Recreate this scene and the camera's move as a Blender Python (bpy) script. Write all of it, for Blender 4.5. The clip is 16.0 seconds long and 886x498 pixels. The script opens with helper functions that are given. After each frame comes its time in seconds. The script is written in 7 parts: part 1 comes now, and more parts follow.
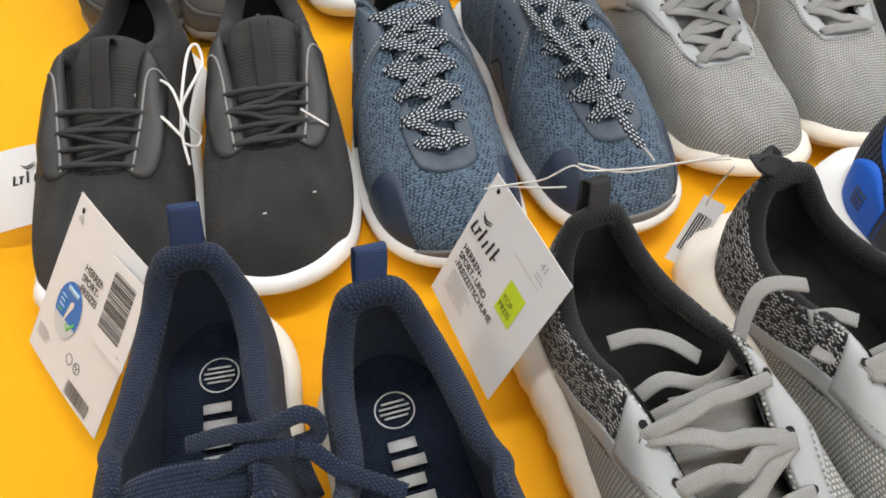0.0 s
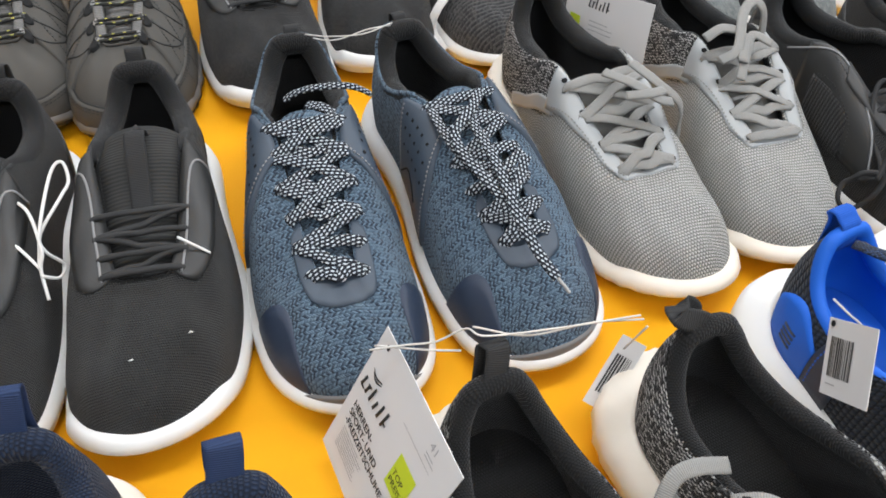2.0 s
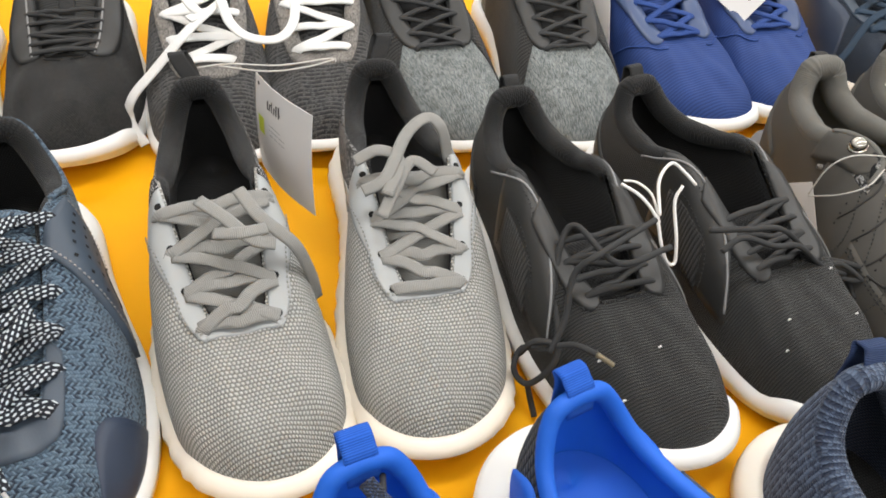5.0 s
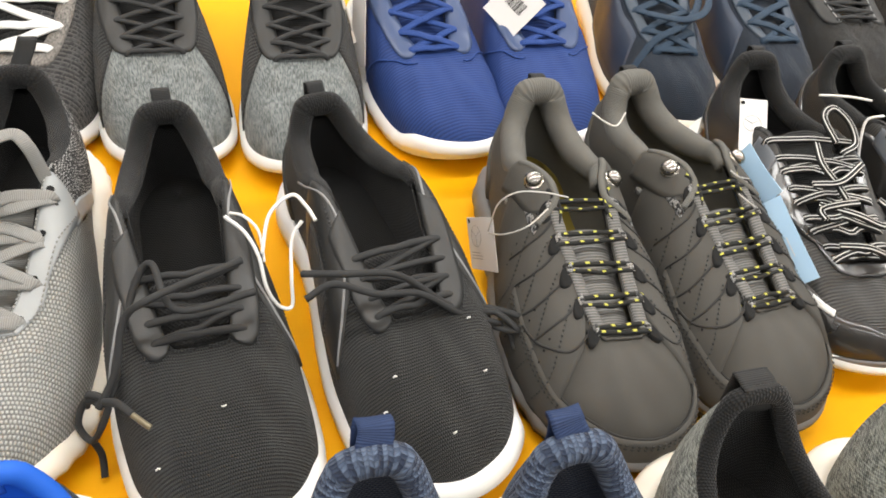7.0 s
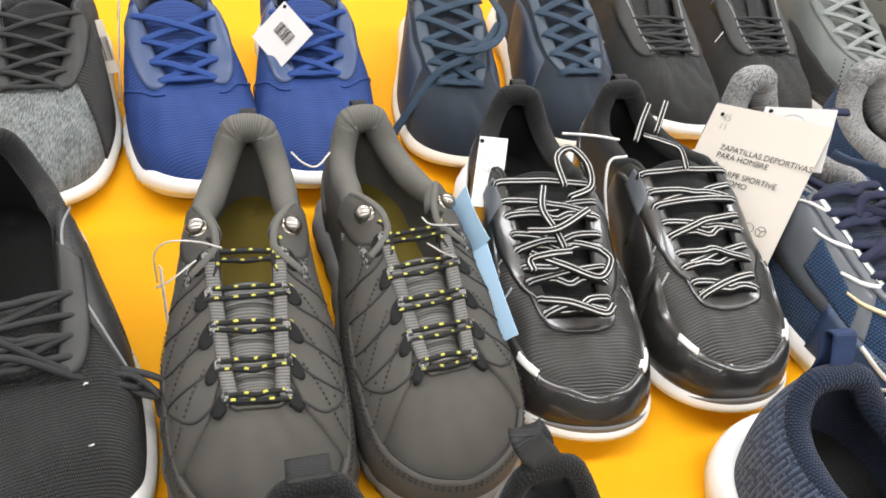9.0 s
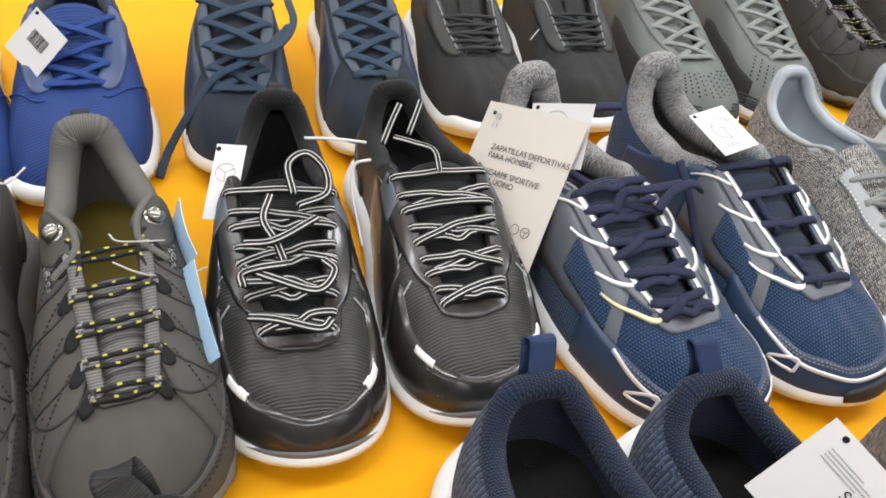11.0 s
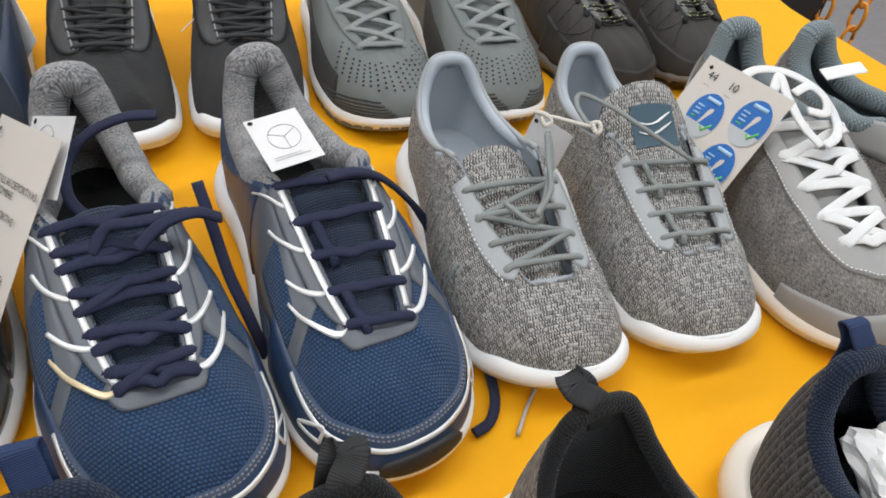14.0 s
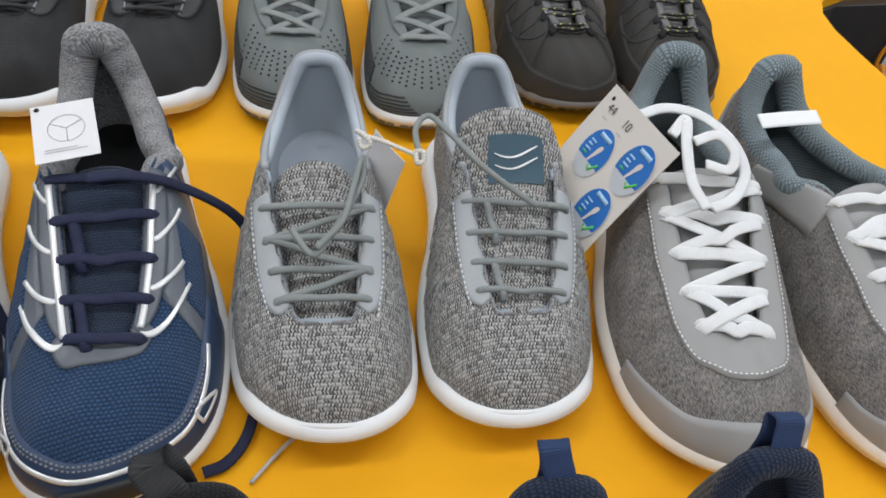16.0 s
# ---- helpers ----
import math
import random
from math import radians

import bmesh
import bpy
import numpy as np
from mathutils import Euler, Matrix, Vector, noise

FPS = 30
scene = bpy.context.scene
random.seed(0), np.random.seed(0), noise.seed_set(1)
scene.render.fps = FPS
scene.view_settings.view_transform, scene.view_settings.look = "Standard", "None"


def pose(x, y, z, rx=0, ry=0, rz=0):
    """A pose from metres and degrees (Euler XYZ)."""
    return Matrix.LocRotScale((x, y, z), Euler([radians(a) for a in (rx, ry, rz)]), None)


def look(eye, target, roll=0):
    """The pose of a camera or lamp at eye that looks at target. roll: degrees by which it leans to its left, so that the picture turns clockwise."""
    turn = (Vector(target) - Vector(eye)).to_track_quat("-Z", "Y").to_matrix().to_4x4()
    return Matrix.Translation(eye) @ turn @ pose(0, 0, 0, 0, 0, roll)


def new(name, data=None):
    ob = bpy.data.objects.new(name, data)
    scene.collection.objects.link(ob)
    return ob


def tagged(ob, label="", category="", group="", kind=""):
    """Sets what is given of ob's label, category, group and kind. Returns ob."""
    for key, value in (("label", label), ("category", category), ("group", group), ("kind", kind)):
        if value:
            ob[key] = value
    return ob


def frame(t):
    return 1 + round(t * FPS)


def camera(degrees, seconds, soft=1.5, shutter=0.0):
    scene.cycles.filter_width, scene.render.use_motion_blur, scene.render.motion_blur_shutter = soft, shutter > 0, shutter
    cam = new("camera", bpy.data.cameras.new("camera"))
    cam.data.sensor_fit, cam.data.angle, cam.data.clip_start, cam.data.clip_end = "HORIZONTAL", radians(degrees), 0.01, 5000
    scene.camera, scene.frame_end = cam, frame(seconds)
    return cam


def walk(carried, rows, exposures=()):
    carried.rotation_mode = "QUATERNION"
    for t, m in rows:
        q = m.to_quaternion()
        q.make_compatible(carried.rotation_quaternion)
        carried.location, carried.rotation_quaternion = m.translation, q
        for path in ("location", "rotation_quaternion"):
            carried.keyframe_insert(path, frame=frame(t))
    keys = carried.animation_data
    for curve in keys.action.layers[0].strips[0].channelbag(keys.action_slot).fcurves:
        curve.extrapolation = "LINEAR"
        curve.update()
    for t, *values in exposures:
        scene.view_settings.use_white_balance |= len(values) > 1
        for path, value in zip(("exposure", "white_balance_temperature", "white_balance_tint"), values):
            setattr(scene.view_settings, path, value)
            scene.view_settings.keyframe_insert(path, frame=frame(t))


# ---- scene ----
cam = camera(62.7, 16.0, 1.8)
PATH = [
    (0, (0.082, 0.021, 0.422), (0.374, 1.263, -1.118), -0.2),
    (0.5, (0.067, 0.052, 0.429), (0.418, 1.288, -1.104), 0.9),
    (1, (0.078, 0.071, 0.437), (0.46, 1.309, -1.087), 1.8),
    (1.5, (0.104, 0.079, 0.438), (0.501, 1.337, -1.065), 2.2),
    (2, (0.141, 0.093, 0.429), (0.558, 1.374, -1.049), 3.0),
    (2.5, (0.19, 0.11, 0.424), (0.618, 1.422, -1.023), 3.5),
    (3, (0.238, 0.114, 0.42), (0.672, 1.46, -0.993), 3.9),
    (3.2, (0.249, 0.115, 0.415), (0.691, 1.473, -0.986), 4.4),
    (5.3, (0.478, 0.156, 0.407), (0.893, 1.544, -0.972), 5.4),
    (5.5, (0.497, 0.157, 0.411), (0.915, 1.54, -0.972), 5.8),
    (6, (0.562, 0.149, 0.413), (0.969, 1.534, -0.972), 5.7),
    (6.5, (0.621, 0.15, 0.413), (1.042, 1.533, -0.969), 6.6),
    (7, (0.699, 0.152, 0.407), (1.142, 1.535, -0.968), 7.8),
    (7.5, (0.76, 0.151, 0.4), (1.206, 1.535, -0.974), 8.4),
    (8, (0.817, 0.155, 0.399), (1.258, 1.545, -0.969), 8.5),
    (8.5, (0.876, 0.159, 0.403), (1.332, 1.56, -0.95), 8.6),
    (9, (0.909, 0.152, 0.413), (1.395, 1.566, -0.915), 8.8),
    (9.2, (0.922, 0.149, 0.416), (1.419, 1.569, -0.901), 8.8),
    (11.3, (1.101, 0.133, 0.411), (1.712, 1.53, -0.884), 8.8),
    (11.5, (1.125, 0.131, 0.413), (1.727, 1.531, -0.883), 8.0),
    (12, (1.175, 0.129, 0.414), (1.784, 1.521, -0.887), 7.7),
    (12.5, (1.235, 0.13, 0.416), (1.86, 1.512, -0.888), 7.8),
    (13, (1.291, 0.128, 0.406), (1.932, 1.493, -0.908), 8.1),
    (13.5, (1.34, 0.125, 0.397), (1.997, 1.476, -0.924), 8.4),
    (14, (1.401, 0.134, 0.404), (2.06, 1.484, -0.916), 8.3),
    (14.5, (1.46, 0.141, 0.409), (2.109, 1.495, -0.912), 8.3),
    (15, (1.514, 0.146, 0.42), (2.107, 1.512, -0.915), 8.1),
    (15.5, (1.553, 0.147, 0.419), (2.088, 1.519, -0.934), 8.2),
    (16, (1.625, 0.143, 0.425), (1.982, 1.513, -0.988), 8.7),
]
EXPOSURES = [(0.0, 0.56, 6050, 10), (2.0, 0.62, 5850, 10), (3.0, 0.62, 5900, 10), (5.5, 0.64, 6350, 10), (7.4, 0.82, 6450, 10), (8.5, 0.82, 6200, 10), (11.5, 0.42, 6000, 10), (13.5, 0.20, 5900, 10), (15.0, 0.0, 5750, 10), (16.0, -0.06, 5700, 10)]
walk(cam, [(t, look(eye, target, roll)) for t, eye, target, roll in PATH], EXPOSURES)


# ---- world, lamps, exposure ----
world = bpy.data.worlds.new("store_air")
scene.world = world
world.use_nodes = True
world.node_tree.nodes["Background"].inputs[0].default_value = (0.9, 0.95, 1.0, 1)
world.node_tree.nodes["Background"].inputs[1].default_value = 0.16
# the exposure is keyed with the walk
LAMP_ROWS = (-1.5, 0.5, 2.5, 4.5)          # y of the ceiling lamp rows
CEILING = 2.15                               # above the table top


def lamp(x, y, power, length=1.5, width=0.22):
    data = bpy.data.lights.new("tube_light", "AREA")
    data.shape, data.size, data.size_y = "RECTANGLE", length, width
    data.energy, data.color = power, (1.0, 0.985, 0.95)
    ob = new("tube_light", data)
    ob.matrix_world = pose(x, y, CEILING - 0.085)
    return ob


for ly in LAMP_ROWS:
    for lx in (-3.2, -1.3, 0.6, 2.5, 4.4):
        lamp(lx, ly, {-3.2: 5, -1.3: 9}.get(lx, 17.5))


# ---- materials ----
class Mat:
    """Small wrapper that wires a principled material."""

    def __init__(self, name, rough=0.7, metal=0.0, spec=0.5):
        self.m = bpy.data.materials.new(name)
        self.m.use_nodes = True
        self.t = self.m.node_tree
        self.p = self.t.nodes["Principled BSDF"]
        self.p.inputs["Roughness"].default_value = rough
        self.p.inputs["Metallic"].default_value = metal
        self.p.inputs["Specular IOR Level"].default_value = spec

    def node(self, kind, **inputs):
        n = self.t.nodes.new(kind)
        for key, value in inputs.items():
            n.inputs[key.replace("_", " ")].default_value = value
        return n

    def link(self, a, b):
        self.t.links.new(a, b)

    def math(self, op, a, b=None):
        n = self.t.nodes.new("ShaderNodeMath")
        n.operation = op
        for i, v in enumerate((a, b)):
            if v is None:
                continue
            if isinstance(v, (int, float)):
                n.inputs[i].default_value = v
            else:
                self.link(v, n.inputs[i])
        return n.outputs[0]

    def mix(self, fac, c1, c2):
        n = self.t.nodes.new("ShaderNodeMix")
        n.data_type = "RGBA"
        for i, v in ((0, fac), (6, c1), (7, c2)):
            if isinstance(v, (int, float)):
                n.inputs[i].default_value = v
            elif isinstance(v, tuple):
                n.inputs[i].default_value = (*v[:3], 1)
            else:
                self.link(v, n.inputs[i])
        return n.outputs[2]

    def ramp(self, value, lo, hi):
        n = self.t.nodes.new("ShaderNodeMapRange")
        n.inputs[1].default_value, n.inputs[2].default_value = lo, hi
        self.link(value, n.inputs[0])
        return n.outputs[0]

    def bump(self, height, strength, distance):
        n = self.node("ShaderNodeBump", Strength=strength, Distance=distance)
        self.link(height, n.inputs["Height"])
        if self.p.inputs["Normal"].is_linked:
            self.link(self.p.inputs["Normal"].links[0].from_socket, n.inputs["Normal"])
        self.link(n.outputs[0], self.p.inputs["Normal"])

    def uv(self):
        return self.node("ShaderNodeUVMap").outputs[0]

    def obj(self):
        return self.node("ShaderNodeTexCoord").outputs["Object"]

    def scaled(self, vec, s):
        n = self.t.nodes.new("ShaderNodeVectorMath")
        n.operation = "MULTIPLY"
        self.link(vec, n.inputs[0])
        n.inputs[1].default_value = s
        return n.outputs[0]

    def noise(self, vec, scale, detail=3.0, rough=0.6):
        n = self.node("ShaderNodeTexNoise", Scale=scale, Detail=detail, Roughness=rough)
        self.link(vec, n.inputs["Vector"])
        return n.outputs["Fac"]

    def voronoi(self, vec, scale, feature="F1"):
        n = self.node("ShaderNodeTexVoronoi", Scale=scale)
        n.feature = feature
        self.link(vec, n.inputs["Vector"])
        return n.outputs["Distance"]

    def sines(self, vec, ku, kv):
        """Two waves across each other, -1 to 1, with ku and kv threads to the metre."""
        sep = self.node("ShaderNodeSeparateXYZ")
        self.link(vec, sep.inputs[0])
        a = self.math("SINE", self.math("MULTIPLY", sep.outputs[0], ku * 2 * math.pi))
        b = self.math("SINE", self.math("MULTIPLY", sep.outputs[1], kv * 2 * math.pi))
        return a, b

    def color(self, c):
        if isinstance(c, tuple):
            self.p.inputs["Base Color"].default_value = (*c[:3], 1)
        else:
            self.link(c, self.p.inputs["Base Color"])
        return self


def mul(c, k):
    return tuple(min(1.0, v * k) for v in c)


MATS = {}


def once(fn):
    def get(name, *a, **k):
        if name not in MATS:
            MATS[name] = fn(name, *a, **k).m
        return MATS[name]
    return get


@once
def mesh_cloth(name, light, dark, ku=330, kv=330, depth=0.0006, rough=0.85, cover=0.0, tone=0.25):
    """Woven sports mesh: staggered holes in the yarn, with a slow change of tone."""
    m = Mat(name, rough, spec=0.3)
    uv = m.uv()
    warp = m.noise(uv, 120, 2)
    sep = m.node("ShaderNodeSeparateXYZ")
    m.link(uv, sep.inputs[0])
    row = m.math("MULTIPLY", sep.outputs[1], kv)
    half = m.math("MULTIPLY", m.math("FLOOR", row), 0.5)
    u = m.math("ADD", m.math("ADD", m.math("MULTIPLY", sep.outputs[0], ku), half), m.math("MULTIPLY", warp, 0.5))
    a = m.math("ABSOLUTE", m.math("SINE", m.math("MULTIPLY", u, math.pi)))
    b = m.math("ABSOLUTE", m.math("SINE", m.math("MULTIPLY", row, math.pi)))
    h = m.math("MULTIPLY", a, b)
    f = m.ramp(h, 0.15 - cover, 0.75 - cover)
    slow = m.noise(uv, 26, 4)
    c = m.mix(f, dark, light)
    c = m.mix(m.math("MULTIPLY", m.ramp(slow, 0.35, 0.7), tone), c, mul(dark, 0.9))
    m.color(c)
    m.bump(h, 0.9, depth * 1.5)
    m.p.inputs["Sheen Weight"].default_value = 0.1
    return m


@once
def melange(name, light, dark, su=260, sv=900, lo=0.42, hi=0.6, depth=0.0005, rough=0.9):
    """Knit of two yarns: short streaks of light and dark, in fine rows."""
    m = Mat(name, rough, spec=0.25)
    uv = m.uv()
    n1 = m.noise(m.scaled(uv, (su, sv, 1)), 1.0, 3, 0.7)
    n2 = m.noise(uv, 60, 3)
    a, b = m.sines(uv, 420, 420)
    f = m.ramp(m.math("ADD", m.math("ADD", n1, m.math("MULTIPLY", m.math("SUBTRACT", n2, 0.5), 0.35)), m.math("MULTIPLY", m.math("MULTIPLY", a, b), 0.05)), lo, hi)
    m.color(m.mix(f, dark, light))
    m.bump(m.math("ADD", n1, m.math("MULTIPLY", m.math("MULTIPLY", a, b), 0.4)), 0.8, depth * 1.6)
    m.p.inputs["Sheen Weight"].default_value = 0.1
    return m


@once
def stitch(name, light, dark, ku=420, kv=330, share=0.5, shear=0.0, soft=0.10, depth=0.0009, fuzz=0.3, groove=0.5, band=0.0, order=0.0, by_cell=False):
    """Knit seen stitch by stitch: each one light or dark yarn, in rows that may lean to and fro."""
    m = Mat(name, 0.9, spec=0.22)
    uv = m.uv()
    warp = m.math("SUBTRACT", m.noise(uv, 160, 2), 0.5)
    sep = m.node("ShaderNodeSeparateXYZ")
    m.link(uv, sep.inputs[0])
    row = m.math("ADD", m.math("MULTIPLY", sep.outputs[1], kv), m.math("MULTIPLY", warp, 0.7))
    r, fr = m.math("FLOOR", row), m.math("FRACT", row)
    sg = m.math("SUBTRACT", m.math("MULTIPLY", m.math("FLOORED_MODULO", r, 2.0), 2.0), 1.0)
    u = m.math("ADD", m.math("MULTIPLY", sep.outputs[0], ku), m.math("MULTIPLY", m.math("MULTIPLY", sg, fr), shear))
    u = m.math("ADD", m.math("ADD", u, m.math("MULTIPLY", r, 0.37)), m.math("MULTIPLY", warp, 0.9))
    both_ids = m.node("ShaderNodeCombineXYZ")
    m.link(m.math("FLOOR", u), both_ids.inputs[0])
    m.link(r, both_ids.inputs[1])
    rnd = m.node("ShaderNodeTexWhiteNoise")
    rnd.noise_dimensions = "2D"
    m.link(both_ids.outputs[0], rnd.inputs["Vector"])
    slow = m.math("MULTIPLY", m.math("SUBTRACT", m.noise(uv, 45, 3), 0.5), fuzz)
    val = m.math("ADD", m.math("MULTIPLY", rnd.outputs["Value"], 1 - order), slow)
    if order:
        alt = m.math("FLOORED_MODULO", m.math("FLOOR", u) if by_cell else r, 2.0)
        val = m.math("ADD", val, m.math("MULTIPLY", alt, order))
    if band:
        val = m.math("ADD", val, m.math("MULTIPLY", m.math("SINE", m.math("MULTIPLY", r, 2.1)), band))
    h = m.math("MULTIPLY", m.math("ABSOLUTE", m.math("SINE", m.math("MULTIPLY", u, math.pi))), m.math("ABSOLUTE", m.math("SINE", m.math("MULTIPLY", row, math.pi))))
    c = m.mix(m.ramp(val, 1 - share - soft, 1 - share + soft), dark, light)
    # shade between stitches painted in: colour darkens where the height is low
    c = m.mix(m.math("MULTIPLY", m.ramp(h, 0.6, 0.05), groove), c, mul(dark, 0.8))
    m.color(c)
    m.bump(h, 0.8, depth)
    m.p.inputs["Sheen Weight"].default_value = 0.1
    return m


@once
def ribbed(name, light, dark, k=520, across=True, depth=0.0004, rough=0.75, cover=0.3):
    """Cloth or webbing with fine ridges."""
    m = Mat(name, rough, spec=0.35)
    uv = m.uv()
    a, b = m.sines(uv, k, k)
    w = b if across else a
    wob = m.noise(uv, 300, 2)
    h = m.math("ADD", m.math("MULTIPLY", w, 0.5), m.math("MULTIPLY", wob, 0.5))
    c = m.mix(m.ramp(h, -0.5 - cover, 0.6), dark, light)
    slow = m.noise(uv, 30, 3)
    m.color(m.mix(m.math("MULTIPLY", m.ramp(slow, 0.4, 0.7), 0.25), c, mul(dark, 0.9)))
    m.bump(h, 0.6, depth)
    return m


@once
def plain(name, c, rough=0.6, grain=500.0, depth=0.0002, tone=0.12, spec=0.45, metal=0.0, coat=0.0):
    """Leather, rubber, foam, film: one colour with fine grain and faint wear."""
    m = Mat(name, rough, metal, spec)
    ob = m.obj()
    n1, n2 = m.noise(ob, grain, 2), m.noise(ob, 22, 4)
    col = m.mix(m.math("MULTIPLY", m.ramp(n2, 0.35, 0.7), tone * 2), c, mul(c, 0.72))
    m.color(col)
    r = m.math("ADD", m.math("MULTIPLY", n2, 0.2), rough - 0.1)
    m.link(r, m.p.inputs["Roughness"])
    if depth:
        m.bump(n1, 0.35, depth)
    m.p.inputs["Coat Weight"].default_value = coat
    return m


@once
def dotted(name, base, dot, ku=340, kv=340):
    """Lace woven with light dots."""
    m = Mat(name, 0.85, spec=0.3)
    uv = m.uv()
    sep = m.node("ShaderNodeSeparateXYZ")
    m.link(uv, sep.inputs[0])
    row = m.math("MULTIPLY", sep.outputs[1], kv)
    half = m.math("MULTIPLY", m.math("FLOOR", row), 0.5)
    u = m.math("FRACT", m.math("ADD", m.math("MULTIPLY", sep.outputs[0], ku), half))
    v = m.math("FRACT", row)
    du, dv = m.math("SUBTRACT", u, 0.5), m.math("SUBTRACT", v, 0.5)
    du = m.math("MULTIPLY", m.math("ADD", du, m.math("MULTIPLY", dv, 0.35)), 1.45)
    dv = m.math("MULTIPLY", dv, 0.95)
    d = m.math("SQRT", m.math("ADD", m.math("MULTIPLY", du, du), m.math("MULTIPLY", dv, dv)))
    m.color(m.mix(m.ramp(d, 0.26, 0.38), dot, base))
    m.bump(d, 0.4, 0.0004)
    return m


@once
def banded(name, base, band, k=60.0, share=0.35, along=True):
    """Lace with coloured marks along it, or with stripes along its edges."""
    m = Mat(name, 0.8, spec=0.35)
    uv = m.uv()
    a, b = m.sines(uv, k, k)
    braid = m.noise(m.scaled(uv, (900, 900, 1)), 1.0, 2)
    jit = m.noise(uv, 180, 1)
    if along:
        v = m.math("ADD", b, m.math("MULTIPLY", m.math("SUBTRACT", jit, 0.5), 1.2))
        f = m.ramp(v, 1 - 2 * share - 0.1, 1 - 2 * share + 0.1)
        f = m.math("MULTIPLY", f, m.ramp(m.math("ADD", a, 0.2), -0.1, 0.1))
    else:
        sep = m.node("ShaderNodeSeparateXYZ")
        m.link(uv, sep.inputs[0])
        off = m.math("ABSOLUTE", m.math("SUBTRACT", m.math("ABSOLUTE", sep.outputs[0]), 0.0014))
        f = m.ramp(off, 0.00048, 0.00022)
    m.color(m.mix(f, base, band))
    m.bump(braid, 0.5, 0.0004)
    return m


@once
def paper(name, c, tint=(0.8, 0.62, 0.4)):
    m = Mat(name, 0.55, spec=0.35)
    ob = m.obj()
    n = m.noise(ob, 35, 4)
    m.color(m.mix(m.math("MULTIPLY", m.ramp(n, 0.45, 0.8), 0.06), c, mul(c, 0.8)))
    m.bump(m.noise(ob, 900, 2), 0.15, 0.0001)
    return m


# ---- mesh helpers ----
def mesh_object(name, verts, faces, material, parent=None, uvs=None, label="", smooth=True):
    me = bpy.data.meshes.new(name)
    me.from_pydata([tuple(map(float, v)) for v in verts], [], faces)
    if uvs is not None:
        layer = me.uv_layers.new(name="UVMap")
        idx = np.empty(len(me.loops), dtype=np.int32)
        me.loops.foreach_get("vertex_index", idx)
        layer.data.foreach_set("uv", np.asarray(uvs, dtype=np.float32)[idx].ravel())
    if smooth:
        me.polygons.foreach_set("use_smooth", [True] * len(me.polygons))
    me.materials.append(material)
    me.update()
    ob = new(name, me)
    if parent is not None:
        ob.parent = parent
    if label:
        tagged(ob, label)
    return ob


def part(name, bm, material, parent, label=""):
    me = bpy.data.meshes.new(name)
    bm.to_mesh(me)
    bm.free()
    me.materials.append(material)
    ob = new(name, me)
    if parent is not None:
        ob.parent = parent
    if label:
        tagged(ob, label)
    return ob


def grid_faces(n, m, closed=False, start=0):
    out = []
    for i in range(n if closed else n - 1):
        for j in range(m - 1):
            a, b = start + i * m + j, start + ((i + 1) % n) * m + j
            out.append((a, b, b + 1, a + 1))
    return out


def curve_points(keys, n):
    """A smooth run of n points through the keys (Catmull-Rom)."""
    k = np.asarray(keys, float)
    if len(k) == 2:
        return k[0] + (k[1] - k[0]) * np.linspace(0, 1, n)[:, None]
    p = np.vstack([2 * k[0] - k[1], k, 2 * k[-1] - k[-2]])
    out = []
    for t in np.linspace(0, len(k) - 1 - 1e-9, n):
        i = int(t)
        f = t - i
        a, b, c, d = p[i], p[i + 1], p[i + 2], p[i + 3]
        out.append(0.5 * (2 * b + (c - a) * f + (2 * a - 5 * b + 4 * c - d) * f * f + (3 * b - a - 3 * c + d) * f ** 3))
    return np.array(out)


def sweep(points, width, thick, up=(0, 0, 1), sides=8, flat=0.6, ends=True):
    """A ribbon or cord along the points: verts, faces, uvs (across, along in metres)."""
    p = np.asarray(points, float)
    n = len(p)
    tang = np.gradient(p, axis=0)
    tang /= np.linalg.norm(tang, axis=1)[:, None] + 1e-12
    upv = np.asarray(up, float)
    ups = np.broadcast_to(upv, p.shape) if upv.ndim == 1 else upv
    side = np.cross(tang, ups)
    ln = np.linalg.norm(side, axis=1)
    last = np.array([1.0, 0, 0])
    for i in range(n):
        if ln[i] > 1e-3:
            side[i] /= ln[i]
            if np.dot(side[i], last) < -0.3 and i:
                side[i] = -side[i]
            last = side[i]
        else:
            side[i] = last
    nrm = np.cross(side, tang)
    ang = np.linspace(0, 2 * np.pi, sides, endpoint=False) + np.pi / sides
    cx = np.sign(np.cos(ang)) * np.abs(np.cos(ang)) ** flat
    cz = np.sign(np.sin(ang)) * np.abs(np.sin(ang)) ** flat
    w = np.broadcast_to(np.asarray(width, float), (n,))
    h = np.broadcast_to(np.asarray(thick, float), (n,))
    v = p[:, None, :] + side[:, None, :] * (cx[None, :, None] * w[:, None, None] / 2) + nrm[:, None, :] * (cz[None, :, None] * h[:, None, None] / 2)
    run = np.concatenate([[0], np.cumsum(np.linalg.norm(np.diff(p, axis=0), axis=1))])
    uv = np.stack([np.broadcast_to(cx[None] * w[:, None] / 2, (n, sides)), np.broadcast_to(run[:, None], (n, sides))], -1)
    faces = []
    for i in range(n - 1):
        for j in range(sides):
            a, b = i * sides + j, i * sides + (j + 1) % sides
            faces.append((a, b, b + sides, a + sides))
    if ends:
        faces.append(tuple(range(sides - 1, -1, -1)))
        faces.append(tuple((n - 1) * sides + j for j in range(sides)))
    return v.reshape(-1, 3), faces, uv.reshape(-1, 2)


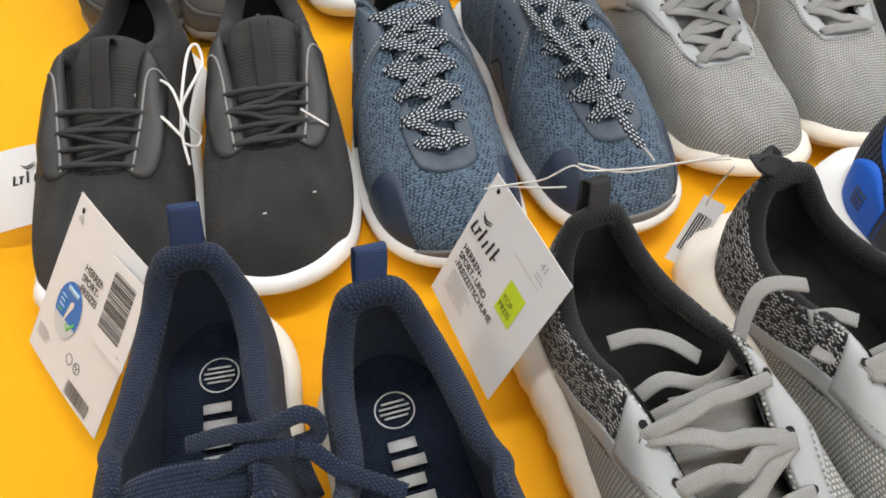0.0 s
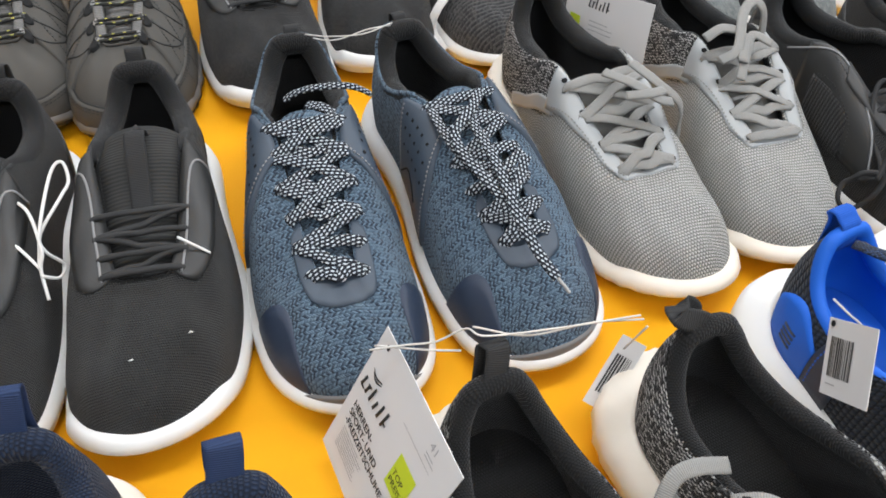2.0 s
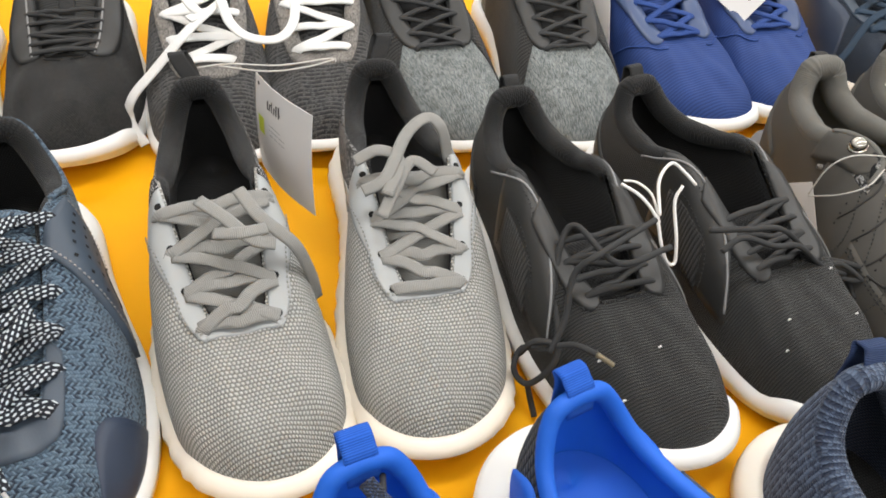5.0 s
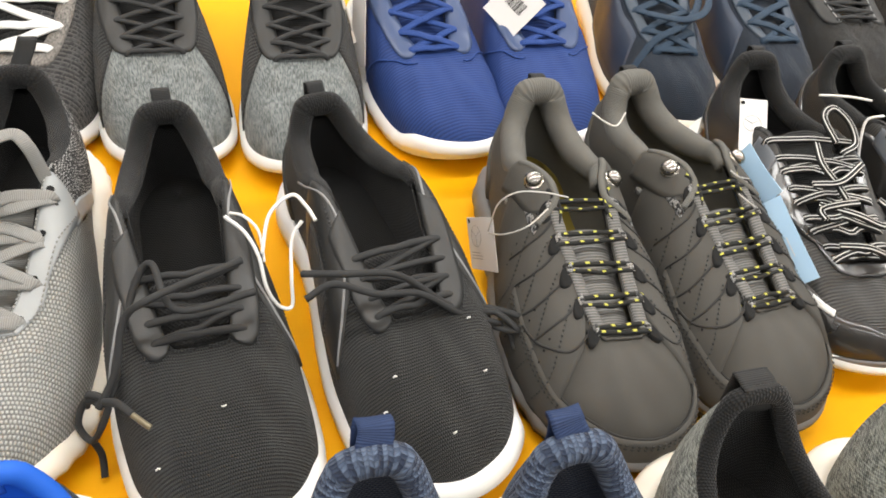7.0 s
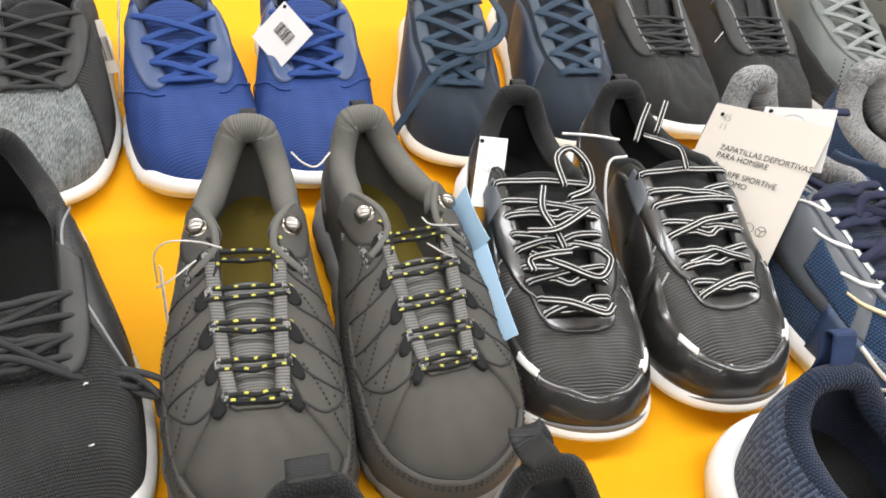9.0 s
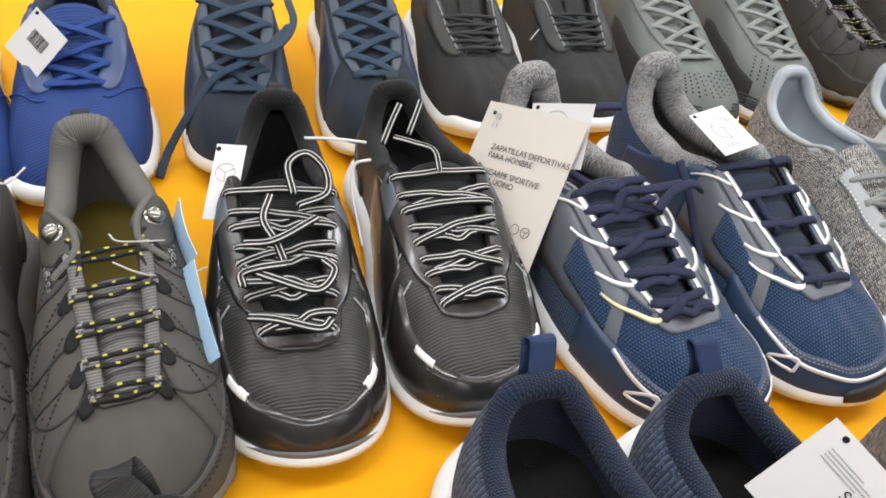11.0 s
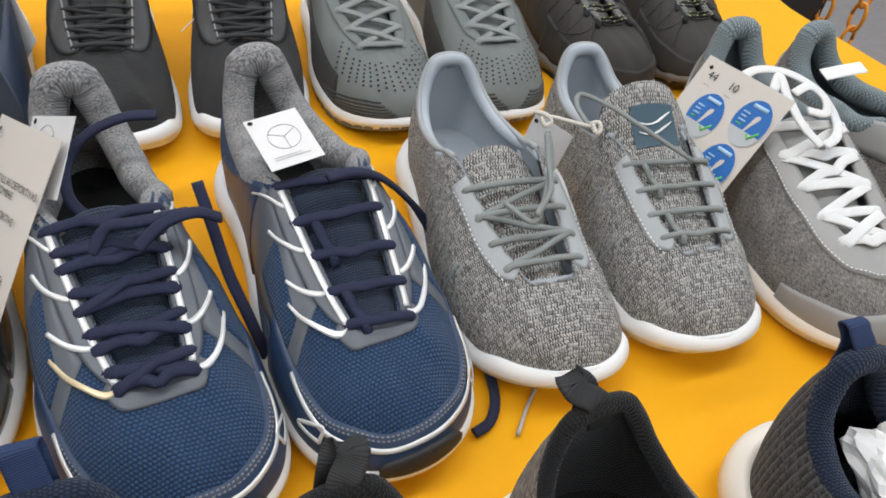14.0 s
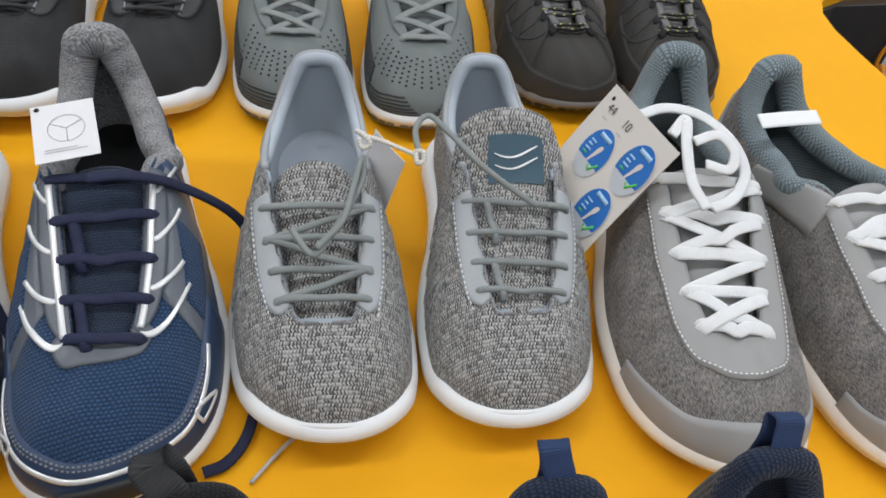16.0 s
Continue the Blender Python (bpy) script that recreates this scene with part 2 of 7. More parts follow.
def joined(pieces):
    verts, faces, uvs, k = [], [], [], 0
    for v, f, u in pieces:
        verts.append(v)
        uvs.append(u)
        faces += [tuple(i + k for i in face) for face in f]
        k += len(v)
    return np.vstack(verts), faces, np.vstack(uvs)


def smoothstep_keys(x, keys):
    """Smooth interpolation of (x, value) keys."""
    xs, ys = np.array([k[0] for k in keys]), np.array([k[1] for k in keys])
    x = np.clip(np.asarray(x, float), xs[0], xs[-1])
    slopes = np.gradient(ys, xs)
    i = np.clip(np.searchsorted(xs, x, side="right") - 1, 0, len(xs) - 2)
    h = xs[i + 1] - xs[i]
    t = (x - xs[i]) / h
    return ((2 * t ** 3 - 3 * t ** 2 + 1) * ys[i] + (t ** 3 - 2 * t ** 2 + t) * h * slopes[i] + (-2 * t ** 3 + 3 * t ** 2) * ys[i + 1] + (t ** 3 - t ** 2) * h * slopes[i + 1])


# ---- the shoe's form ----
class Last:
    """The form of a shoe: toe at the origin, heel along +y, sole on z = 0. side: 1 right foot, -1 left foot."""

    def __init__(self, length=0.30, width=0.106, side=1, high=1.0, sole=1.0, heel=1.0, throat=0.30, gap=1.0, spring=0.016, seed=0, boxy=0.0, peak=0.61, stern=1.0):
        self.L, self.W, self.side, self.high, self.heel = length, width / 2, side, high, heel
        self.ridge = None
        self.peak, self.stern = peak, stern
        self.sole_k, self.throat, self.gap, self.spring, self.seed, self.boxy = sole, throat, gap, spring, seed, boxy

    def bend(self, f):
        """Sideways run of the middle line; the toe leans to the inner side."""
        return self.side * (-0.010 * (1 - np.clip(f / 0.75, 0, 1)) ** 1.5 + 0.004 * np.sin(np.clip(f, 0, 1) * np.pi))

    def half(self, f):
        w = smoothstep_keys(f, ((0, 0.84), (0.1, 0.90), (0.22, 0.98), (0.33, 1.0), (0.45, 0.93), (0.56, 0.81), (0.68, 0.72), (0.8, 0.69), (0.9, 0.68), (1, 0.66)))
        w = w * (1 + (self.stern - 1) * np.clip((f - 0.5) / 0.25, 0, 1))
        toe = np.clip(1 - f / 0.19, 0, 1)
        back = np.clip((f - 0.84) / 0.16, 0, 1)
        return self.W * w * np.sqrt(np.clip(1 - toe ** 2.5, 0, 1)) * np.sqrt(np.clip(1 - back ** 2.3, 0, 1))

    def ground(self, f):
        return self.spring * np.clip(1 - f / 0.25, 0, 1) ** 2 + 0.005 * np.clip((f - 0.9) / 0.1, 0, 1) ** 2

    def sole_top(self, f):
        t = smoothstep_keys(f, ((0, 0.017), (0.2, 0.021), (0.45, 0.024), (0.7, 0.029), (0.9, 0.033), (1, 0.036)))
        return self.ground(f) * 0.8 + t * self.sole_k

    def ring(self, a, grow=0.0):
        f = (1 - np.cos(a)) / 2
        s = np.where(np.mod(a, 2 * np.pi) <= np.pi, 1.0, -1.0)
        x = s * (self.half(f)) + self.bend(f)
        y = f * self.L
        nx, ny = np.sin(a), -np.cos(a)
        return np.stack([x + grow * nx, y + grow * ny], -1), f

    def top(self, a):
        q = np.mod(a, 2 * np.pi) / np.pi
        s = np.where(q <= 1, 1.0, -1.0)
        q = np.where(q <= 1, q, 2 - q)
        th = self.throat
        pk = self.peak
        run = (pk - 0.035 - th) / 0.30
        y = smoothstep_keys(q, ((0, th), (0.1, th), (0.2, th + 0.008), (0.28, th + 0.085 * run), (0.36, th + 0.165 * run), (0.44, th + 0.24 * run), (0.5, pk - 0.035), (0.56, pk + 0.02), (0.63, pk + 0.085), (0.71, 0.56 + 0.38 * pk), (0.8, 0.885), (0.9, 0.945), (0.96, 0.959), (1, 0.962))) * self.L
        x = smoothstep_keys(q, ((0, 0.0), (0.1, 0.009), (0.2, 0.0165), (0.28, 0.0205), (0.36, 0.0235), (0.44, 0.0262), (0.5, 0.0285), (0.56, 0.0305), (0.63, 0.0318), (0.71, 0.0312), (0.8, 0.0262), (0.9, 0.0176), (0.96, 0.0098), (1, 0.0)))
        x = x * np.where(q < 0.5, self.gap, self.gap + (1 - self.gap) * np.clip((q - 0.5) / 0.12, 0, 1)) * (self.W / 0.053)
        x = x * (1 + 0.6 * (self.stern - 1) * np.clip((q - 0.62) / 0.18, 0, 1))
        z = smoothstep_keys(q, ((0, 0.068), (0.1, 0.0685), (0.2, 0.071), (0.28, 0.077), (0.36, 0.0865), (0.44, 0.0970), (0.5, 0.1045), (0.56, 0.1045), (0.63, 0.0960), (0.71, 0.0885), (0.8, 0.0890), (0.9, 0.0985), (0.96, 0.1022), (1, 0.1028)))
        rise = np.clip((q - 0.70) / 0.30, 0, 1)
        z = z * self.high + (3 * rise ** 2 - 2 * rise ** 3) * 0.0115 * self.heel
        f = y / self.L
        return np.stack([s * x + self.bend(f) * 0.9, y, z], -1), q

    def skin(self, a, s):
        """Points of the upper: a round the shoe from the toe, s from the sole (0) to the top line (1)."""
        a, s = np.broadcast_arrays(np.asarray(a, float), np.asarray(s, float))
        b, f = self.ring(a, -0.0008)
        inset = np.clip((f - 0.62) / 0.25, 0, 1) * 0.0055
        b = b - np.stack([np.sin(a) * inset, -np.cos(a) * inset], -1)
        t, q = self.top(a)
        base = np.concatenate([b, (self.sole_top(f) - 0.004)[..., None]], -1)
        ang = s * np.pi / 2
        h = 1 - np.cos(ang)
        mix = smoothstep_keys(q, ((0, 0.73 + self.boxy), (0.3, 0.80 + self.boxy), (0.45, 0.93), (0.6, 1.0), (1, 1.0)))
        v = mix * np.sin(ang) + (1 - mix) * h
        back = np.clip((q - 0.6) / 0.3, 0, 1)
        h = h * (1 - back) + back * (0.35 * s + 0.65 * s ** 3)
        v = v * (1 - back) + back * s
        out = base + (t - base) * np.stack([h, h, v], -1)
        puff = np.sin(np.pi * np.clip(s, 0, 1)) * (0.0028 * back + 0.0018)
        out[..., 0] += np.sin(a) * puff
        out[..., 1] += -np.cos(a) * puff
        k = self.seed * 7.3
        wrinkle = 0.0012 * np.sin(a * 9 + k) * np.sin(s * 5 + k * 2) + 0.0006 * np.sin(a * 17 + 2 * k + s * 6) + 0.0012 * np.sin(out[..., 1] * 130 + 3 * k) * np.sin(out[..., 0] * 70 + k)
        out[..., 2] += wrinkle * np.sin(np.pi * np.clip(s, 0, 1))
        return out

    def normal(self, a, s):
        e = 1e-3
        s = np.clip(s, 0.002, 0.998)
        da = self.skin(a + e, s) - self.skin(a - e, s)
        ds = self.skin(a, s + e) - self.skin(a, s - e)
        n = np.cross(da, ds)
        return n / (np.linalg.norm(n, axis=-1)[..., None] + 1e-12)

    def on(self, a, s, lift=0.0):
        a, s = np.broadcast_arrays(np.asarray(a, float), np.asarray(s, float))
        return self.skin(a, s) + self.normal(a, s) * lift

    def skin_uv(self, a, s, pts):
        """Cloth coordinates in metres: across the foot from its middle line, and along the ridge."""
        if self.ridge is None:
            r = self.skin(np.zeros(60), np.linspace(0, 1, 60))
            run = np.concatenate([[0], np.cumsum(np.linalg.norm(np.diff(r, axis=0), axis=1))])
            q = np.linspace(0.12, 1.0, 40)
            t, _ = self.top(q * np.pi)
            ys = np.concatenate([r[:, 1], t[:, 1] + 1e-4])
            zs = np.concatenate([r[:, 2], t[:, 2]])
            vs = np.concatenate([run, run[-1] + t[:, 1] - r[-1, 1]])
            o = np.argsort(ys)
            self.ridge = ys[o], zs[o], vs[o]
        ys, zs, vs = self.ridge
        z0, v = np.interp(pts[..., 1], ys, zs), np.interp(pts[..., 1], ys, vs)
        x = pts[..., 0] - self.bend(pts[..., 1] / self.L)
        return np.stack([x + np.sign(x) * np.clip(z0 - pts[..., 2], 0, 1) * 0.9, v], -1)


PI = math.pi


# ---- the parts of a shoe ----
WHITE_RUBBER = plain("white_rubber", (0.80, 0.80, 0.78), 0.5, 300, 0.0001, 0.05)
CREAM_RUBBER = plain("cream_rubber", (0.80, 0.74, 0.64), 0.5, 300, 0.0001, 0.06)
BLACK_RUBBER = plain("black_rubber", (0.022, 0.021, 0.020), 0.6, 300, 0.0003, 0.1)
GREY_RUBBER = plain("grey_rubber", (0.16, 0.155, 0.15), 0.6, 300, 0.0003, 0.1)
THREAD = plain("grey_thread", (0.25, 0.25, 0.25), 0.7, 800, 0.0)
BLACK_THREAD = plain("black_thread", (0.03, 0.03, 0.03), 0.7, 800, 0.0)
STEEL = plain("polished_steel", (0.42, 0.40, 0.36), 0.16, 300, 0.0, 0.03, metal=1.0)
# near-black for flat faces: a hole's inner shade as colour; also one band mark
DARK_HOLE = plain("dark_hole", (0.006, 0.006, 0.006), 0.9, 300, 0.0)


def panel(last, name, a0, a1, s0, s1, material, parent, lift=0.0014, n=28, m=7, label="", wob=None):
    """A sewn-on piece that follows the upper. s0 and s1: numbers or functions of 0..1 along a0..a1."""
    t = np.linspace(0, 1, n)
    lo = np.array([s0(x) if callable(s0) else s0 for x in t])
    hi = np.array([s1(x) if callable(s1) else s1 for x in t])
    a = (a0 + (a1 - a0) * t)[:, None] * np.ones((1, m))
    w = np.linspace(0, 1, m)
    s = lo[:, None] * (1 - w) + hi[:, None] * w
    p = last.on(a, s, lift)
    under = last.on(a, s, -0.0012)
    uv = last.skin_uv(a, s, p).reshape(-1, 2)
    verts = np.vstack([p.reshape(-1, 3), under.reshape(-1, 3)])
    faces = grid_faces(n, m)
    if a1 < a0:
        faces = [f[::-1] for f in faces]
    k = n * m
    edge = [(i, 0) for i in range(n)] + [(n - 1, j) for j in range(1, m)] + [(i, m - 1) for i in range(n - 2, -1, -1)] + [(0, j) for j in range(m - 2, 0, -1)]
    ids = [i * m + j for i, j in edge]
    for x, y in zip(ids, ids[1:] + ids[:1]):
        faces.append((x, x + k, y + k, y) if a1 > a0 else (x, y, y + k, x + k))
    return mesh_object(name, verts, faces, material, parent, np.vstack([uv, uv]), label)


def run_on(last, keys, n=24, lift=0.001):
    """Points along a path on the upper, given by (a, s) keys."""
    ks = curve_points([(*k, 0.0) for k in keys], n)
    return last.on(ks[:, 0], np.clip(ks[:, 1], 0.0, 1.0), lift)


def cord_on(last, name, keys, material, parent, width=0.0012, thick=0.0010, lift=0.0012, n=24, label=""):
    ks = curve_points([(*k, 0.0) for k in keys], n)
    s = np.clip(ks[:, 1], 0.0, 1.0)
    p = last.on(ks[:, 0], s, lift)
    v, f, u = sweep(p, width, thick, up=last.normal(ks[:, 0], s), sides=6)
    return mesh_object(name, v, f, material, parent, u, label)


def stitches(last, rows, material, parent, step=0.0034, lift=0.0018, name="stitching"):
    """Rows of single stitches along (a, s) paths."""
    verts, faces = [], []
    for keys in rows:
        p = run_on(last, keys, 60, lift)
        ks = curve_points([(*k, 0.0) for k in keys], 60)
        nr = last.normal(ks[:, 0], np.clip(ks[:, 1], 0, 1))
        run = np.concatenate([[0], np.cumsum(np.linalg.norm(np.diff(p, axis=0), axis=1))])
        d = step / 2
        while d < run[-1]:
            q0 = np.array([np.interp(d - step * 0.3, run, p[:, i]) for i in range(3)])
            q1 = np.array([np.interp(d + step * 0.3, run, p[:, i]) for i in range(3)])
            nn = np.array([np.interp(d, run, nr[:, i]) for i in range(3)])
            t = q1 - q0
            sd = np.cross(t, nn)
            sd *= 0.00045 / (np.linalg.norm(sd) + 1e-9)
            k = len(verts)
            verts += [q0 - sd, q0 + sd, q1 + sd, q1 - sd, (q0 + q1) / 2 - sd + nn * 0.0006, (q0 + q1) / 2 + sd + nn * 0.0006]
            faces += [(k, k + 1, k + 5, k + 4), (k + 4, k + 5, k + 2, k + 3), (k, k + 4, k + 3), (k + 1, k + 2, k + 5)]
            d += step
    return mesh_object(name, verts, faces, material, parent, None, "", False)


def make_sole(last, material, parent, ribs=0, flare=0.0, tread=None, bumper=0.0, step=0.0):
    n = 112
    a = np.linspace(0, 2 * PI, n, endpoint=False)
    rows = []
    f = (1 - np.cos(a)) / 2
    g, t = last.ground(f), last.sole_top(f)
    near = np.minimum(a, 2 * PI - a)
    lip = np.clip((0.80 - near) / 0.22, 0, 1) if bumper else 0 * a
    lip = lip * lip * (3 - 2 * lip)
    t = t + bumper * lip * (1 - 0.18 * np.cos(near * 5.0))
    rib = (0.0009 * np.sign(np.sin(a * ribs)) * np.abs(np.sin(a * ribs)) ** 0.5 * np.clip((f - 0.02) * 12, 0, 1)) if ribs else 0 * a
    prof = ((-0.016, 0.0), (-0.0035, 0.0), (-0.0008, 0.06), (0.0008 + step, 0.14), (0.0012 + step, 0.36), (0.0018 + flare, 0.42), (0.0016 + flare, 0.66), (0.0006 + flare * 0.5, 0.88), (-0.0008, 0.98), (-0.0026, 1.0), (-0.010, 0.9), (-0.016, 0.55))
    for grow, k in prof:
        p, _ = last.ring(a, 0.0)
        gr = grow + (rib if 0.1 < k < 0.9 else 0) + np.clip((f - 0.75) * 4, 0, 1) * flare * 1.5 * (0.1 < k < 0.9) + lip * 0.0024 * (0.6 < k)
        p = p + np.stack([np.sin(a) * gr, -np.cos(a) * gr], -1)
        rows.append(np.concatenate([p, (g + (t - g) * k)[:, None]], -1))
    v = np.stack(rows, 1)
    m = len(prof)
    faces = grid_faces(n, m, True)
    faces.append(tuple(i * m for i in range(n - 1, -1, -1)))
    faces.append(tuple(i * m + m - 1 for i in range(n)))
    uv = np.stack([np.broadcast_to((a * 0.1)[:, None], (n, m)), v[..., 2]], -1)
    ob = mesh_object("sole", v.reshape(-1, 3), faces, material, parent, uv.reshape(-1, 2))
    if tread is not None:
        rows = []
        for grow, k in ((-0.014, -0.002), (-0.002, -0.0016), (0.0012, 0.0005), (0.0016, 0.004), (0.0004, 0.0052), (-0.004, 0.0056)):
            p, _ = last.ring(a, 0.0)
            gr = grow + 0.0007 * np.sign(np.sin(a * 46))
            p = p + np.stack([np.sin(a) * gr, -np.cos(a) * gr], -1)
            rows.append(np.concatenate([p, np.maximum(0.0, g + k + 0 * a)[:, None]], -1))
        v = np.stack(rows, 1)
        mesh_object("outsole", v.reshape(-1, 3), grid_faces(n, 6, True), tread, parent, None)
    return ob


def make_upper(last, material, parent):
    n, m = 112, 26
    a = np.linspace(0, 2 * PI, n, endpoint=False)[:, None] * np.ones((1, m))
    s = np.ones((n, 1)) * np.linspace(0, 1, m)
    p = last.skin(a, s)
    uv = last.skin_uv(a, s, p)
    return mesh_object("upper", p.reshape(-1, 3), grid_faces(n, m, True), material, parent, uv.reshape(-1, 2))


def make_inside(last, lining, insole, parent):
    n, m = 80, 9
    a = np.linspace(0, 2 * PI, n, endpoint=False)
    t, q = last.top(a)
    r, f = last.ring(a, -0.0125)
    low = np.concatenate([r, (last.sole_top(f) + 0.004)[:, None]], -1)
    c = np.stack([last.bend(t[:, 1] / last.L), np.clip(t[:, 1], last.L * 0.6, last.L * 0.8), t[:, 2]], -1)
    d = c - t
    d /= np.linalg.norm(d, axis=1)[:, None] + 1e-9
    top = t + d * 0.0035
    w = np.linspace(0, 1, m)
    h = w[None, :, None]
    p = top[:, None, :] * (1 - h) + low[:, None, :] * h
    bulge = np.sin(w * PI) * 0.005
    p[..., 0] += np.sin(a)[:, None] * bulge
    p[..., 1] += -np.cos(a)[:, None] * bulge * np.clip((q - 0.5) * 4, 0, 1)[:, None]
    faces = [x[::-1] for x in grid_faces(n, m, True)]
    uv = np.stack([np.broadcast_to((a * 0.06)[:, None], (n, m)), np.broadcast_to(w[None] * 0.08, (n, m))], -1)
    mesh_object("lining", p.reshape(-1, 3), faces, lining, parent, uv.reshape(-1, 2))
    rows = []
    mid = np.stack([last.bend(f), np.clip(r[:, 1], last.L * 0.12, last.L * 0.9)], -1)
    for k in (0.0, 0.3, 0.7, 1.0):
        xy = r * (1 - k) + mid * k
        rows.append(np.concatenate([xy, (last.sole_top(f) + 0.006 - 0.003 * math.sin(k * PI / 2))[:, None]], -1))
    p = np.stack(rows, 1)
    mesh_object("insole", p.reshape(-1, 3), grid_faces(n, 4, True), insole, parent, p[..., :2].reshape(-1, 2))


def make_collar(last, material, parent, fat=1.0, q0=0.5):
    n = 72
    a = np.linspace(q0 * PI, (2 - q0) * PI, n)
    t, q = last.top(a)
    r = (0.0036 + 0.0042 * np.clip((q - q0) / 0.2, 0, 1)) * fat
    nrm = last.normal(a, np.full(n, 0.97))
    p = t - nrm * (r * 0.85)[:, None] + np.array([0, 0, -0.001])
    v, f, u = sweep(p, r * 2, r * 2.3, sides=12, flat=0.95)
    return mesh_object("collar", v, f, material, parent, u)


def tongue_z(last, y):
    q = np.linspace(0.05, 0.56, 60)
    t, _ = last.top(q * PI)
    return np.interp(y, t[:, 1], t[:, 2])


def tongue_half(last, y):
    q = np.linspace(0.05, 0.56, 60)
    t, _ = last.top(q * PI)
    return np.interp(y, t[:, 1], t[:, 0] - last.bend(t[:, 1] / last.L) * 0.9)


def make_tongue(last, material, parent, reach=0.03, rise=0.004, wide=1.0, back=0.0, sunk=0.0065):
    n, m = 22, 11
    L, th = last.L, last.throat
    y0, y1 = (th - 0.02) * L, (last.peak - 0.035) * L
    ys = np.linspace(y0, y1 + reach * L, n)
    zc = tongue_z(last, np.minimum(ys, y1)) - sunk
    over = np.clip((ys - y1) / max(1e-4, reach * L), 0, 1)
    zc = zc + rise * over ** 1.2
    hw = (tongue_half(last, np.minimum(ys, y1)) + 0.006) * wide * (1 - 0.22 * over ** 3)
    hw[0] *= 0.8
    x = np.linspace(-1, 1, m)
    px = hw[:, None] * x + last.bend(ys / L)[:, None] * 0.9
    pz = zc[:, None] + (0.004 + 0.003 * over)[:, None] * (1 - x ** 2) - 0.006 * np.abs(x) ** 3 + 0.0006 * np.sin(ys * 210 + last.seed)[:, None]
    py = ys[:, None] + back * over[:, None] + 0 * px
    top = np.stack([px, py, pz], -1)
    low = top - np.array([0, -0.001, 0.0055])
    verts = np.vstack([top.reshape(-1, 3), low.reshape(-1, 3)])
    faces = [f[::-1] for f in grid_faces(n, m)] + [tuple(i + n * m for i in f) for f in grid_faces(n, m)]
    k = n * m
    ids = [i * m for i in range(n)] + [(n - 1) * m + j for j in range(1, m)] + [i * m + m - 1 for i in range(n - 2, -1, -1)] + [j for j in range(m - 2, 0, -1)]
    for a, b in zip(ids, ids[1:] + ids[:1]):
        faces.append((a, b, b + k, a + k))
    uv = np.stack([px, py], -1).reshape(-1, 2)
    return mesh_object("tongue", verts, faces, material, parent, np.vstack([uv, uv])), top


def even_q(last, q0, q1, n):
    """Places along the lace opening at even steps of length."""
    q = np.linspace(q0, q1, 60)
    t, _ = last.top(q * PI)
    return np.interp(np.linspace(t[0, 1], t[-1, 1], n), t[:, 1], q)


def eyelets(last, rows, q0=0.2, q1=0.49, s=0.93):
    qs = even_q(last, q0, q1, rows)
    return [(last.on(q * PI, s, 0.0015), last.on((2 - q) * PI, s, 0.0015)) for q in qs]


def strand(last, a, b, lift, wave=0.0, n=18):
    """A lace from hole to hole over the tongue."""
    a, b = np.asarray(a), np.asarray(b)
    mid = (a + b) / 2
    zt = tongue_z(last, mid[1]) + 0.0012
    mid[2] = max(mid[2], zt) + lift
    mid[1] += wave
    q1, q2 = a * 0.7 + b * 0.3, a * 0.3 + b * 0.7
    q1[2] = max(q1[2], zt - 0.0015) + lift * 0.8 + 0.001
    q2[2] = max(q2[2], zt - 0.0015) + lift * 0.8 + 0.001
    up = np.array([0, 0, 1.0])
    da = (a - b) / np.linalg.norm(a - b)
    pts = [a + da * 0.0035 - up * 0.0035, a + da * 0.001 + up * 0.0012, q1, mid, q2, b - da * 0.001 + up * 0.0012, b - da * 0.0035 - up * 0.0035]
    return curve_points(pts, n)


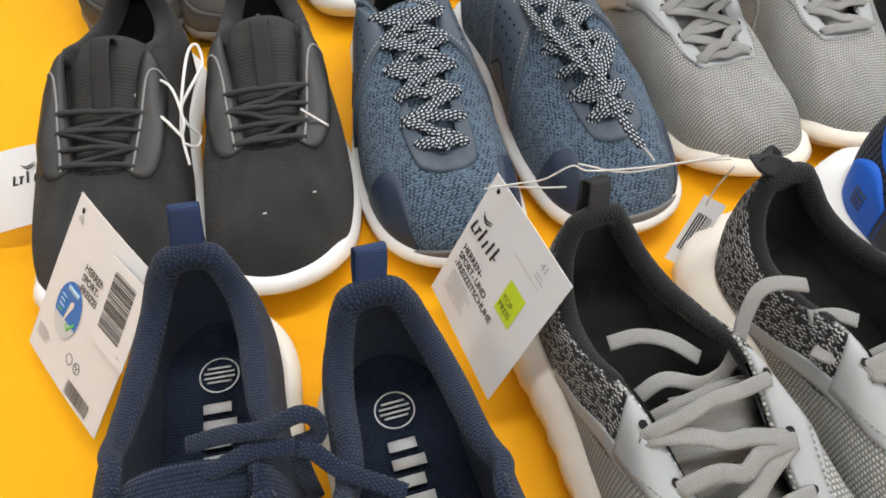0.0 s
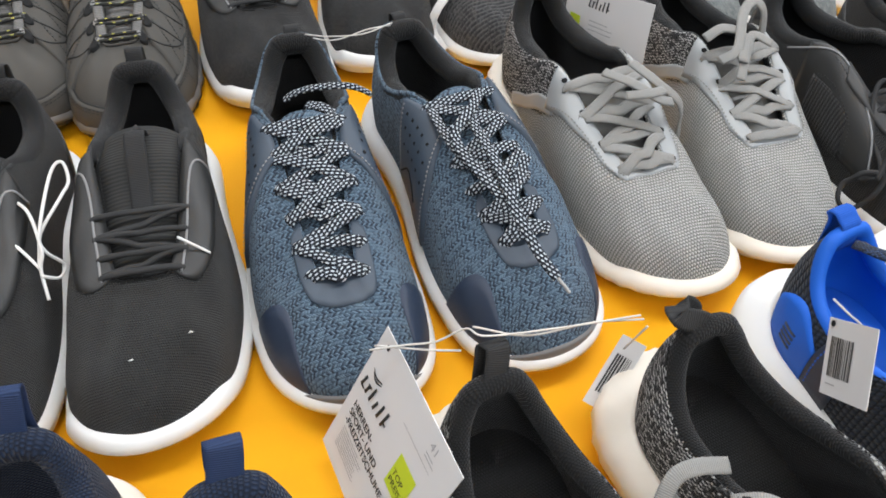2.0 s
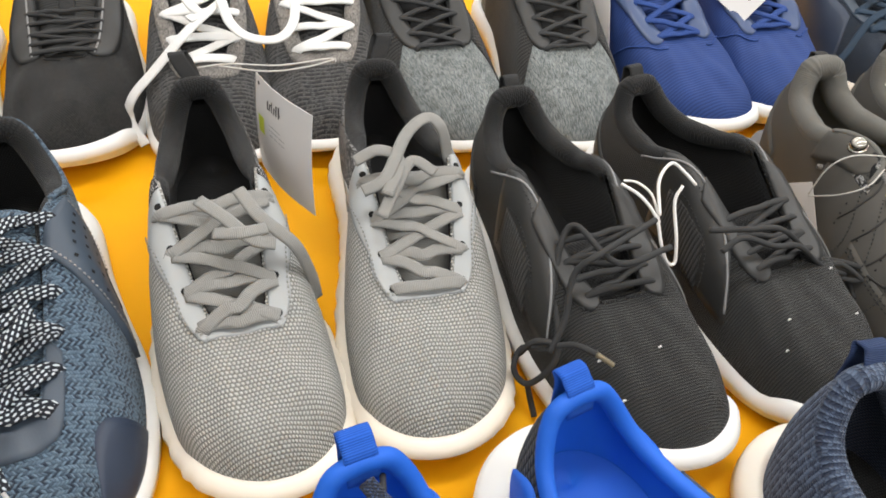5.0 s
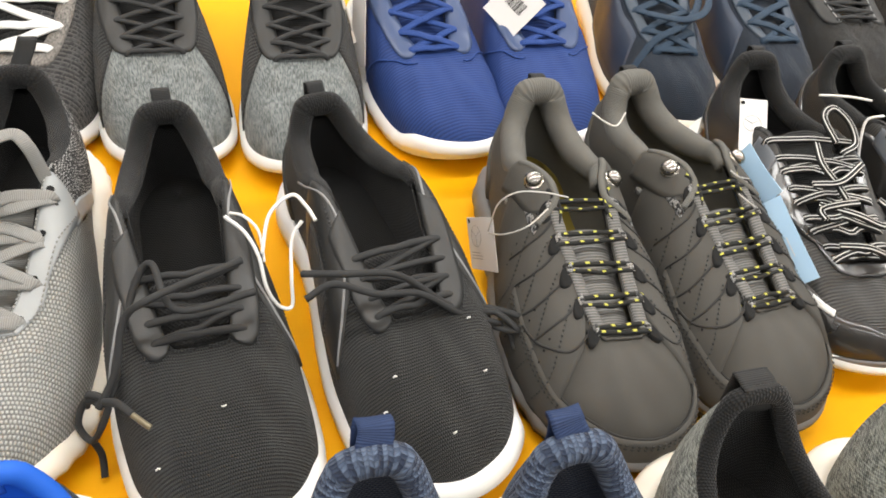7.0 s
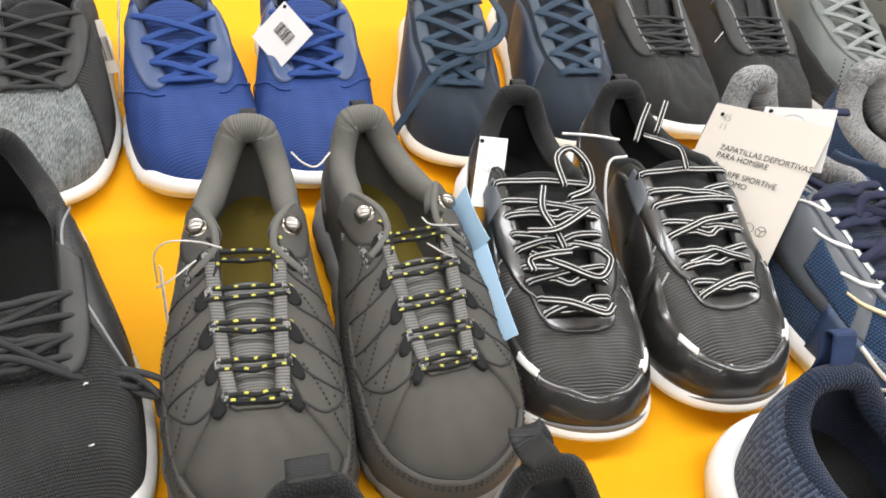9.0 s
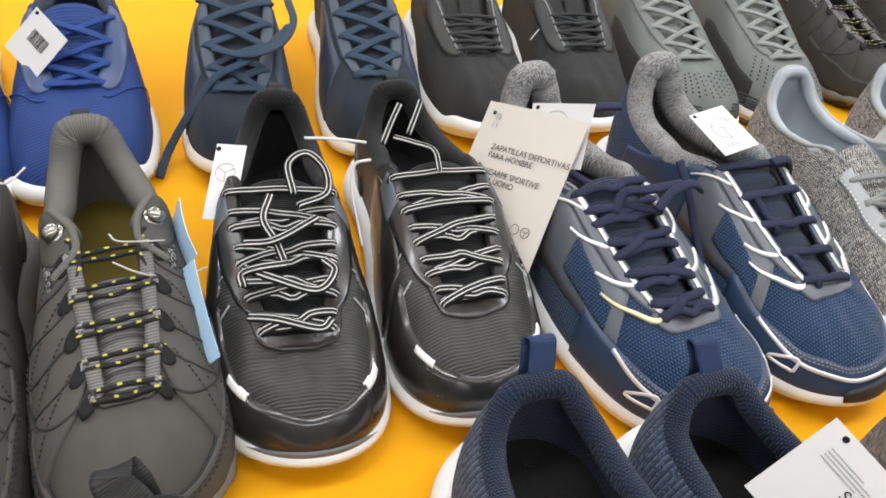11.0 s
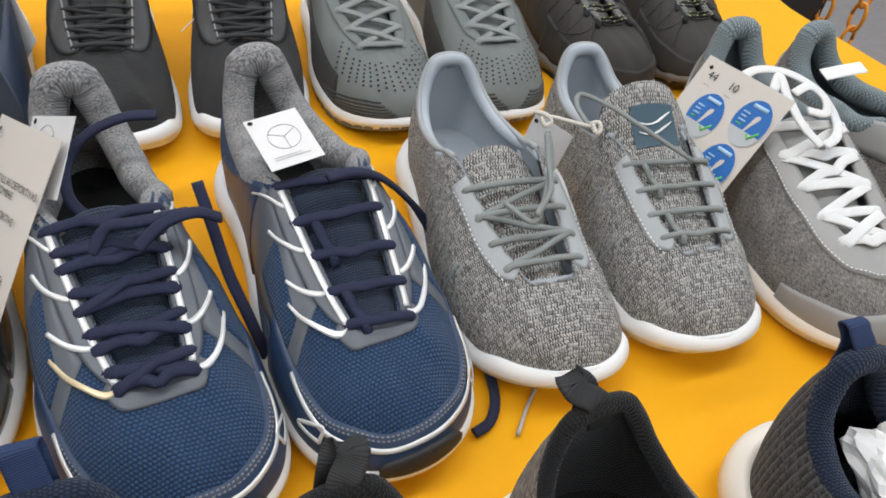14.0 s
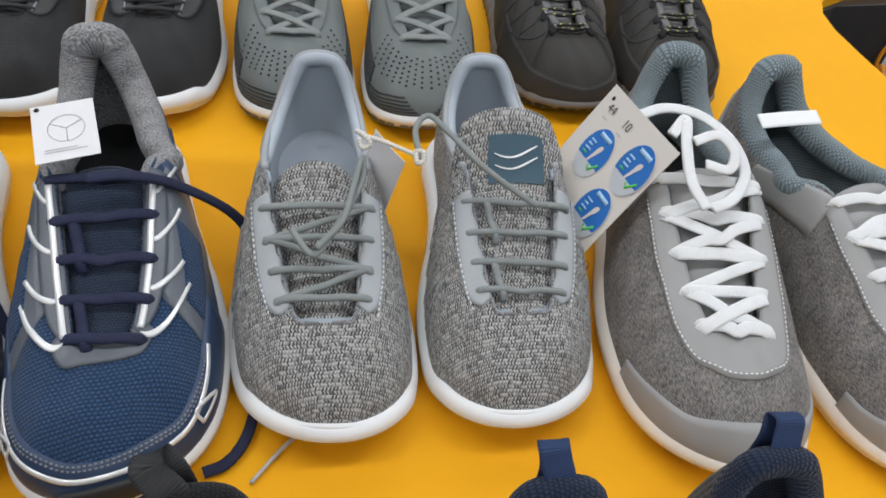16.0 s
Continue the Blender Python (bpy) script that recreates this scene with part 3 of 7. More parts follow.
def make_laces(last, material, parent, rows=5, pattern="cross", width=0.007, thick=0.0022, q0=0.2, q1=0.49, s=0.93, lift=0.001, extra=(), flat=0.7, rng=None, name="lace"):
    eye = eyelets(last, rows, q0, q1, s)
    rng = rng or random.Random(last.seed)
    pieces = []
    lay = 0

    def add(p, up=(0, -0.35, 1)):
        v, f, u = sweep(p, width * rng.uniform(0.92, 1.08), thick, up=up, flat=flat)
        pieces.append((v, f, u + (0, rng.uniform(0, 1))))
    if pattern == "pairs":
        for i, (l, r) in enumerate(eye):
            for k in (-1, 1):
                off = np.array([0, 0.0024 * k, 0.0006 * k])
                add(strand(last, l + off, r + off * rng.uniform(0.2, 1.8), lift + 0.0006 * k, rng.uniform(-0.0015, 0.0015)))
        for sg in (0, 1):
            t = lambda q, s: last.on((q if sg else 2 - q) * PI, s, 0.003)
            add(curve_points([eye[-1][1 - sg], t(q1 + 0.02, 0.985), t(q1 + 0.045, 1.0), t(q1 + 0.06, 0.96), t(q1 + 0.05, 0.92)], 30))
            add(curve_points([eye[-2][1 - sg], t(q1 - 0.02, 1.0), t(q1 + 0.015, 0.97), t(q1 + 0.03, 0.93)], 24))
    elif pattern in ("tousled", "shallow"):
        slope, more = (0.9, 0.55) if pattern == "tousled" else (0.42, 0.9)
        slack = lambda k: np.array([0, rng.uniform(-k, k), 0])
        for i, (l, r) in enumerate(eye):
            lift_i = lift + rng.uniform(0.0002, 0.0024)
            add(strand(last, l + slack(0.002), r + slack(0.002), lift_i, rng.uniform(-0.006, 0.002)), (rng.uniform(-0.2, 0.2), -0.45, 1))
            if i + 1 < rows:
                nl, nr = eye[i + 1]
                ends = ((l, nr * slope + r * (1 - slope)), (r, nl * slope + l * (1 - slope)))
                first = i % 2
                add(strand(last, *ends[first], lift + 0.0012, rng.uniform(-0.004, 0.004)), (rng.uniform(-0.3, 0.3), -0.3, 1))
                if rng.random() < more:
                    add(strand(last, *ends[1 - first], lift + 0.0036, rng.uniform(-0.005, 0.005)), (rng.uniform(-0.3, 0.3), -0.3, 1))
    elif pattern == "rows":
        for i, (l, r) in enumerate(eye):
            tip = np.array([0, rng.uniform(0.001, 0.004), 0])
            add(strand(last, l - tip, r + tip, lift + 0.001, rng.uniform(-0.003, 0.001)))
            if i % 2 == 0 and i + 1 < rows:
                nl, nr = eye[i + 1]
                add(strand(last, r * 0.75 + l * 0.25, nl * 0.2 + nr * 0.8, lift - 0.0015))
    elif pattern == "bars":
        for i, (l, r) in enumerate(eye):
            add(strand(last, l, r, lift + 0.0015, rng.uniform(-0.002, 0.002)))
            if i + 1 < rows:
                nl, nr = eye[i + 1]
                add(strand(last, (l if i % 2 else r), (nr if i % 2 else nl), lift - 0.0006, rng.uniform(-0.002, 0.002)))
    else:
        l, r = eye[0]
        add(strand(last, l, r, lift))
        for i in range(rows - 1):
            (l, r), (nl, nr) = eye[i], eye[i + 1]
            lay = 1 - lay
            add(strand(last, l, nr, lift + 0.0026 * lay, rng.uniform(-0.0015, 0.0015)))
            add(strand(last, r, nl, lift + 0.0026 * (1 - lay), rng.uniform(-0.0015, 0.0015)))
    for keys in extra:
        add(curve_points(keys, 14 * (len(keys) - 1)))
    v, f, u = joined(pieces)
    return mesh_object(name, v, f, material, parent, u)


def make_heel_tab(last, material, parent, width=0.015, height=0.022, lean=0.0, tilt=0.2):
    """A webbing loop sewn to the heel's top."""
    t, _ = last.top(np.array(PI))
    x, y, z = t
    p = curve_points([(x, y + 0.004, z - 0.018), (x + lean * 0.2, y + 0.0055, z + 0.001), (x + lean * 0.7, y + 0.004 + height * tilt, z + height * 0.75), (x + lean, y + height * tilt - 0.001, z + height), (x + lean * 0.8, y - 0.004 + height * tilt * 0.8, z + height * 0.72), (x + lean * 0.2, y - 0.005, z + 0.002), (x, y - 0.008, z - 0.012)], 34)
    v, f, u = sweep(p, width, 0.0016, up=(0, 1, 0.01), sides=8, flat=0.4)
    # width of the webbing lies across the shoe
    tang = np.gradient(p, axis=0)
    tang /= np.linalg.norm(tang, axis=1)[:, None]
    nr = np.cross(tang, np.array([1.0, 0, 0]))
    v, f, u = sweep(p, width, 0.0016, up=nr, sides=8, flat=0.4)
    return mesh_object("heel_tab", v, f, material, parent, u)


def begin(kind, label, x, y, ang, group, category="shoe"):
    """An empty root, toe at x, y; ang: degrees by which the heel leans towards +x."""
    root = new(kind)
    root.matrix_world = pose(x, y, 0, 0, 0, -ang)
    return tagged(root, label, category, group)


def edge_binding(last, material, parent, q0=0.04, q1=0.56, r=0.0026):
    """The bound edge of the lace opening on either side."""
    for sg in (1, -1):
        q = np.linspace(q0, q1, 26)
        a = q * PI if sg > 0 else (2 - q) * PI
        p = last.on(a, np.full(26, 0.995), 0.0)
        v, f, u = sweep(p, r, r, sides=6, flat=1.0)
        mesh_object("edge_binding", v, f, material, parent, u)


def stay(last, q0, q1, side, material, parent, lift=0.0022, power=4, tail=0.0):
    """A lace stay on either side, with a rounded front corner."""
    low = lambda t: side + (0.96 - side) * (1 - t) ** power - tail * t
    for sg in (1, -1):
        a0, a1 = (q0 * PI, q1 * PI) if sg > 0 else ((2 - q0) * PI, (2 - q1) * PI)
        panel(last, "eyestay", a0, a1, low, 1.0, material, parent, lift=lift, n=36, m=7)


# ---- cloths and colours ----
BLACK_MESH = mesh_cloth("black_mesh", (0.036, 0.036, 0.034), (0.015, 0.015, 0.015), 620, 620)
CASUAL_MESH = mesh_cloth("charcoal_black_mesh", (0.034, 0.035, 0.033), (0.014, 0.014, 0.014), 700, 520, 0.0007)
BLACK_RIB = ribbed("black_rib", (0.031, 0.031, 0.029), (0.009, 0.009, 0.009), 420)
BLACK_SKIN = plain("black_synthetic", (0.025, 0.025, 0.024), 0.48, 700, 0.0003)
BLACK_FOAM = mesh_cloth("black_padding", (0.014, 0.014, 0.014), (0.005, 0.005, 0.005), 600, 600, 0.0003)
BLACK_LACE = plain("black_cord", (0.026, 0.026, 0.026), 0.8, 1500, 0.0004)
BLACK_FELT = melange("black_felt", (0.027, 0.026, 0.025), (0.013, 0.013, 0.013), 500, 500)
KNIT_BLUE = stitch("blue_knit", (0.128, 0.190, 0.255), (0.024, 0.036, 0.056), 480, 430, 0.62, 1.0, 0.20, 0.0010, 0.25, 0.45, 0.0, 0.42, True)
SLATE_FILM = plain("slate_film", (0.048, 0.066, 0.092), 0.5, 900, 0.0002)
NAVY_FILM = plain("navy_film", (0.022, 0.034, 0.062), 0.5, 1600, 0.0004)
DOT_LACE = dotted("dotted_lace", (0.012, 0.014, 0.020), (0.50, 0.55, 0.59), 360, 300)
GREY_MESH = mesh_cloth("grey_mesh", (0.53, 0.53, 0.50), (0.205, 0.205, 0.19), 390, 390, 0.0009)
GREY_FILM = plain("pale_grey_film", (0.345, 0.36, 0.36), 0.5, 900, 0.0002)
GREY_LACE = ribbed("grey_lace", (0.29, 0.287, 0.272), (0.17, 0.167, 0.155), 900)
FLECK = stitch("flecked_black_knit", (0.50, 0.495, 0.48), (0.010, 0.010, 0.010), 760, 520, 0.36, 0.5, 0.10, 0.0009, 0.20, 0.55, 0.0, 0.40, True)
CHAR_MESH = mesh_cloth("charcoal_mesh", (0.048, 0.047, 0.044), (0.014, 0.014, 0.014), 480, 300)
BLACK_NUBUCK = plain("black_nubuck", (0.042, 0.039, 0.034), 0.8, 1500, 0.0003, 0.15, 0.3)
CHAR_NUBUCK = plain("charcoal_nubuck", (0.076, 0.072, 0.064), 0.8, 1500, 0.0003, 0.15, 0.3)
GREY_LINING = ribbed("grey_lining", (0.15, 0.145, 0.13), (0.08, 0.078, 0.07), 700)
GREY_WEB = stitch("grey_webbing", (0.34, 0.335, 0.32), (0.035, 0.035, 0.035), 520, 620, 0.55, 0.3)
YELLOW_LACE = banded("black_yellow_lace", (0.014, 0.014, 0.013), (0.50, 0.48, 0.08), 95, 0.11)
STRIPE_LACE = banded("black_white_lace", (0.012, 0.012, 0.012), (0.66, 0.65, 0.62), 300, 0.28, False)
RIPSTOP = ribbed("black_ripstop", (0.050, 0.048, 0.044), (0.012, 0.012, 0.012), 430, depth=0.0006, rough=0.36, cover=0.2)
GLOSS_BLACK = plain("gloss_black", (0.016, 0.015, 0.014), 0.30, 500, 0.0004, 0.08, 0.6, coat=0.4)
# silver film with a warm reflection put into its colour
WARM_SILVER = plain("pale_gold_film", (0.66, 0.55, 0.34), 0.35, 500, 0.0001, 0.05, metal=0.3)
SILVER = plain("silver_film", (0.72, 0.72, 0.70), 0.35, 500, 0.0001, 0.05, metal=0.35)
NAVY_MESH = mesh_cloth("navy_mesh", (0.032, 0.078, 0.168), (0.013, 0.030, 0.070), 330, 420, 0.0007)
NAVY_SKIN = plain("navy_synthetic", (0.024, 0.045, 0.093), 0.42, 700, 0.0003)
GUNMETAL = plain("gunmetal_film", (0.10, 0.11, 0.125), 0.4, 700, 0.0001)
NAVY_LACE = ribbed("navy_lace", (0.020, 0.024, 0.060), (0.010, 0.012, 0.030), 900)
NAVY_PAD = mesh_cloth("navy_padding", (0.030, 0.045, 0.080), (0.010, 0.017, 0.034), 520, 520, 0.0005)
NAVY_KNIT = stitch("navy_melange", (0.102, 0.136, 0.203), (0.026, 0.036, 0.064), 520, 520, 0.5, 0.4, 0.15, 0.0008, 0.2, 0.4, 0.0, 0.4)
DEEP_NAVY = mesh_cloth("deep_navy_mesh", (0.016, 0.029, 0.062), (0.006, 0.011, 0.027), 520, 520, 0.0006)
GREY_FLEECE = melange("grey_fleece", (0.37, 0.365, 0.355), (0.10, 0.10, 0.105), 620, 700, 0.36, 0.62)
KNIT_GREY = stitch("grey_melange", (0.59, 0.575, 0.53), (0.075, 0.075, 0.073), 900, 410, 0.53, 0.8, 0.18, 0.0009, 0.18, 0.45, 0.05, 0.40, True)
PALE_LINING = plain("pale_blue_lining", (0.40, 0.44, 0.48), 0.8, 900, 0.0003)
TEAL_LABEL = plain("teal_label", (0.045, 0.090, 0.120), 0.6, 900, 0.0002)
SUEDE_GREY = melange("grey_suede_cloth", (0.29, 0.27, 0.245), (0.085, 0.080, 0.075), 700, 330, 0.36, 0.64)
GREY_SKIN = plain("grey_synthetic", (0.30, 0.295, 0.28), 0.55, 900, 0.0003)
WHITE_LACE = ribbed("white_lace", (0.82, 0.82, 0.80), (0.62, 0.62, 0.60), 900)
AQUA_LINING = mesh_cloth("aqua_lining", (0.30, 0.36, 0.37), (0.14, 0.17, 0.18), 480, 480)
ROYAL_RIB = ribbed("royal_rib", (0.018, 0.050, 0.200), (0.007, 0.020, 0.090), 330)
ROYAL_FILM = plain("royal_film", (0.055, 0.085, 0.180), 0.35, 700, 0.0001)
ROYAL_LACE = ribbed("royal_lace", (0.020, 0.060, 0.240), (0.012, 0.036, 0.160), 900)
GREY_TOE = melange("grey_green_melange", (0.25, 0.27, 0.265), (0.075, 0.085, 0.085), 900, 160, 0.40, 0.60)
INK_CLOTH = mesh_cloth("ink_cloth", (0.023, 0.034, 0.054), (0.009, 0.014, 0.023), 500, 500, 0.0004)
INK_LACE = ribbed("ink_lace", (0.030, 0.055, 0.090), (0.016, 0.030, 0.052), 900)
SAGE_CLOTH = plain("sage_grey_cloth", (0.15, 0.165, 0.155), 0.7, 1200, 0.0003, 0.15)
SAGE_LACE = ribbed("sage_lace", (0.28, 0.30, 0.285), (0.18, 0.19, 0.18), 900)
SAGE_DARK = plain("sage_dark_film", (0.060, 0.066, 0.062), 0.6, 900, 0.0002)
BRIGHT_BLUE = plain("bright_blue_cloth", (0.010, 0.115, 0.60), 0.65, 1300, 0.0003)
BRIGHT_WEB = ribbed("bright_blue_webbing", (0.012, 0.10, 0.52), (0.008, 0.06, 0.34), 900)
BLUE_BLACK = mesh_cloth("blue_black_mesh", (0.020, 0.028, 0.045), (0.006, 0.008, 0.012), 260, 260, 0.0009)
BLUE_LACE = melange("blue_black_lace", (0.045, 0.080, 0.18), (0.014, 0.017, 0.026), 900, 500, 0.5, 0.6)
NAVY_WEB = ribbed("navy_webbing", (0.022, 0.042, 0.110), (0.012, 0.024, 0.066), 900)
BLACK_WEB = ribbed("black_webbing", (0.030, 0.030, 0.030), (0.010, 0.010, 0.010), 900)
BROWN_FELT = melange("brown_grey_felt", (0.29, 0.245, 0.19), (0.085, 0.072, 0.058), 320, 360, 0.36, 0.66)
GREEN_GREY = melange("green_grey_melange", (0.33, 0.345, 0.31), (0.085, 0.09, 0.083), 500, 300, 0.4, 0.6)
CHAR_KNIT = stitch("charcoal_knit", (0.095, 0.093, 0.090), (0.024, 0.024, 0.025), 600, 460, 0.55, 0.5, 0.15, 0.0008, 0.2, 0.4, 0.0, 0.4)
OLIVE_INSOLE = plain("olive_insole", (0.16, 0.12, 0.012), 0.8, 900, 0.0003)

SEAM_BLACK = plain("black_seam", (0.030, 0.029, 0.027), 0.8, 900, 0.0)
WEB_TONGUE = ribbed("charcoal_grey_rib", (0.20, 0.195, 0.185), (0.030, 0.030, 0.029), 520, depth=0.0005)


def hump(lo, hi, p=1.0):
    return lambda t: lo + (hi - lo) * math.sin(t * PI) ** p


def both(last, name, q0, q1, s0, s1, material, parent, **k):
    """The same sewn-on piece on either side."""
    panel(last, name, q0 * PI, q1 * PI, s0, s1, material, parent, **k)
    panel(last, name, (2 - q0) * PI, (2 - q1) * PI, s0, s1, material, parent, **k)


def u_stay(last, material, parent, q1=0.5, front=0.80, side=0.72, lift=0.0014):
    """The U-shaped lace stay round the throat."""
    panel(last, "eyestay", -q1 * PI, q1 * PI, lambda t: front + (side - front) * abs(2 * t - 1) ** 1.5, 1.0, material, parent, lift=lift, n=60, m=6)


def base_shoe(o, x, y, ang, side, seed):
    """The parts that every shoe has. o: a dict of its cloths and measures."""
    o = {**o, **o.get("left_only" if side < 0 else "right_only", {})}
    root = begin(o["kind"], o["label"], x, y, ang, o["group"])
    last = Last(o.get("L", 0.30), o.get("W", 0.118), side, o.get("high", 1.0), o.get("sole_k", 1.0), o.get("heel", 1.0), o.get("throat", 0.30), o.get("gap", 1.0), o.get("spring", 0.016), seed, o.get("boxy", 0.0), o.get("peak", 0.61), o.get("stern", 1.0))
    make_sole(last, o.get("sole", WHITE_RUBBER), root, o.get("ribs", 0), o.get("flare", 0.003), o.get("tread"), o.get("bumper", 0.0))
    make_upper(last, o["upper"], root)
    make_inside(last, o.get("lining", BLACK_FOAM), o.get("insole", BLACK_FOAM), root)
    make_collar(last, o.get("collar", o.get("lining", BLACK_FOAM)), root, o.get("fat", 1.0), o.get("q_collar", 0.5))
    tongue, face = make_tongue(last, o.get("tongue", o["upper"]), root, o.get("reach", 0.03), o.get("rise", 0.004), o.get("t_wide", 1.0), o.get("t_back", 0.0), o.get("sunk", 0.0065))
    edge_binding(last, o.get("binding", o["upper"]), root)
    if "t_loop" in o:
        tongue_loop(face, tongue, o["t_loop"])
    if "t_label" in o:
        tongue_label(face, tongue, o["t_label"])
    if "print" in o:
        insole_print(last, root)
    if "lace" in o:
        extra = o["extra"](last, side) if "extra" in o else ()
        make_laces(last, o["lace"], root, o.get("rows", 5), o.get("pattern", "cross"), o.get("lw", 0.007), o.get("lt", 0.0024), o.get("lq0", 0.2), o.get("lq1", 0.49), extra=extra, flat=o.get("lflat", 0.7), s=o.get("ls", 0.93), lift=o.get("llift", 0.001))
    if "tab" in o:
        mat, w, h, lean, tilt = o["tab"]
        make_heel_tab(last, mat, root, w, h, lean * side, tilt)
    if "trim" in o:
        o["trim"](last, root, side)
    return root


def pair(o, left, right, seed):
    """Both shoes of a pair: (x, y, angle) of the one on either side."""
    return base_shoe(o, *left, -1, seed), base_shoe(o, *right, 1, seed + 0.5)


def tongue_loop(face, tongue, material):
    """A webbing loop that stands up from the tongue near its top."""
    a, b, c = face[10, 5], face[15, 5], face[19, 5]
    p = curve_points([a + (0, -0.002, -0.001), a * 0.6 + b * 0.4 + (0, 0, 0.004), b + (0, 0.002, 0.011), c * 0.7 + b * 0.3 + (0, 0, 0.013), c + (0, 0.002, 0.004), c + (0, 0.004, -0.004)], 26)
    v, f, u = sweep(p, 0.014, 0.0014, up=(0, -0.6, 1), flat=0.4)
    mesh_object("tongue_loop", v, f, material, tongue, u, "black webbing lace loop")


def tongue_label(face, tongue, material):
    """A sewn label near the tongue's top, with a pale wave mark."""
    rows, cols = slice(15, 20), slice(3, 9)
    g = face[rows, cols] + (0, -0.0004, 0.0012)
    n, m = g.shape[:2]
    mesh_object("label", g.reshape(-1, 3), [f[::-1] for f in grid_faces(n, m)], material, tongue, g[..., :2].reshape(-1, 2), "teal woven label with a pale wave")
    for k in (0, 1):
        t = np.linspace(0.12, 0.88, 12)
        j = 1.6 + 0.9 * k + 0.7 * np.sin(t * 4.0)
        p = np.array([g[min(n - 1, max(0, int(r))), min(m - 1, int(c * (m - 1) + 0.5))] for r, c in zip(n - 1 - j, t)])
        p[:, 0] = g[0, 0, 0] + (g[0, -1, 0] - g[0, 0, 0]) * t
        p[:, 1] = g[-1, 0, 1] - (g[-1, 0, 1] - g[0, 0, 1]) * (0.32 + 0.22 * k + 0.14 * np.sin(t * 4.2))
        p[:, 2] = np.interp(p[:, 1], g[:, m // 2, 1], g[:, m // 2, 2]) + 0.0006
        v, f, u = sweep(p, 0.0026 * np.sin(np.linspace(0.25, 2.9, 12)) + 0.0004, 0.0004, sides=4)
        mesh_object("wave_mark", v, f, WHITE_RUBBER, tongue, u)


def insole_print(last, root):
    """White print on the footbed: a ring with bars, and a wordmark as plain bars."""
    z = float(last.sole_top(np.array(0.85))) + 0.0062
    t = np.linspace(0, 2 * PI, 33)
    y0, x0 = 0.845 * last.L, float(last.bend(np.array(0.85)))
    pieces = [sweep(np.stack([x0 + 0.0115 * np.cos(t), y0 + 0.0115 * np.sin(t), 0 * t + z], -1), 0.0012, 0.0003, sides=4)]
    for dy in (-0.0045, -0.0015, 0.0018, 0.005):
        w = 0.009 if abs(dy) < 0.004 else 0.007
        pieces.append(sweep(np.array([(x0 - w, y0 + dy, z), (x0 + w, y0 + dy, z)]), 0.0016, 0.0003, sides=4))
    for k in range(4):
        yk = y0 - 0.022 - 0.0105 * k
        pieces.append(sweep(np.array([(x0 - 0.009, yk, z - 0.0008 * k), (x0 + 0.007 + 0.003 * (k % 2), yk, z - 0.0008 * k)]), 0.0078, 0.0003, sides=4))
    v, f, u = joined(pieces)
    mesh_object("insole_print", v, f, WHITE_LACE, root, u)


# ---- trims of the single models ----
def trim_black_runner(last, root, side):
    stay(last, 0.21, 0.53, 0.66, BLACK_SKIN, root, 0.0024, 5, 0.08)
    for sg in (1, -1):
        q = lambda v: v * PI if sg > 0 else (2 - v) * PI
        cord_on(last, "reflective_piping", [(q(0.23), 0.90), (q(0.33), 0.90), (q(0.45), 0.9), (q(0.50), 0.82), (q(0.53), 0.6)], THREAD, root, 0.0016, 0.001, 0.0026)
    stitches(last, [[(0.23 * PI, 0.76), (0.40 * PI, 0.68), (0.5 * PI, 0.63)], [(1.77 * PI, 0.76), (1.60 * PI, 0.68), (1.5 * PI, 0.63)]], BLACK_THREAD, root)
    panel(last, "heel_counter", 0.78 * PI, 1.22 * PI, 0.02, hump(0.35, 0.62), BLACK_SKIN, root)


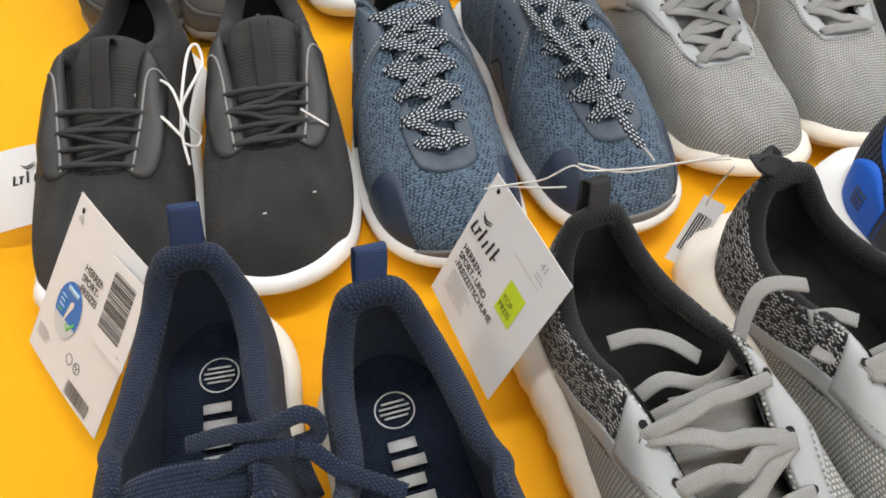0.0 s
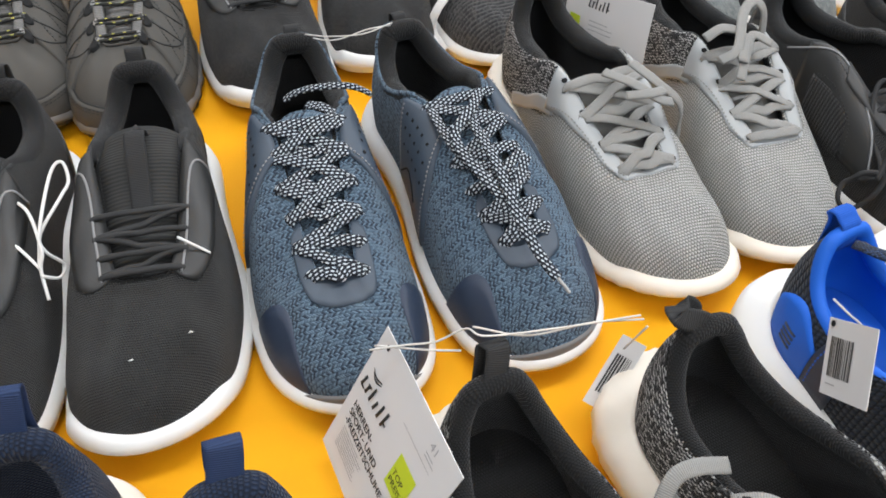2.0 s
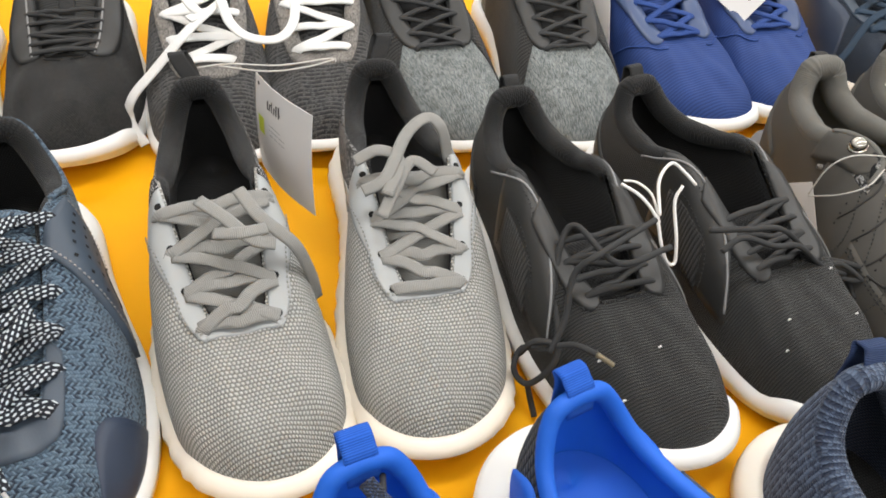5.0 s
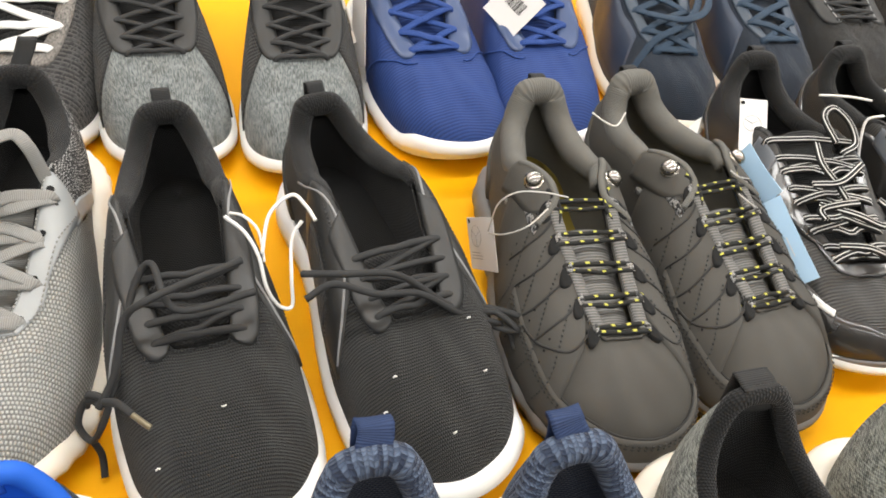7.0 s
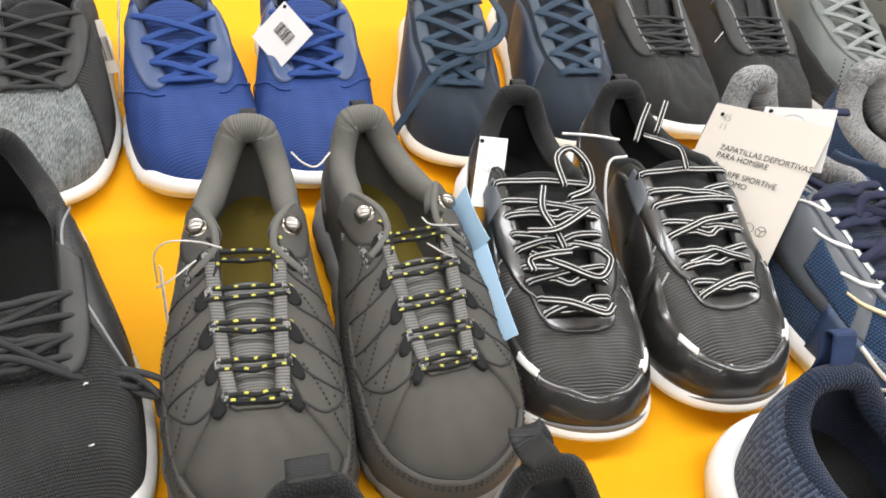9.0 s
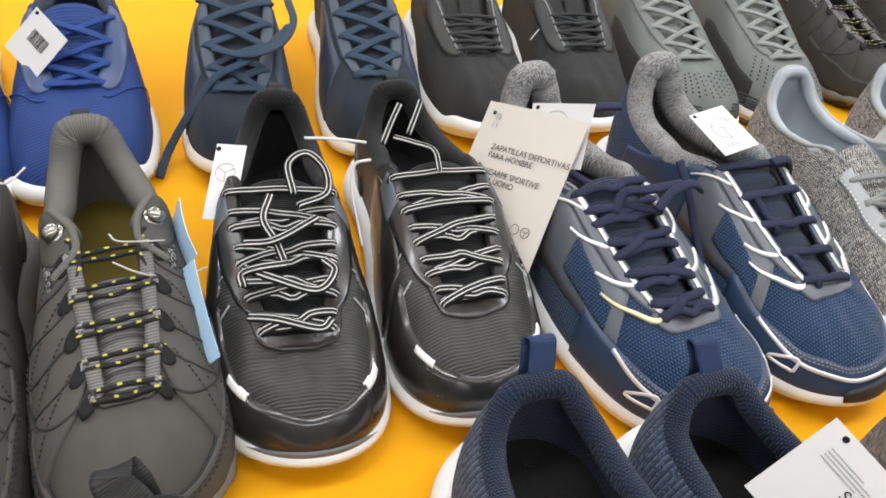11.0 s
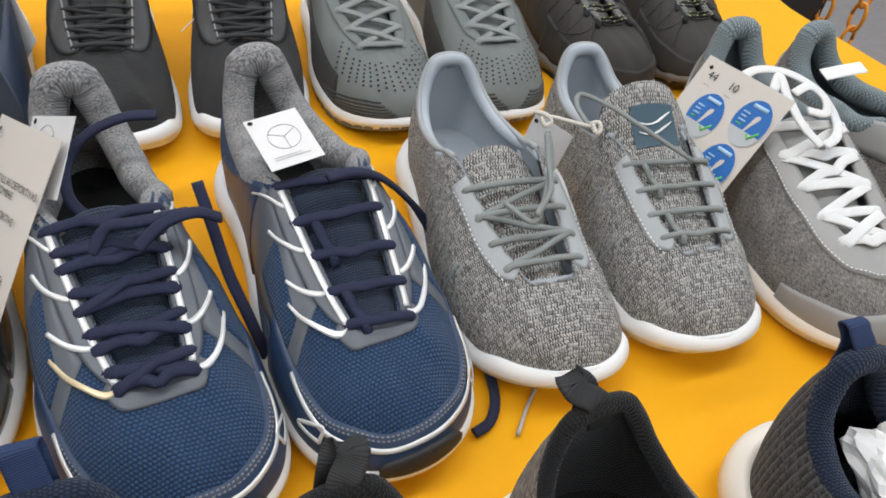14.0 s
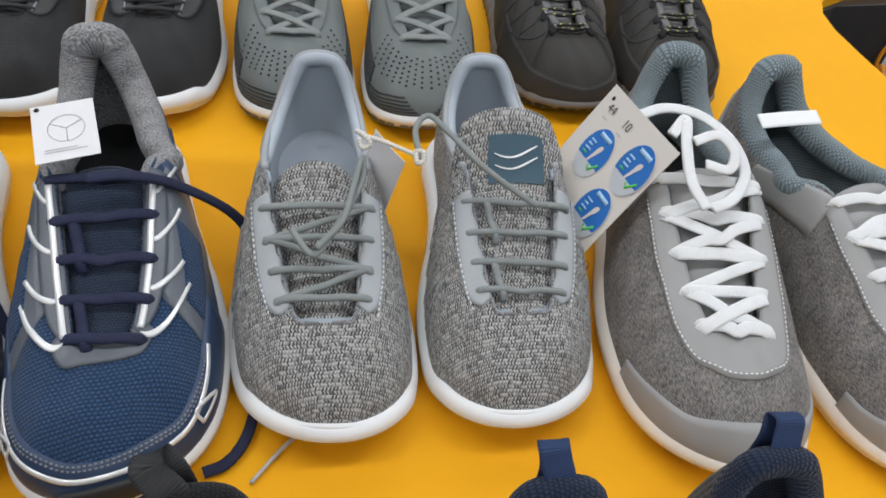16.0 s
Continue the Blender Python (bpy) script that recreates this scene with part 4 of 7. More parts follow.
def trim_knit(last, root, side):
    panel(last, "throat_overlay", -0.30 * PI, 0.30 * PI, lambda t: 0.79 + 0.09 * abs(2 * t - 1) ** 3, 1.0, SLATE_FILM, root, lift=0.0012, n=60)
    both(last, "side_band", 0.44, 0.585, lambda t: 0.10 + 0.06 * t, lambda t: 0.985 - 0.12 * t, SLATE_FILM, root, lift=0.0030, n=16, m=14)
    for sg in (1, -1):
        verts, faces = [], []
        for i in range(5):
            for j in range(3):
                qq = (0.470 + i * 0.022) * PI
                a = qq if sg > 0 else 2 * PI - qq
                s = 0.46 + j * 0.13
                c, nr = last.on(a, s, 0.0033), last.normal(a, s)
                ex = np.cross(nr, (0, 0, 1.0))
                ex /= np.linalg.norm(ex)
                ey = np.cross(nr, ex)
                k = len(verts)
                verts += [c + 0.0017 * (ex * math.cos(t) + ey * math.sin(t)) for t in (0.8, 2.35, 3.9, 5.5)]
                faces.append((k, k + 1, k + 2, k + 3))
        # vents are flat black squares, their depth only painted
        mesh_object("vent_pattern", verts, faces, DARK_HOLE, root, None, "", False)
        st = lambda v: v * PI if sg > 0 else (2 - v) * PI
        stitches(last, [[(st(0.45), 0.14), (st(0.45), 0.6), (st(0.452), 0.94)], [(st(0.575), 0.18), (st(0.575), 0.5), (st(0.575), 0.82)]], THREAD, root, 0.0034, 0.0034)
        cord_on(last, "band_mark", [(st(0.49), 0.24), (st(0.53), 0.34), (st(0.575), 0.22)], DARK_HOLE, root, 0.0016, 0.0006, 0.0033, 16)
    both(last, "toe_wing", 0.13, 0.33, 0.0, hump(0.02, 0.60, 0.8), NAVY_FILM, root, lift=0.001)
    cord_on(last, "collar_edge", [(0.56 * PI, 1.0), (0.7 * PI, 1.0), (0.85 * PI, 1.0), (PI, 1.0), (1.15 * PI, 1.0), (1.3 * PI, 1.0), (1.44 * PI, 1.0)], KNIT_BLUE, root, 0.004, 0.0035, 0.001, 50)
    panel(last, "toe_bumper", -0.16 * PI, 0.16 * PI, 0.0, hump(0.02, 0.16), GREY_RUBBER, root, lift=0.0025)


def trim_grey(last, root, side):
    panel(last, "throat_overlay", -0.20 * PI, 0.20 * PI, lambda t: 0.925 - 0.05 * abs(2 * t - 1) ** 4, 1.0, GREY_FILM, root, lift=0.0012, n=50)
    flank = lambda t: 0.875 - 0.10 * min(1, t * 3) - 0.30 * max(0.0, (t - 0.45) / 0.55) ** 1.3
    for sg in (1, -1):
        st = lambda v: v * PI if sg > 0 else (2 - v) * PI
        panel(last, "eyestay", st(0.19), st(0.53), flank, 0.985, GREY_FILM, root, lift=0.0016, n=44, m=10)
        panel(last, "strap_tail", st(0.50), st(0.70), lambda t: 0.50 - 0.46 * t, lambda t: 0.63 - 0.43 * t, GREY_FILM, root, lift=0.0014, n=24, m=6)
        stitches(last, [[(st(0.20), 0.90), (st(0.26), 0.81), (st(0.34), 0.795), (st(0.42), 0.74), (st(0.50), 0.58)]], GREY_LACE, root, 0.0034, 0.0024)
        for qq in even_q(last, 0.22, 0.49, 4):
            c, nr = last.on(st(qq), 0.90, 0.0022), last.normal(st(qq), 0.90)
            ex = np.cross(nr, (0, 1.0, 0))
            ex /= np.linalg.norm(ex)
            ey = np.cross(nr, ex)
            t = np.linspace(0, 2 * PI, 11)[:-1]
            ring = c + 0.0024 * (np.cos(t)[:, None] * ex + np.sin(t)[:, None] * ey)
            # no opening is cut: a flat disc carries the hole's shade as colour
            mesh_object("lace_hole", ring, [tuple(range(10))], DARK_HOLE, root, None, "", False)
    panel(last, "heel_cloth", 0.53 * PI, 1.47 * PI, lambda t: 0.42 - 0.40 * math.sin(t * PI) ** 0.7, 0.985, FLECK, root, lift=0.0010, n=70, m=12)
    panel(last, "toe_bumper", -0.20 * PI, 0.20 * PI, 0.0, hump(0.02, 0.12), CREAM_RUBBER, root, lift=0.0025)


def trim_black_casual(last, root, side):
    both(last, "quarter", 0.36, 0.60, lambda t: 0.25 - 0.1 * t, 1.0, BLACK_SKIN, root, lift=0.0018, n=20, m=12)
    for sg in (1, -1):
        st = lambda v: v * PI if sg > 0 else (2 - v) * PI
        cord_on(last, "piping", [(st(0.36), 0.34), (st(0.37), 0.62), (st(0.41), 0.86), (st(0.46), 0.93), (st(0.52), 0.93), (st(0.58), 0.86), (st(0.66), 0.76)], THREAD, root, 0.0016, 0.0010, 0.0022, 50)
        stitches(last, [[(st(0.25), 0.80), (st(0.33), 0.82), (st(0.45), 0.82), (st(0.52), 0.86)], [(st(0.43), 0.2), (st(0.44), 0.55), (st(0.55), 0.58), (st(0.58), 0.2)]], BLACK_THREAD, root)
        panel(last, "side_mesh", st(0.44), st(0.56), 0.2, 0.56, CHAR_MESH, root, lift=0.0022, n=14, m=8)
    stay(last, 0.20, 0.47, 0.76, BLACK_SKIN, root, 0.0030, 5)
    panel(last, "heel_counter", 0.74 * PI, 1.26 * PI, 0.02, hump(0.3, 0.66), BLACK_SKIN, root, lift=0.0018)
    panel(last, "toe_bumper", -0.24 * PI, 0.24 * PI, 0.0, hump(0.02, 0.12), WHITE_RUBBER, root, lift=0.0025)


def trim_hiker(last, root, side, leather=CHAR_NUBUCK):
    panel(last, "mudguard", -0.42 * PI, 0.42 * PI, 0.0, lambda t: 0.26 + 0.14 * abs(2 * t - 1), leather, root, lift=0.003, n=60)
    stitches(last, [[((-0.42 + 0.84 * k / 8) * PI, 0.22 + 0.14 * abs(k / 4 - 1)) for k in range(9)], [((-0.42 + 0.84 * k / 8) * PI, 0.19 + 0.14 * abs(k / 4 - 1)) for k in range(9)]], BLACK_THREAD, root, 0.0040, 0.0036)
    both(last, "side_panel", 0.22, 0.56, 0.05, lambda t: 0.995 - 0.25 * (1 - t) ** 8, leather, root, lift=0.0028, n=40, m=12)
    for sg in (1, -1):
        st = lambda v: v * PI if sg > 0 else (2 - v) * PI
        panel(last, "throat_mesh", st(0.20), st(0.47), lambda t: 0.895, 0.998, WEB_TONGUE, root, lift=0.0036, n=30, m=4)
        for qq in even_q(last, 0.215, 0.46, 5):
            # slot is a black piece laid on top, its inner shade painted
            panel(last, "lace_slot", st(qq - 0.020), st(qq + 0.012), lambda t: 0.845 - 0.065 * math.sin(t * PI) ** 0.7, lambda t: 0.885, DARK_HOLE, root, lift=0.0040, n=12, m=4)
            panel(last, "webbing", st(qq - 0.006), st(qq + 0.008), 0.875, 0.93, GREY_WEB, root, lift=0.0046, n=6, m=6)
        stitches(last, [[(st(q0), 0.1), (st(q0 - 0.02), 0.4), (st(q0 + 0.015), 0.80)] for q0 in (0.275, 0.335, 0.395, 0.455)], BLACK_THREAD, root, 0.0034, 0.0032)
        verts, faces = [], []
        for q0 in (0.27, 0.33, 0.39, 0.45):
            for s0 in (0.36, 0.44, 0.52):
                p0, nr = last.on(st(q0 + 0.02), s0, 0.0031), last.normal(st(q0 + 0.02), s0)
                ex = np.cross(nr, (0, 1.0, 0))
                ex /= np.linalg.norm(ex)
                ey = np.cross(nr, ex)
                k = len(verts)
                verts += [p0 + 0.0009 * (ex * math.cos(t) + ey * math.sin(t)) for t in np.linspace(0, 2 * PI, 7)[:-1]]
                faces.append(tuple(range(k, k + 6)))
        # perforations are flat black dots that stand in for shaded holes
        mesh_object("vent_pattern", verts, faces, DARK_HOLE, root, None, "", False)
        panel(last, "cuff", st(0.455), st(0.61), lambda t: 0.64 - 0.1 * t + 0.3 * (1 - t) ** 6, lambda t: 0.995, leather, root, lift=0.0034, n=18, m=8)
        cord_on(last, "cuff_edge", [(st(0.452), 0.76), (st(0.455), 0.9), (st(0.47), 1.0), (st(0.53), 1.0), (st(0.60), 1.0)], GREY_LINING, root, 0.0048, 0.0042, 0.003, 30)
        panel(last, "cuff_webbing", st(0.47), st(0.58), lambda t: 0.575 - 0.1 * t, lambda t: 0.62 - 0.1 * t, GREY_WEB, root, lift=0.0026, n=12, m=3)
        c, nr = last.on(st(0.525), 0.86, 0.0055), last.normal(st(0.525), 0.86)
        bm = bmesh.new()
        bmesh.ops.create_uvsphere(bm, u_segments=16, v_segments=10, radius=0.0062)
        for v in bm.verts:
            v.co.z *= 0.72
        bmesh.ops.create_cone(bm, cap_ends=True, segments=18, radius1=0.0075, radius2=0.0066, depth=0.0022, matrix=Matrix.Translation((0, 0, -0.003)))
        for fc in bm.faces:
            fc.smooth = True
        hook = part("lace_hook", bm, STEEL, root, "polished steel lace hook")
        hook.matrix_local = Matrix.Translation(c) @ Vector(nr).to_track_quat("Z", "Y").to_matrix().to_4x4()
    cord_on(last, "vamp_edge", [(-0.36 * PI, 0.40), (-0.40 * PI, 0.62), (-0.33 * PI, 0.82), (-0.22 * PI, 0.92), (-0.08 * PI, 0.95), (0.08 * PI, 0.95), (0.22 * PI, 0.92), (0.33 * PI, 0.82), (0.40 * PI, 0.62), (0.36 * PI, 0.40)], leather, root, 0.0022, 0.0022, 0.0014, 70)
    panel(last, "heel_counter", 0.74 * PI, 1.26 * PI, 0.02, hump(0.3, 0.7), leather, root, lift=0.0022)
    cord_on(last, "guard_seam", [((-0.42 + 0.84 * k / 12) * PI, 0.268 + 0.14 * abs(k / 6 - 1)) for k in range(13)], SEAM_BLACK, root, 0.0018, 0.0008, 0.0012, 80)
    for sg in (1, -1):
        st = lambda v: v * PI if sg > 0 else (2 - v) * PI
        cord_on(last, "vamp_seam", [(st(0.235), 0.93), (st(0.225), 0.80), (st(0.245), 0.62), (st(0.30), 0.44), (st(0.36), 0.36)], SEAM_BLACK, root, 0.0018, 0.0008, 0.0031, 40)
        for q0 in (0.285, 0.335, 0.385, 0.435):
            cord_on(last, "strap_seam", [(st(q0), 0.93), (st(q0 - 0.004), 0.78), (st(q0 + 0.012), 0.58), (st(q0 + 0.035), 0.40)], SEAM_BLACK, root, 0.0016, 0.0008, 0.0031, 40)
        panel(last, "side_webbing", st(0.445), st(0.50), lambda t: 0.70 - 0.05 * t, lambda t: 0.765 - 0.05 * t, GREY_WEB, root, lift=0.0030, n=10, m=4)


def trim_gloss(last, root, side):
    panel(last, "toe_rand", -0.34 * PI, 0.34 * PI, 0.0, lambda t: 0.42 + 0.16 * abs(2 * t - 1) ** 1.6, GLOSS_BLACK, root, lift=0.0022, n=60)
    panel(last, "throat_overlay", -0.30 * PI, 0.30 * PI, lambda t: 0.84, 1.0, GLOSS_BLACK, root, lift=0.0014, n=50)
    stay(last, 0.22, 0.52, 0.74, GLOSS_BLACK, root, 0.0020, 4, 0.1)
    both(last, "side_panel", 0.36, 0.60, 0.03, lambda t: 0.62 + 0.1 * math.sin(t * PI), GLOSS_BLACK, root, lift=0.0012, n=24, m=10)
    both(last, "shoulder_patch", 0.46, 0.54, 0.62, 0.86, GUNMETAL, root, lift=0.0024, n=10)
    for sg in (1, -1):
        st = lambda v: v * PI if sg > 0 else (2 - v) * PI
        panel(last, "reflector", st(0.165), st(0.225), 0.425, 0.485, WHITE_RUBBER, root, lift=0.0032, n=10, m=4, label="small white reflective bar")
        for q0 in (0.30, 0.36, 0.42):
            cord_on(last, "printed_line", [(st(q0), 0.12), (st(q0 + 0.02), 0.45), (st(q0 + 0.015), 0.70)], GREY_FILM, root, 0.0014, 0.0006, 0.0008)
    panel(last, "toe_bumper", -0.15 * PI, 0.15 * PI, 0.0, hump(0.02, 0.10), GREY_RUBBER, root, lift=0.0040)
    panel(last, "heel_counter", 0.72 * PI, 1.28 * PI, 0.02, hump(0.3, 0.7), GLOSS_BLACK, root, lift=0.0018)


def trim_navy_runner(last, root, side):
    panel(last, "toe_rand", -0.38 * PI, 0.38 * PI, 0.0, lambda t: 0.39 + 0.05 * abs(2 * t - 1), NAVY_SKIN, root, lift=0.0022, n=60)
    cord_on(last, "silver_line", [((-0.30 + 0.60 * k / 10) * PI, 0.27 + 0.13 * abs(k / 5 - 1) ** 3) for k in range(11)], SILVER, root, 0.0034, 0.0010, 0.0032, 60)
    panel(last, "throat_overlay", -0.24 * PI, 0.24 * PI, lambda t: 0.90 - 0.06 * abs(2 * t - 1) ** 2, 1.0, GUNMETAL, root, lift=0.0014, n=50)
    for sg in (1, -1):
        st = lambda v: v * PI if sg > 0 else (2 - v) * PI
        panel(last, "eyestay", st(0.21), st(0.52), lambda t: 0.80 + 0.16 * (1 - t) ** 5, 1.0, GUNMETAL, root, lift=0.002)
        cord_on(last, "silver_edge", [(st(0.22), 0.95), (st(0.32), 0.94), (st(0.42), 0.94), (st(0.50), 0.94)], SILVER, root, 0.0042, 0.0008, 0.0026, 30)
        panel(last, "quarter_frame", st(0.30), st(0.58), lambda t: 0.40 - 0.2 * t, lambda t: 0.82, GUNMETAL, root, lift=0.0012, n=24)
        panel(last, "mesh_window", st(0.33), st(0.45), lambda t: 0.44, lambda t: 0.62 + 0.1 * t, NAVY_MESH, root, lift=0.0020, n=12)
        for q0 in even_q(last, 0.30, 0.475, 3):
            panel(last, "silver_strap", st(q0 - 0.006), st(q0 + 0.085), lambda t: 0.905 - 0.25 * t ** 0.8, lambda t: 0.945 - 0.265 * t ** 0.8, SILVER, root, lift=0.0026, n=20, m=3)
        # left shoe's left flank: swash coloured warm in place of a reflection
        film = WARM_SILVER if side < 0 and sg < 0 else SILVER
        panel(last, "swash", st(0.214), st(0.36), lambda t: 0.90 - 0.30 * t ** 0.7, lambda t: 0.945 - 0.325 * t ** 0.7, film, root, lift=0.0026, n=30, m=4)
        cord_on(last, "silver_mark", [(st(0.20), 0.20), (st(0.20), 0.33), (st(0.255), 0.20), (st(0.20), 0.20)], SILVER, root, 0.0026, 0.0010, 0.0036, 20)
        stitches(last, [[(st(0.0), 0.375), (st(0.15), 0.385), (st(0.30), 0.405)], [(st(0.0), 0.345), (st(0.15), 0.355), (st(0.30), 0.375)]], THREAD, root, 0.003, 0.0024)
        panel(last, "quarter", st(0.54), st(0.74), 0.04, lambda t: 0.86 - 0.3 * t, NAVY_SKIN, root, lift=0.0016)
    panel(last, "toe_bumper", -0.08 * PI, 0.10 * PI, 0.0, hump(0.10, 0.20, 0.4), BLACK_RUBBER, root, lift=0.0055)


def trim_knit_grey(last, root, side):
    for sg in (1, -1):
        st = lambda v: v * PI if sg > 0 else (2 - v) * PI
        panel(last, "eyestay", st(0.23), st(0.47), lambda t: 0.74 + 0.15 * (1 - t) ** 8, lambda t: 0.985 + 0.015 * math.sin(t * PI * 7), GREY_FILM, root, lift=0.0022, n=40, m=6)
        stitches(last, [[(st(0.235), 0.80), (st(0.35), 0.765), (st(0.465), 0.765)]], WHITE_LACE, root, 0.004, 0.003)
        for k in range(4):
            q0 = 0.34 + 0.055 * k
            cord_on(last, "printed_zigzag", [(st(q0), 0.08), (st(q0 + 0.02), 0.50), (st(q0 + 0.045), 0.12)], GREY_FILM, root, 0.0016, 0.0006, 0.0008, 20)
    cord_on(last, "collar_edge", [((0.54 + 0.92 * k / 12) * PI, 1.0) for k in range(13)], GREY_FILM, root, 0.006, 0.005, 0.0005, 70)
    panel(last, "toe_bumper", -0.22 * PI, 0.22 * PI, 0.0, hump(0.02, 0.18), WHITE_RUBBER, root, lift=0.0028)


def trim_grey_suede(last, root, side):
    panel(last, "eyestay", -0.50 * PI, 0.50 * PI, lambda t: 0.72 + 0.02 * abs(2 * t - 1), 1.0, GREY_SKIN, root, lift=0.0018, n=60)
    stitches(last, [[((-0.48 + 0.96 * k / 12) * PI, 0.75) for k in range(13)]], WHITE_LACE, root, 0.0035, 0.0024)
    panel(last, "toe_cap", -0.30 * PI, 0.30 * PI, 0.0, lambda t: 0.46 - 0.26 * abs(2 * t - 1) ** 1.5, GREY_SKIN, root, lift=0.0016, n=50)
    panel(last, "heel_counter", 0.72 * PI, 1.28 * PI, 0.02, hump(0.25, 0.7), GREY_SKIN, root, lift=0.0018)
    both(last, "quarter", 0.50, 0.68, lambda t: 0.5 - 0.2 * t, lambda t: 0.98 - 0.25 * t, GREY_SKIN, root, lift=0.0014)


def trim_royal(last, root, side):
    stay(last, 0.17, 0.52, 0.78, ROYAL_FILM, root, 0.0020, 5, 0.16)
    cord_on(last, "vamp_seam", [((0.17) * PI, 0.84), (0.30 * PI, 0.66), (0.42 * PI, 0.3), (0.46 * PI, 0.02)], ROYAL_LACE, root, 0.0016, 0.001, 0.001)
    cord_on(last, "vamp_seam", [((1.83) * PI, 0.84), (1.70 * PI, 0.66), (1.58 * PI, 0.3), (1.54 * PI, 0.02)], ROYAL_LACE, root, 0.0016, 0.001, 0.001)


def trim_two_tone(last, root, side):
    both(last, "quarter", 0.30, 0.72, 0.02, lambda t: 1.0, CHAR_MESH, root, lift=0.0016, n=30, m=12)
    stay(last, 0.20, 0.50, 0.78, BLACK_SKIN, root, 0.0028, 5, 0.1)


def trim_ink(last, root, side):
    stay(last, 0.18, 0.50, 0.82, SLATE_FILM, root, 0.0016, 5, 0.06)
    both(last, "side_panel", 0.30, 0.60, 0.02, lambda t: 0.75 - 0.15 * t, NAVY_FILM, root, lift=0.0010)


def trim_sage(last, root, side):
    for sg in (1, -1):
        st = lambda v: v * PI if sg > 0 else (2 - v) * PI
        for k in range(6):
            cord_on(last, "printed_rib", [(st(0.02 + 0.012 * k), 0.10 + 0.045 * k), (st(0.14 + 0.02 * k), 0.06 + 0.035 * k), (st(0.26 + 0.018 * k), 0.03 + 0.012 * k)], SAGE_DARK, root, 0.0022, 0.0012, 0.0006)
        verts, faces = [], []
        for i in range(6):
            for j in range(9):
                a, s = st(0.02 + 0.032 * j), 0.46 + 0.055 * i + 0.027 * (j % 2)
                c, nr = last.on(a, s, 0.0006), last.normal(a, s)
                ex = np.cross(nr, (0, 1.0, 0))
                ex /= np.linalg.norm(ex)
                ey = np.cross(nr, ex)
                k = len(verts)
                verts += [c + 0.0013 * (ex * math.cos(t) + ey * math.sin(t)) for t in np.linspace(0, 2 * PI, 7)[:-1]]
                faces.append(tuple(range(k, k + 6)))
        # flat black dots: the shade in the perforations is put into colour
        mesh_object("vent_pattern", verts, faces, DARK_HOLE, root, None, "", False)
    stay(last, 0.18, 0.50, 0.84, SAGE_CLOTH, root, 0.0018, 5, 0.08)
    both(last, "side_panel", 0.26, 0.56, 0.02, lambda t: 0.42, CHAR_MESH, root, lift=0.0010)


def trim_white_laced(last, root, side):
    u_stay(last, SUEDE_GREY, root, 0.48, 0.84, 0.74)


def trim_bright(last, root, side):
    both(last, "heel_wing", 0.72, 0.86, 0.06, hump(0.5, 0.86), BRIGHT_BLUE, root, lift=0.002)
    both(last, "heel_band", 0.66, 0.72, 0.04, 0.94, NAVY_FILM, root, lift=0.0018, n=8, m=10)
    both(last, "lace_strap", 0.40, 0.52, 0.30, 1.0, BRIGHT_BLUE, root, lift=0.0022, n=12, m=10)
    for sg in (1, -1):
        st = lambda v: v * PI if sg > 0 else (2 - v) * PI
        stitches(last, [[(st(0.71), 0.1), (st(0.71), 0.5), (st(0.71), 0.9)]], BRIGHT_WEB, root)
        for k in range(4):
            panel(last, "moulded_bar", st(0.765), st(0.80), 0.26 + 0.07 * k, 0.29 + 0.07 * k, NAVY_FILM, root, lift=0.0026, n=5, m=3)


# ---- the models ----
BLACK_RUNNER = dict(kind="sneaker", t_loop=BLACK_WEB, label="black mesh trainer with thin round laces and white sole", group="black trainers with white string", upper=BLACK_MESH, tongue=BLACK_RIB, lace=BLACK_LACE, lw=0.0042, lt=0.0036, lflat=1.0, rows=4, pattern="bars", lq0=0.23, lq1=0.37, tab=(BLACK_WEB, 0.013, 0.012, 0, 0.1), trim=trim_black_runner, L=0.283, lining=BLACK_FOAM, W=0.110, heel=0.71, bumper=0.006, throat=0.33, peak=0.64, reach=0.09)
KNIT_RUNNER = dict(kind="sneaker", label="blue melange knit trainer with dotted laces and white sole", group="blue knit trainers", upper=KNIT_BLUE, lace=DOT_LACE, lw=0.0085, lt=0.0026, rows=6, pattern="tousled", lq0=0.19, lq1=0.50, trim=trim_knit, tab=(BLACK_WEB, 0.012, 0.008, 0, 0.1), flare=0.004, L=0.301, W=0.114, heel=0.77, throat=0.245, peak=0.65, gap=0.72, ls=0.95)
GREY_RUNNER = dict(kind="sneaker", label="pale grey mesh trainer with black flecked heel and grey laces", group="pale grey mesh trainers", upper=GREY_MESH, tongue=GREY_LACE, lace=GREY_LACE, lw=0.0086, lt=0.0019, rows=4, pattern="tousled", lq0=0.2, lq1=0.47, reach=0.0, sunk=0.011, trim=trim_grey, sole=CREAM_RUBBER, ribs=44, tab=(BLACK_WEB, 0.012, 0.018, 0.010, 0.5), heel=1.01, flare=0.005, L=0.304, W=0.107, bumper=0.004, throat=0.305, peak=0.6)
BLACK_CASUAL = dict(kind="sneaker", label="black synthetic and mesh sneaker with round laces, white sole", group="black sneakers with knotted laces", upper=CASUAL_MESH, tongue=BLACK_FELT, lace=BLACK_LACE, lw=0.0044, lt=0.0040, lflat=1.0, rows=4, lq0=0.24, lq1=0.37, pattern="bars", throat=0.33, reach=-0.1, sunk=0.016, trim=trim_black_casual, tab=(BLACK_WEB, 0.013, 0.010, 0, 0.2), L=0.298, W=0.109, heel=0.72, bumper=0.007, peak=0.63)
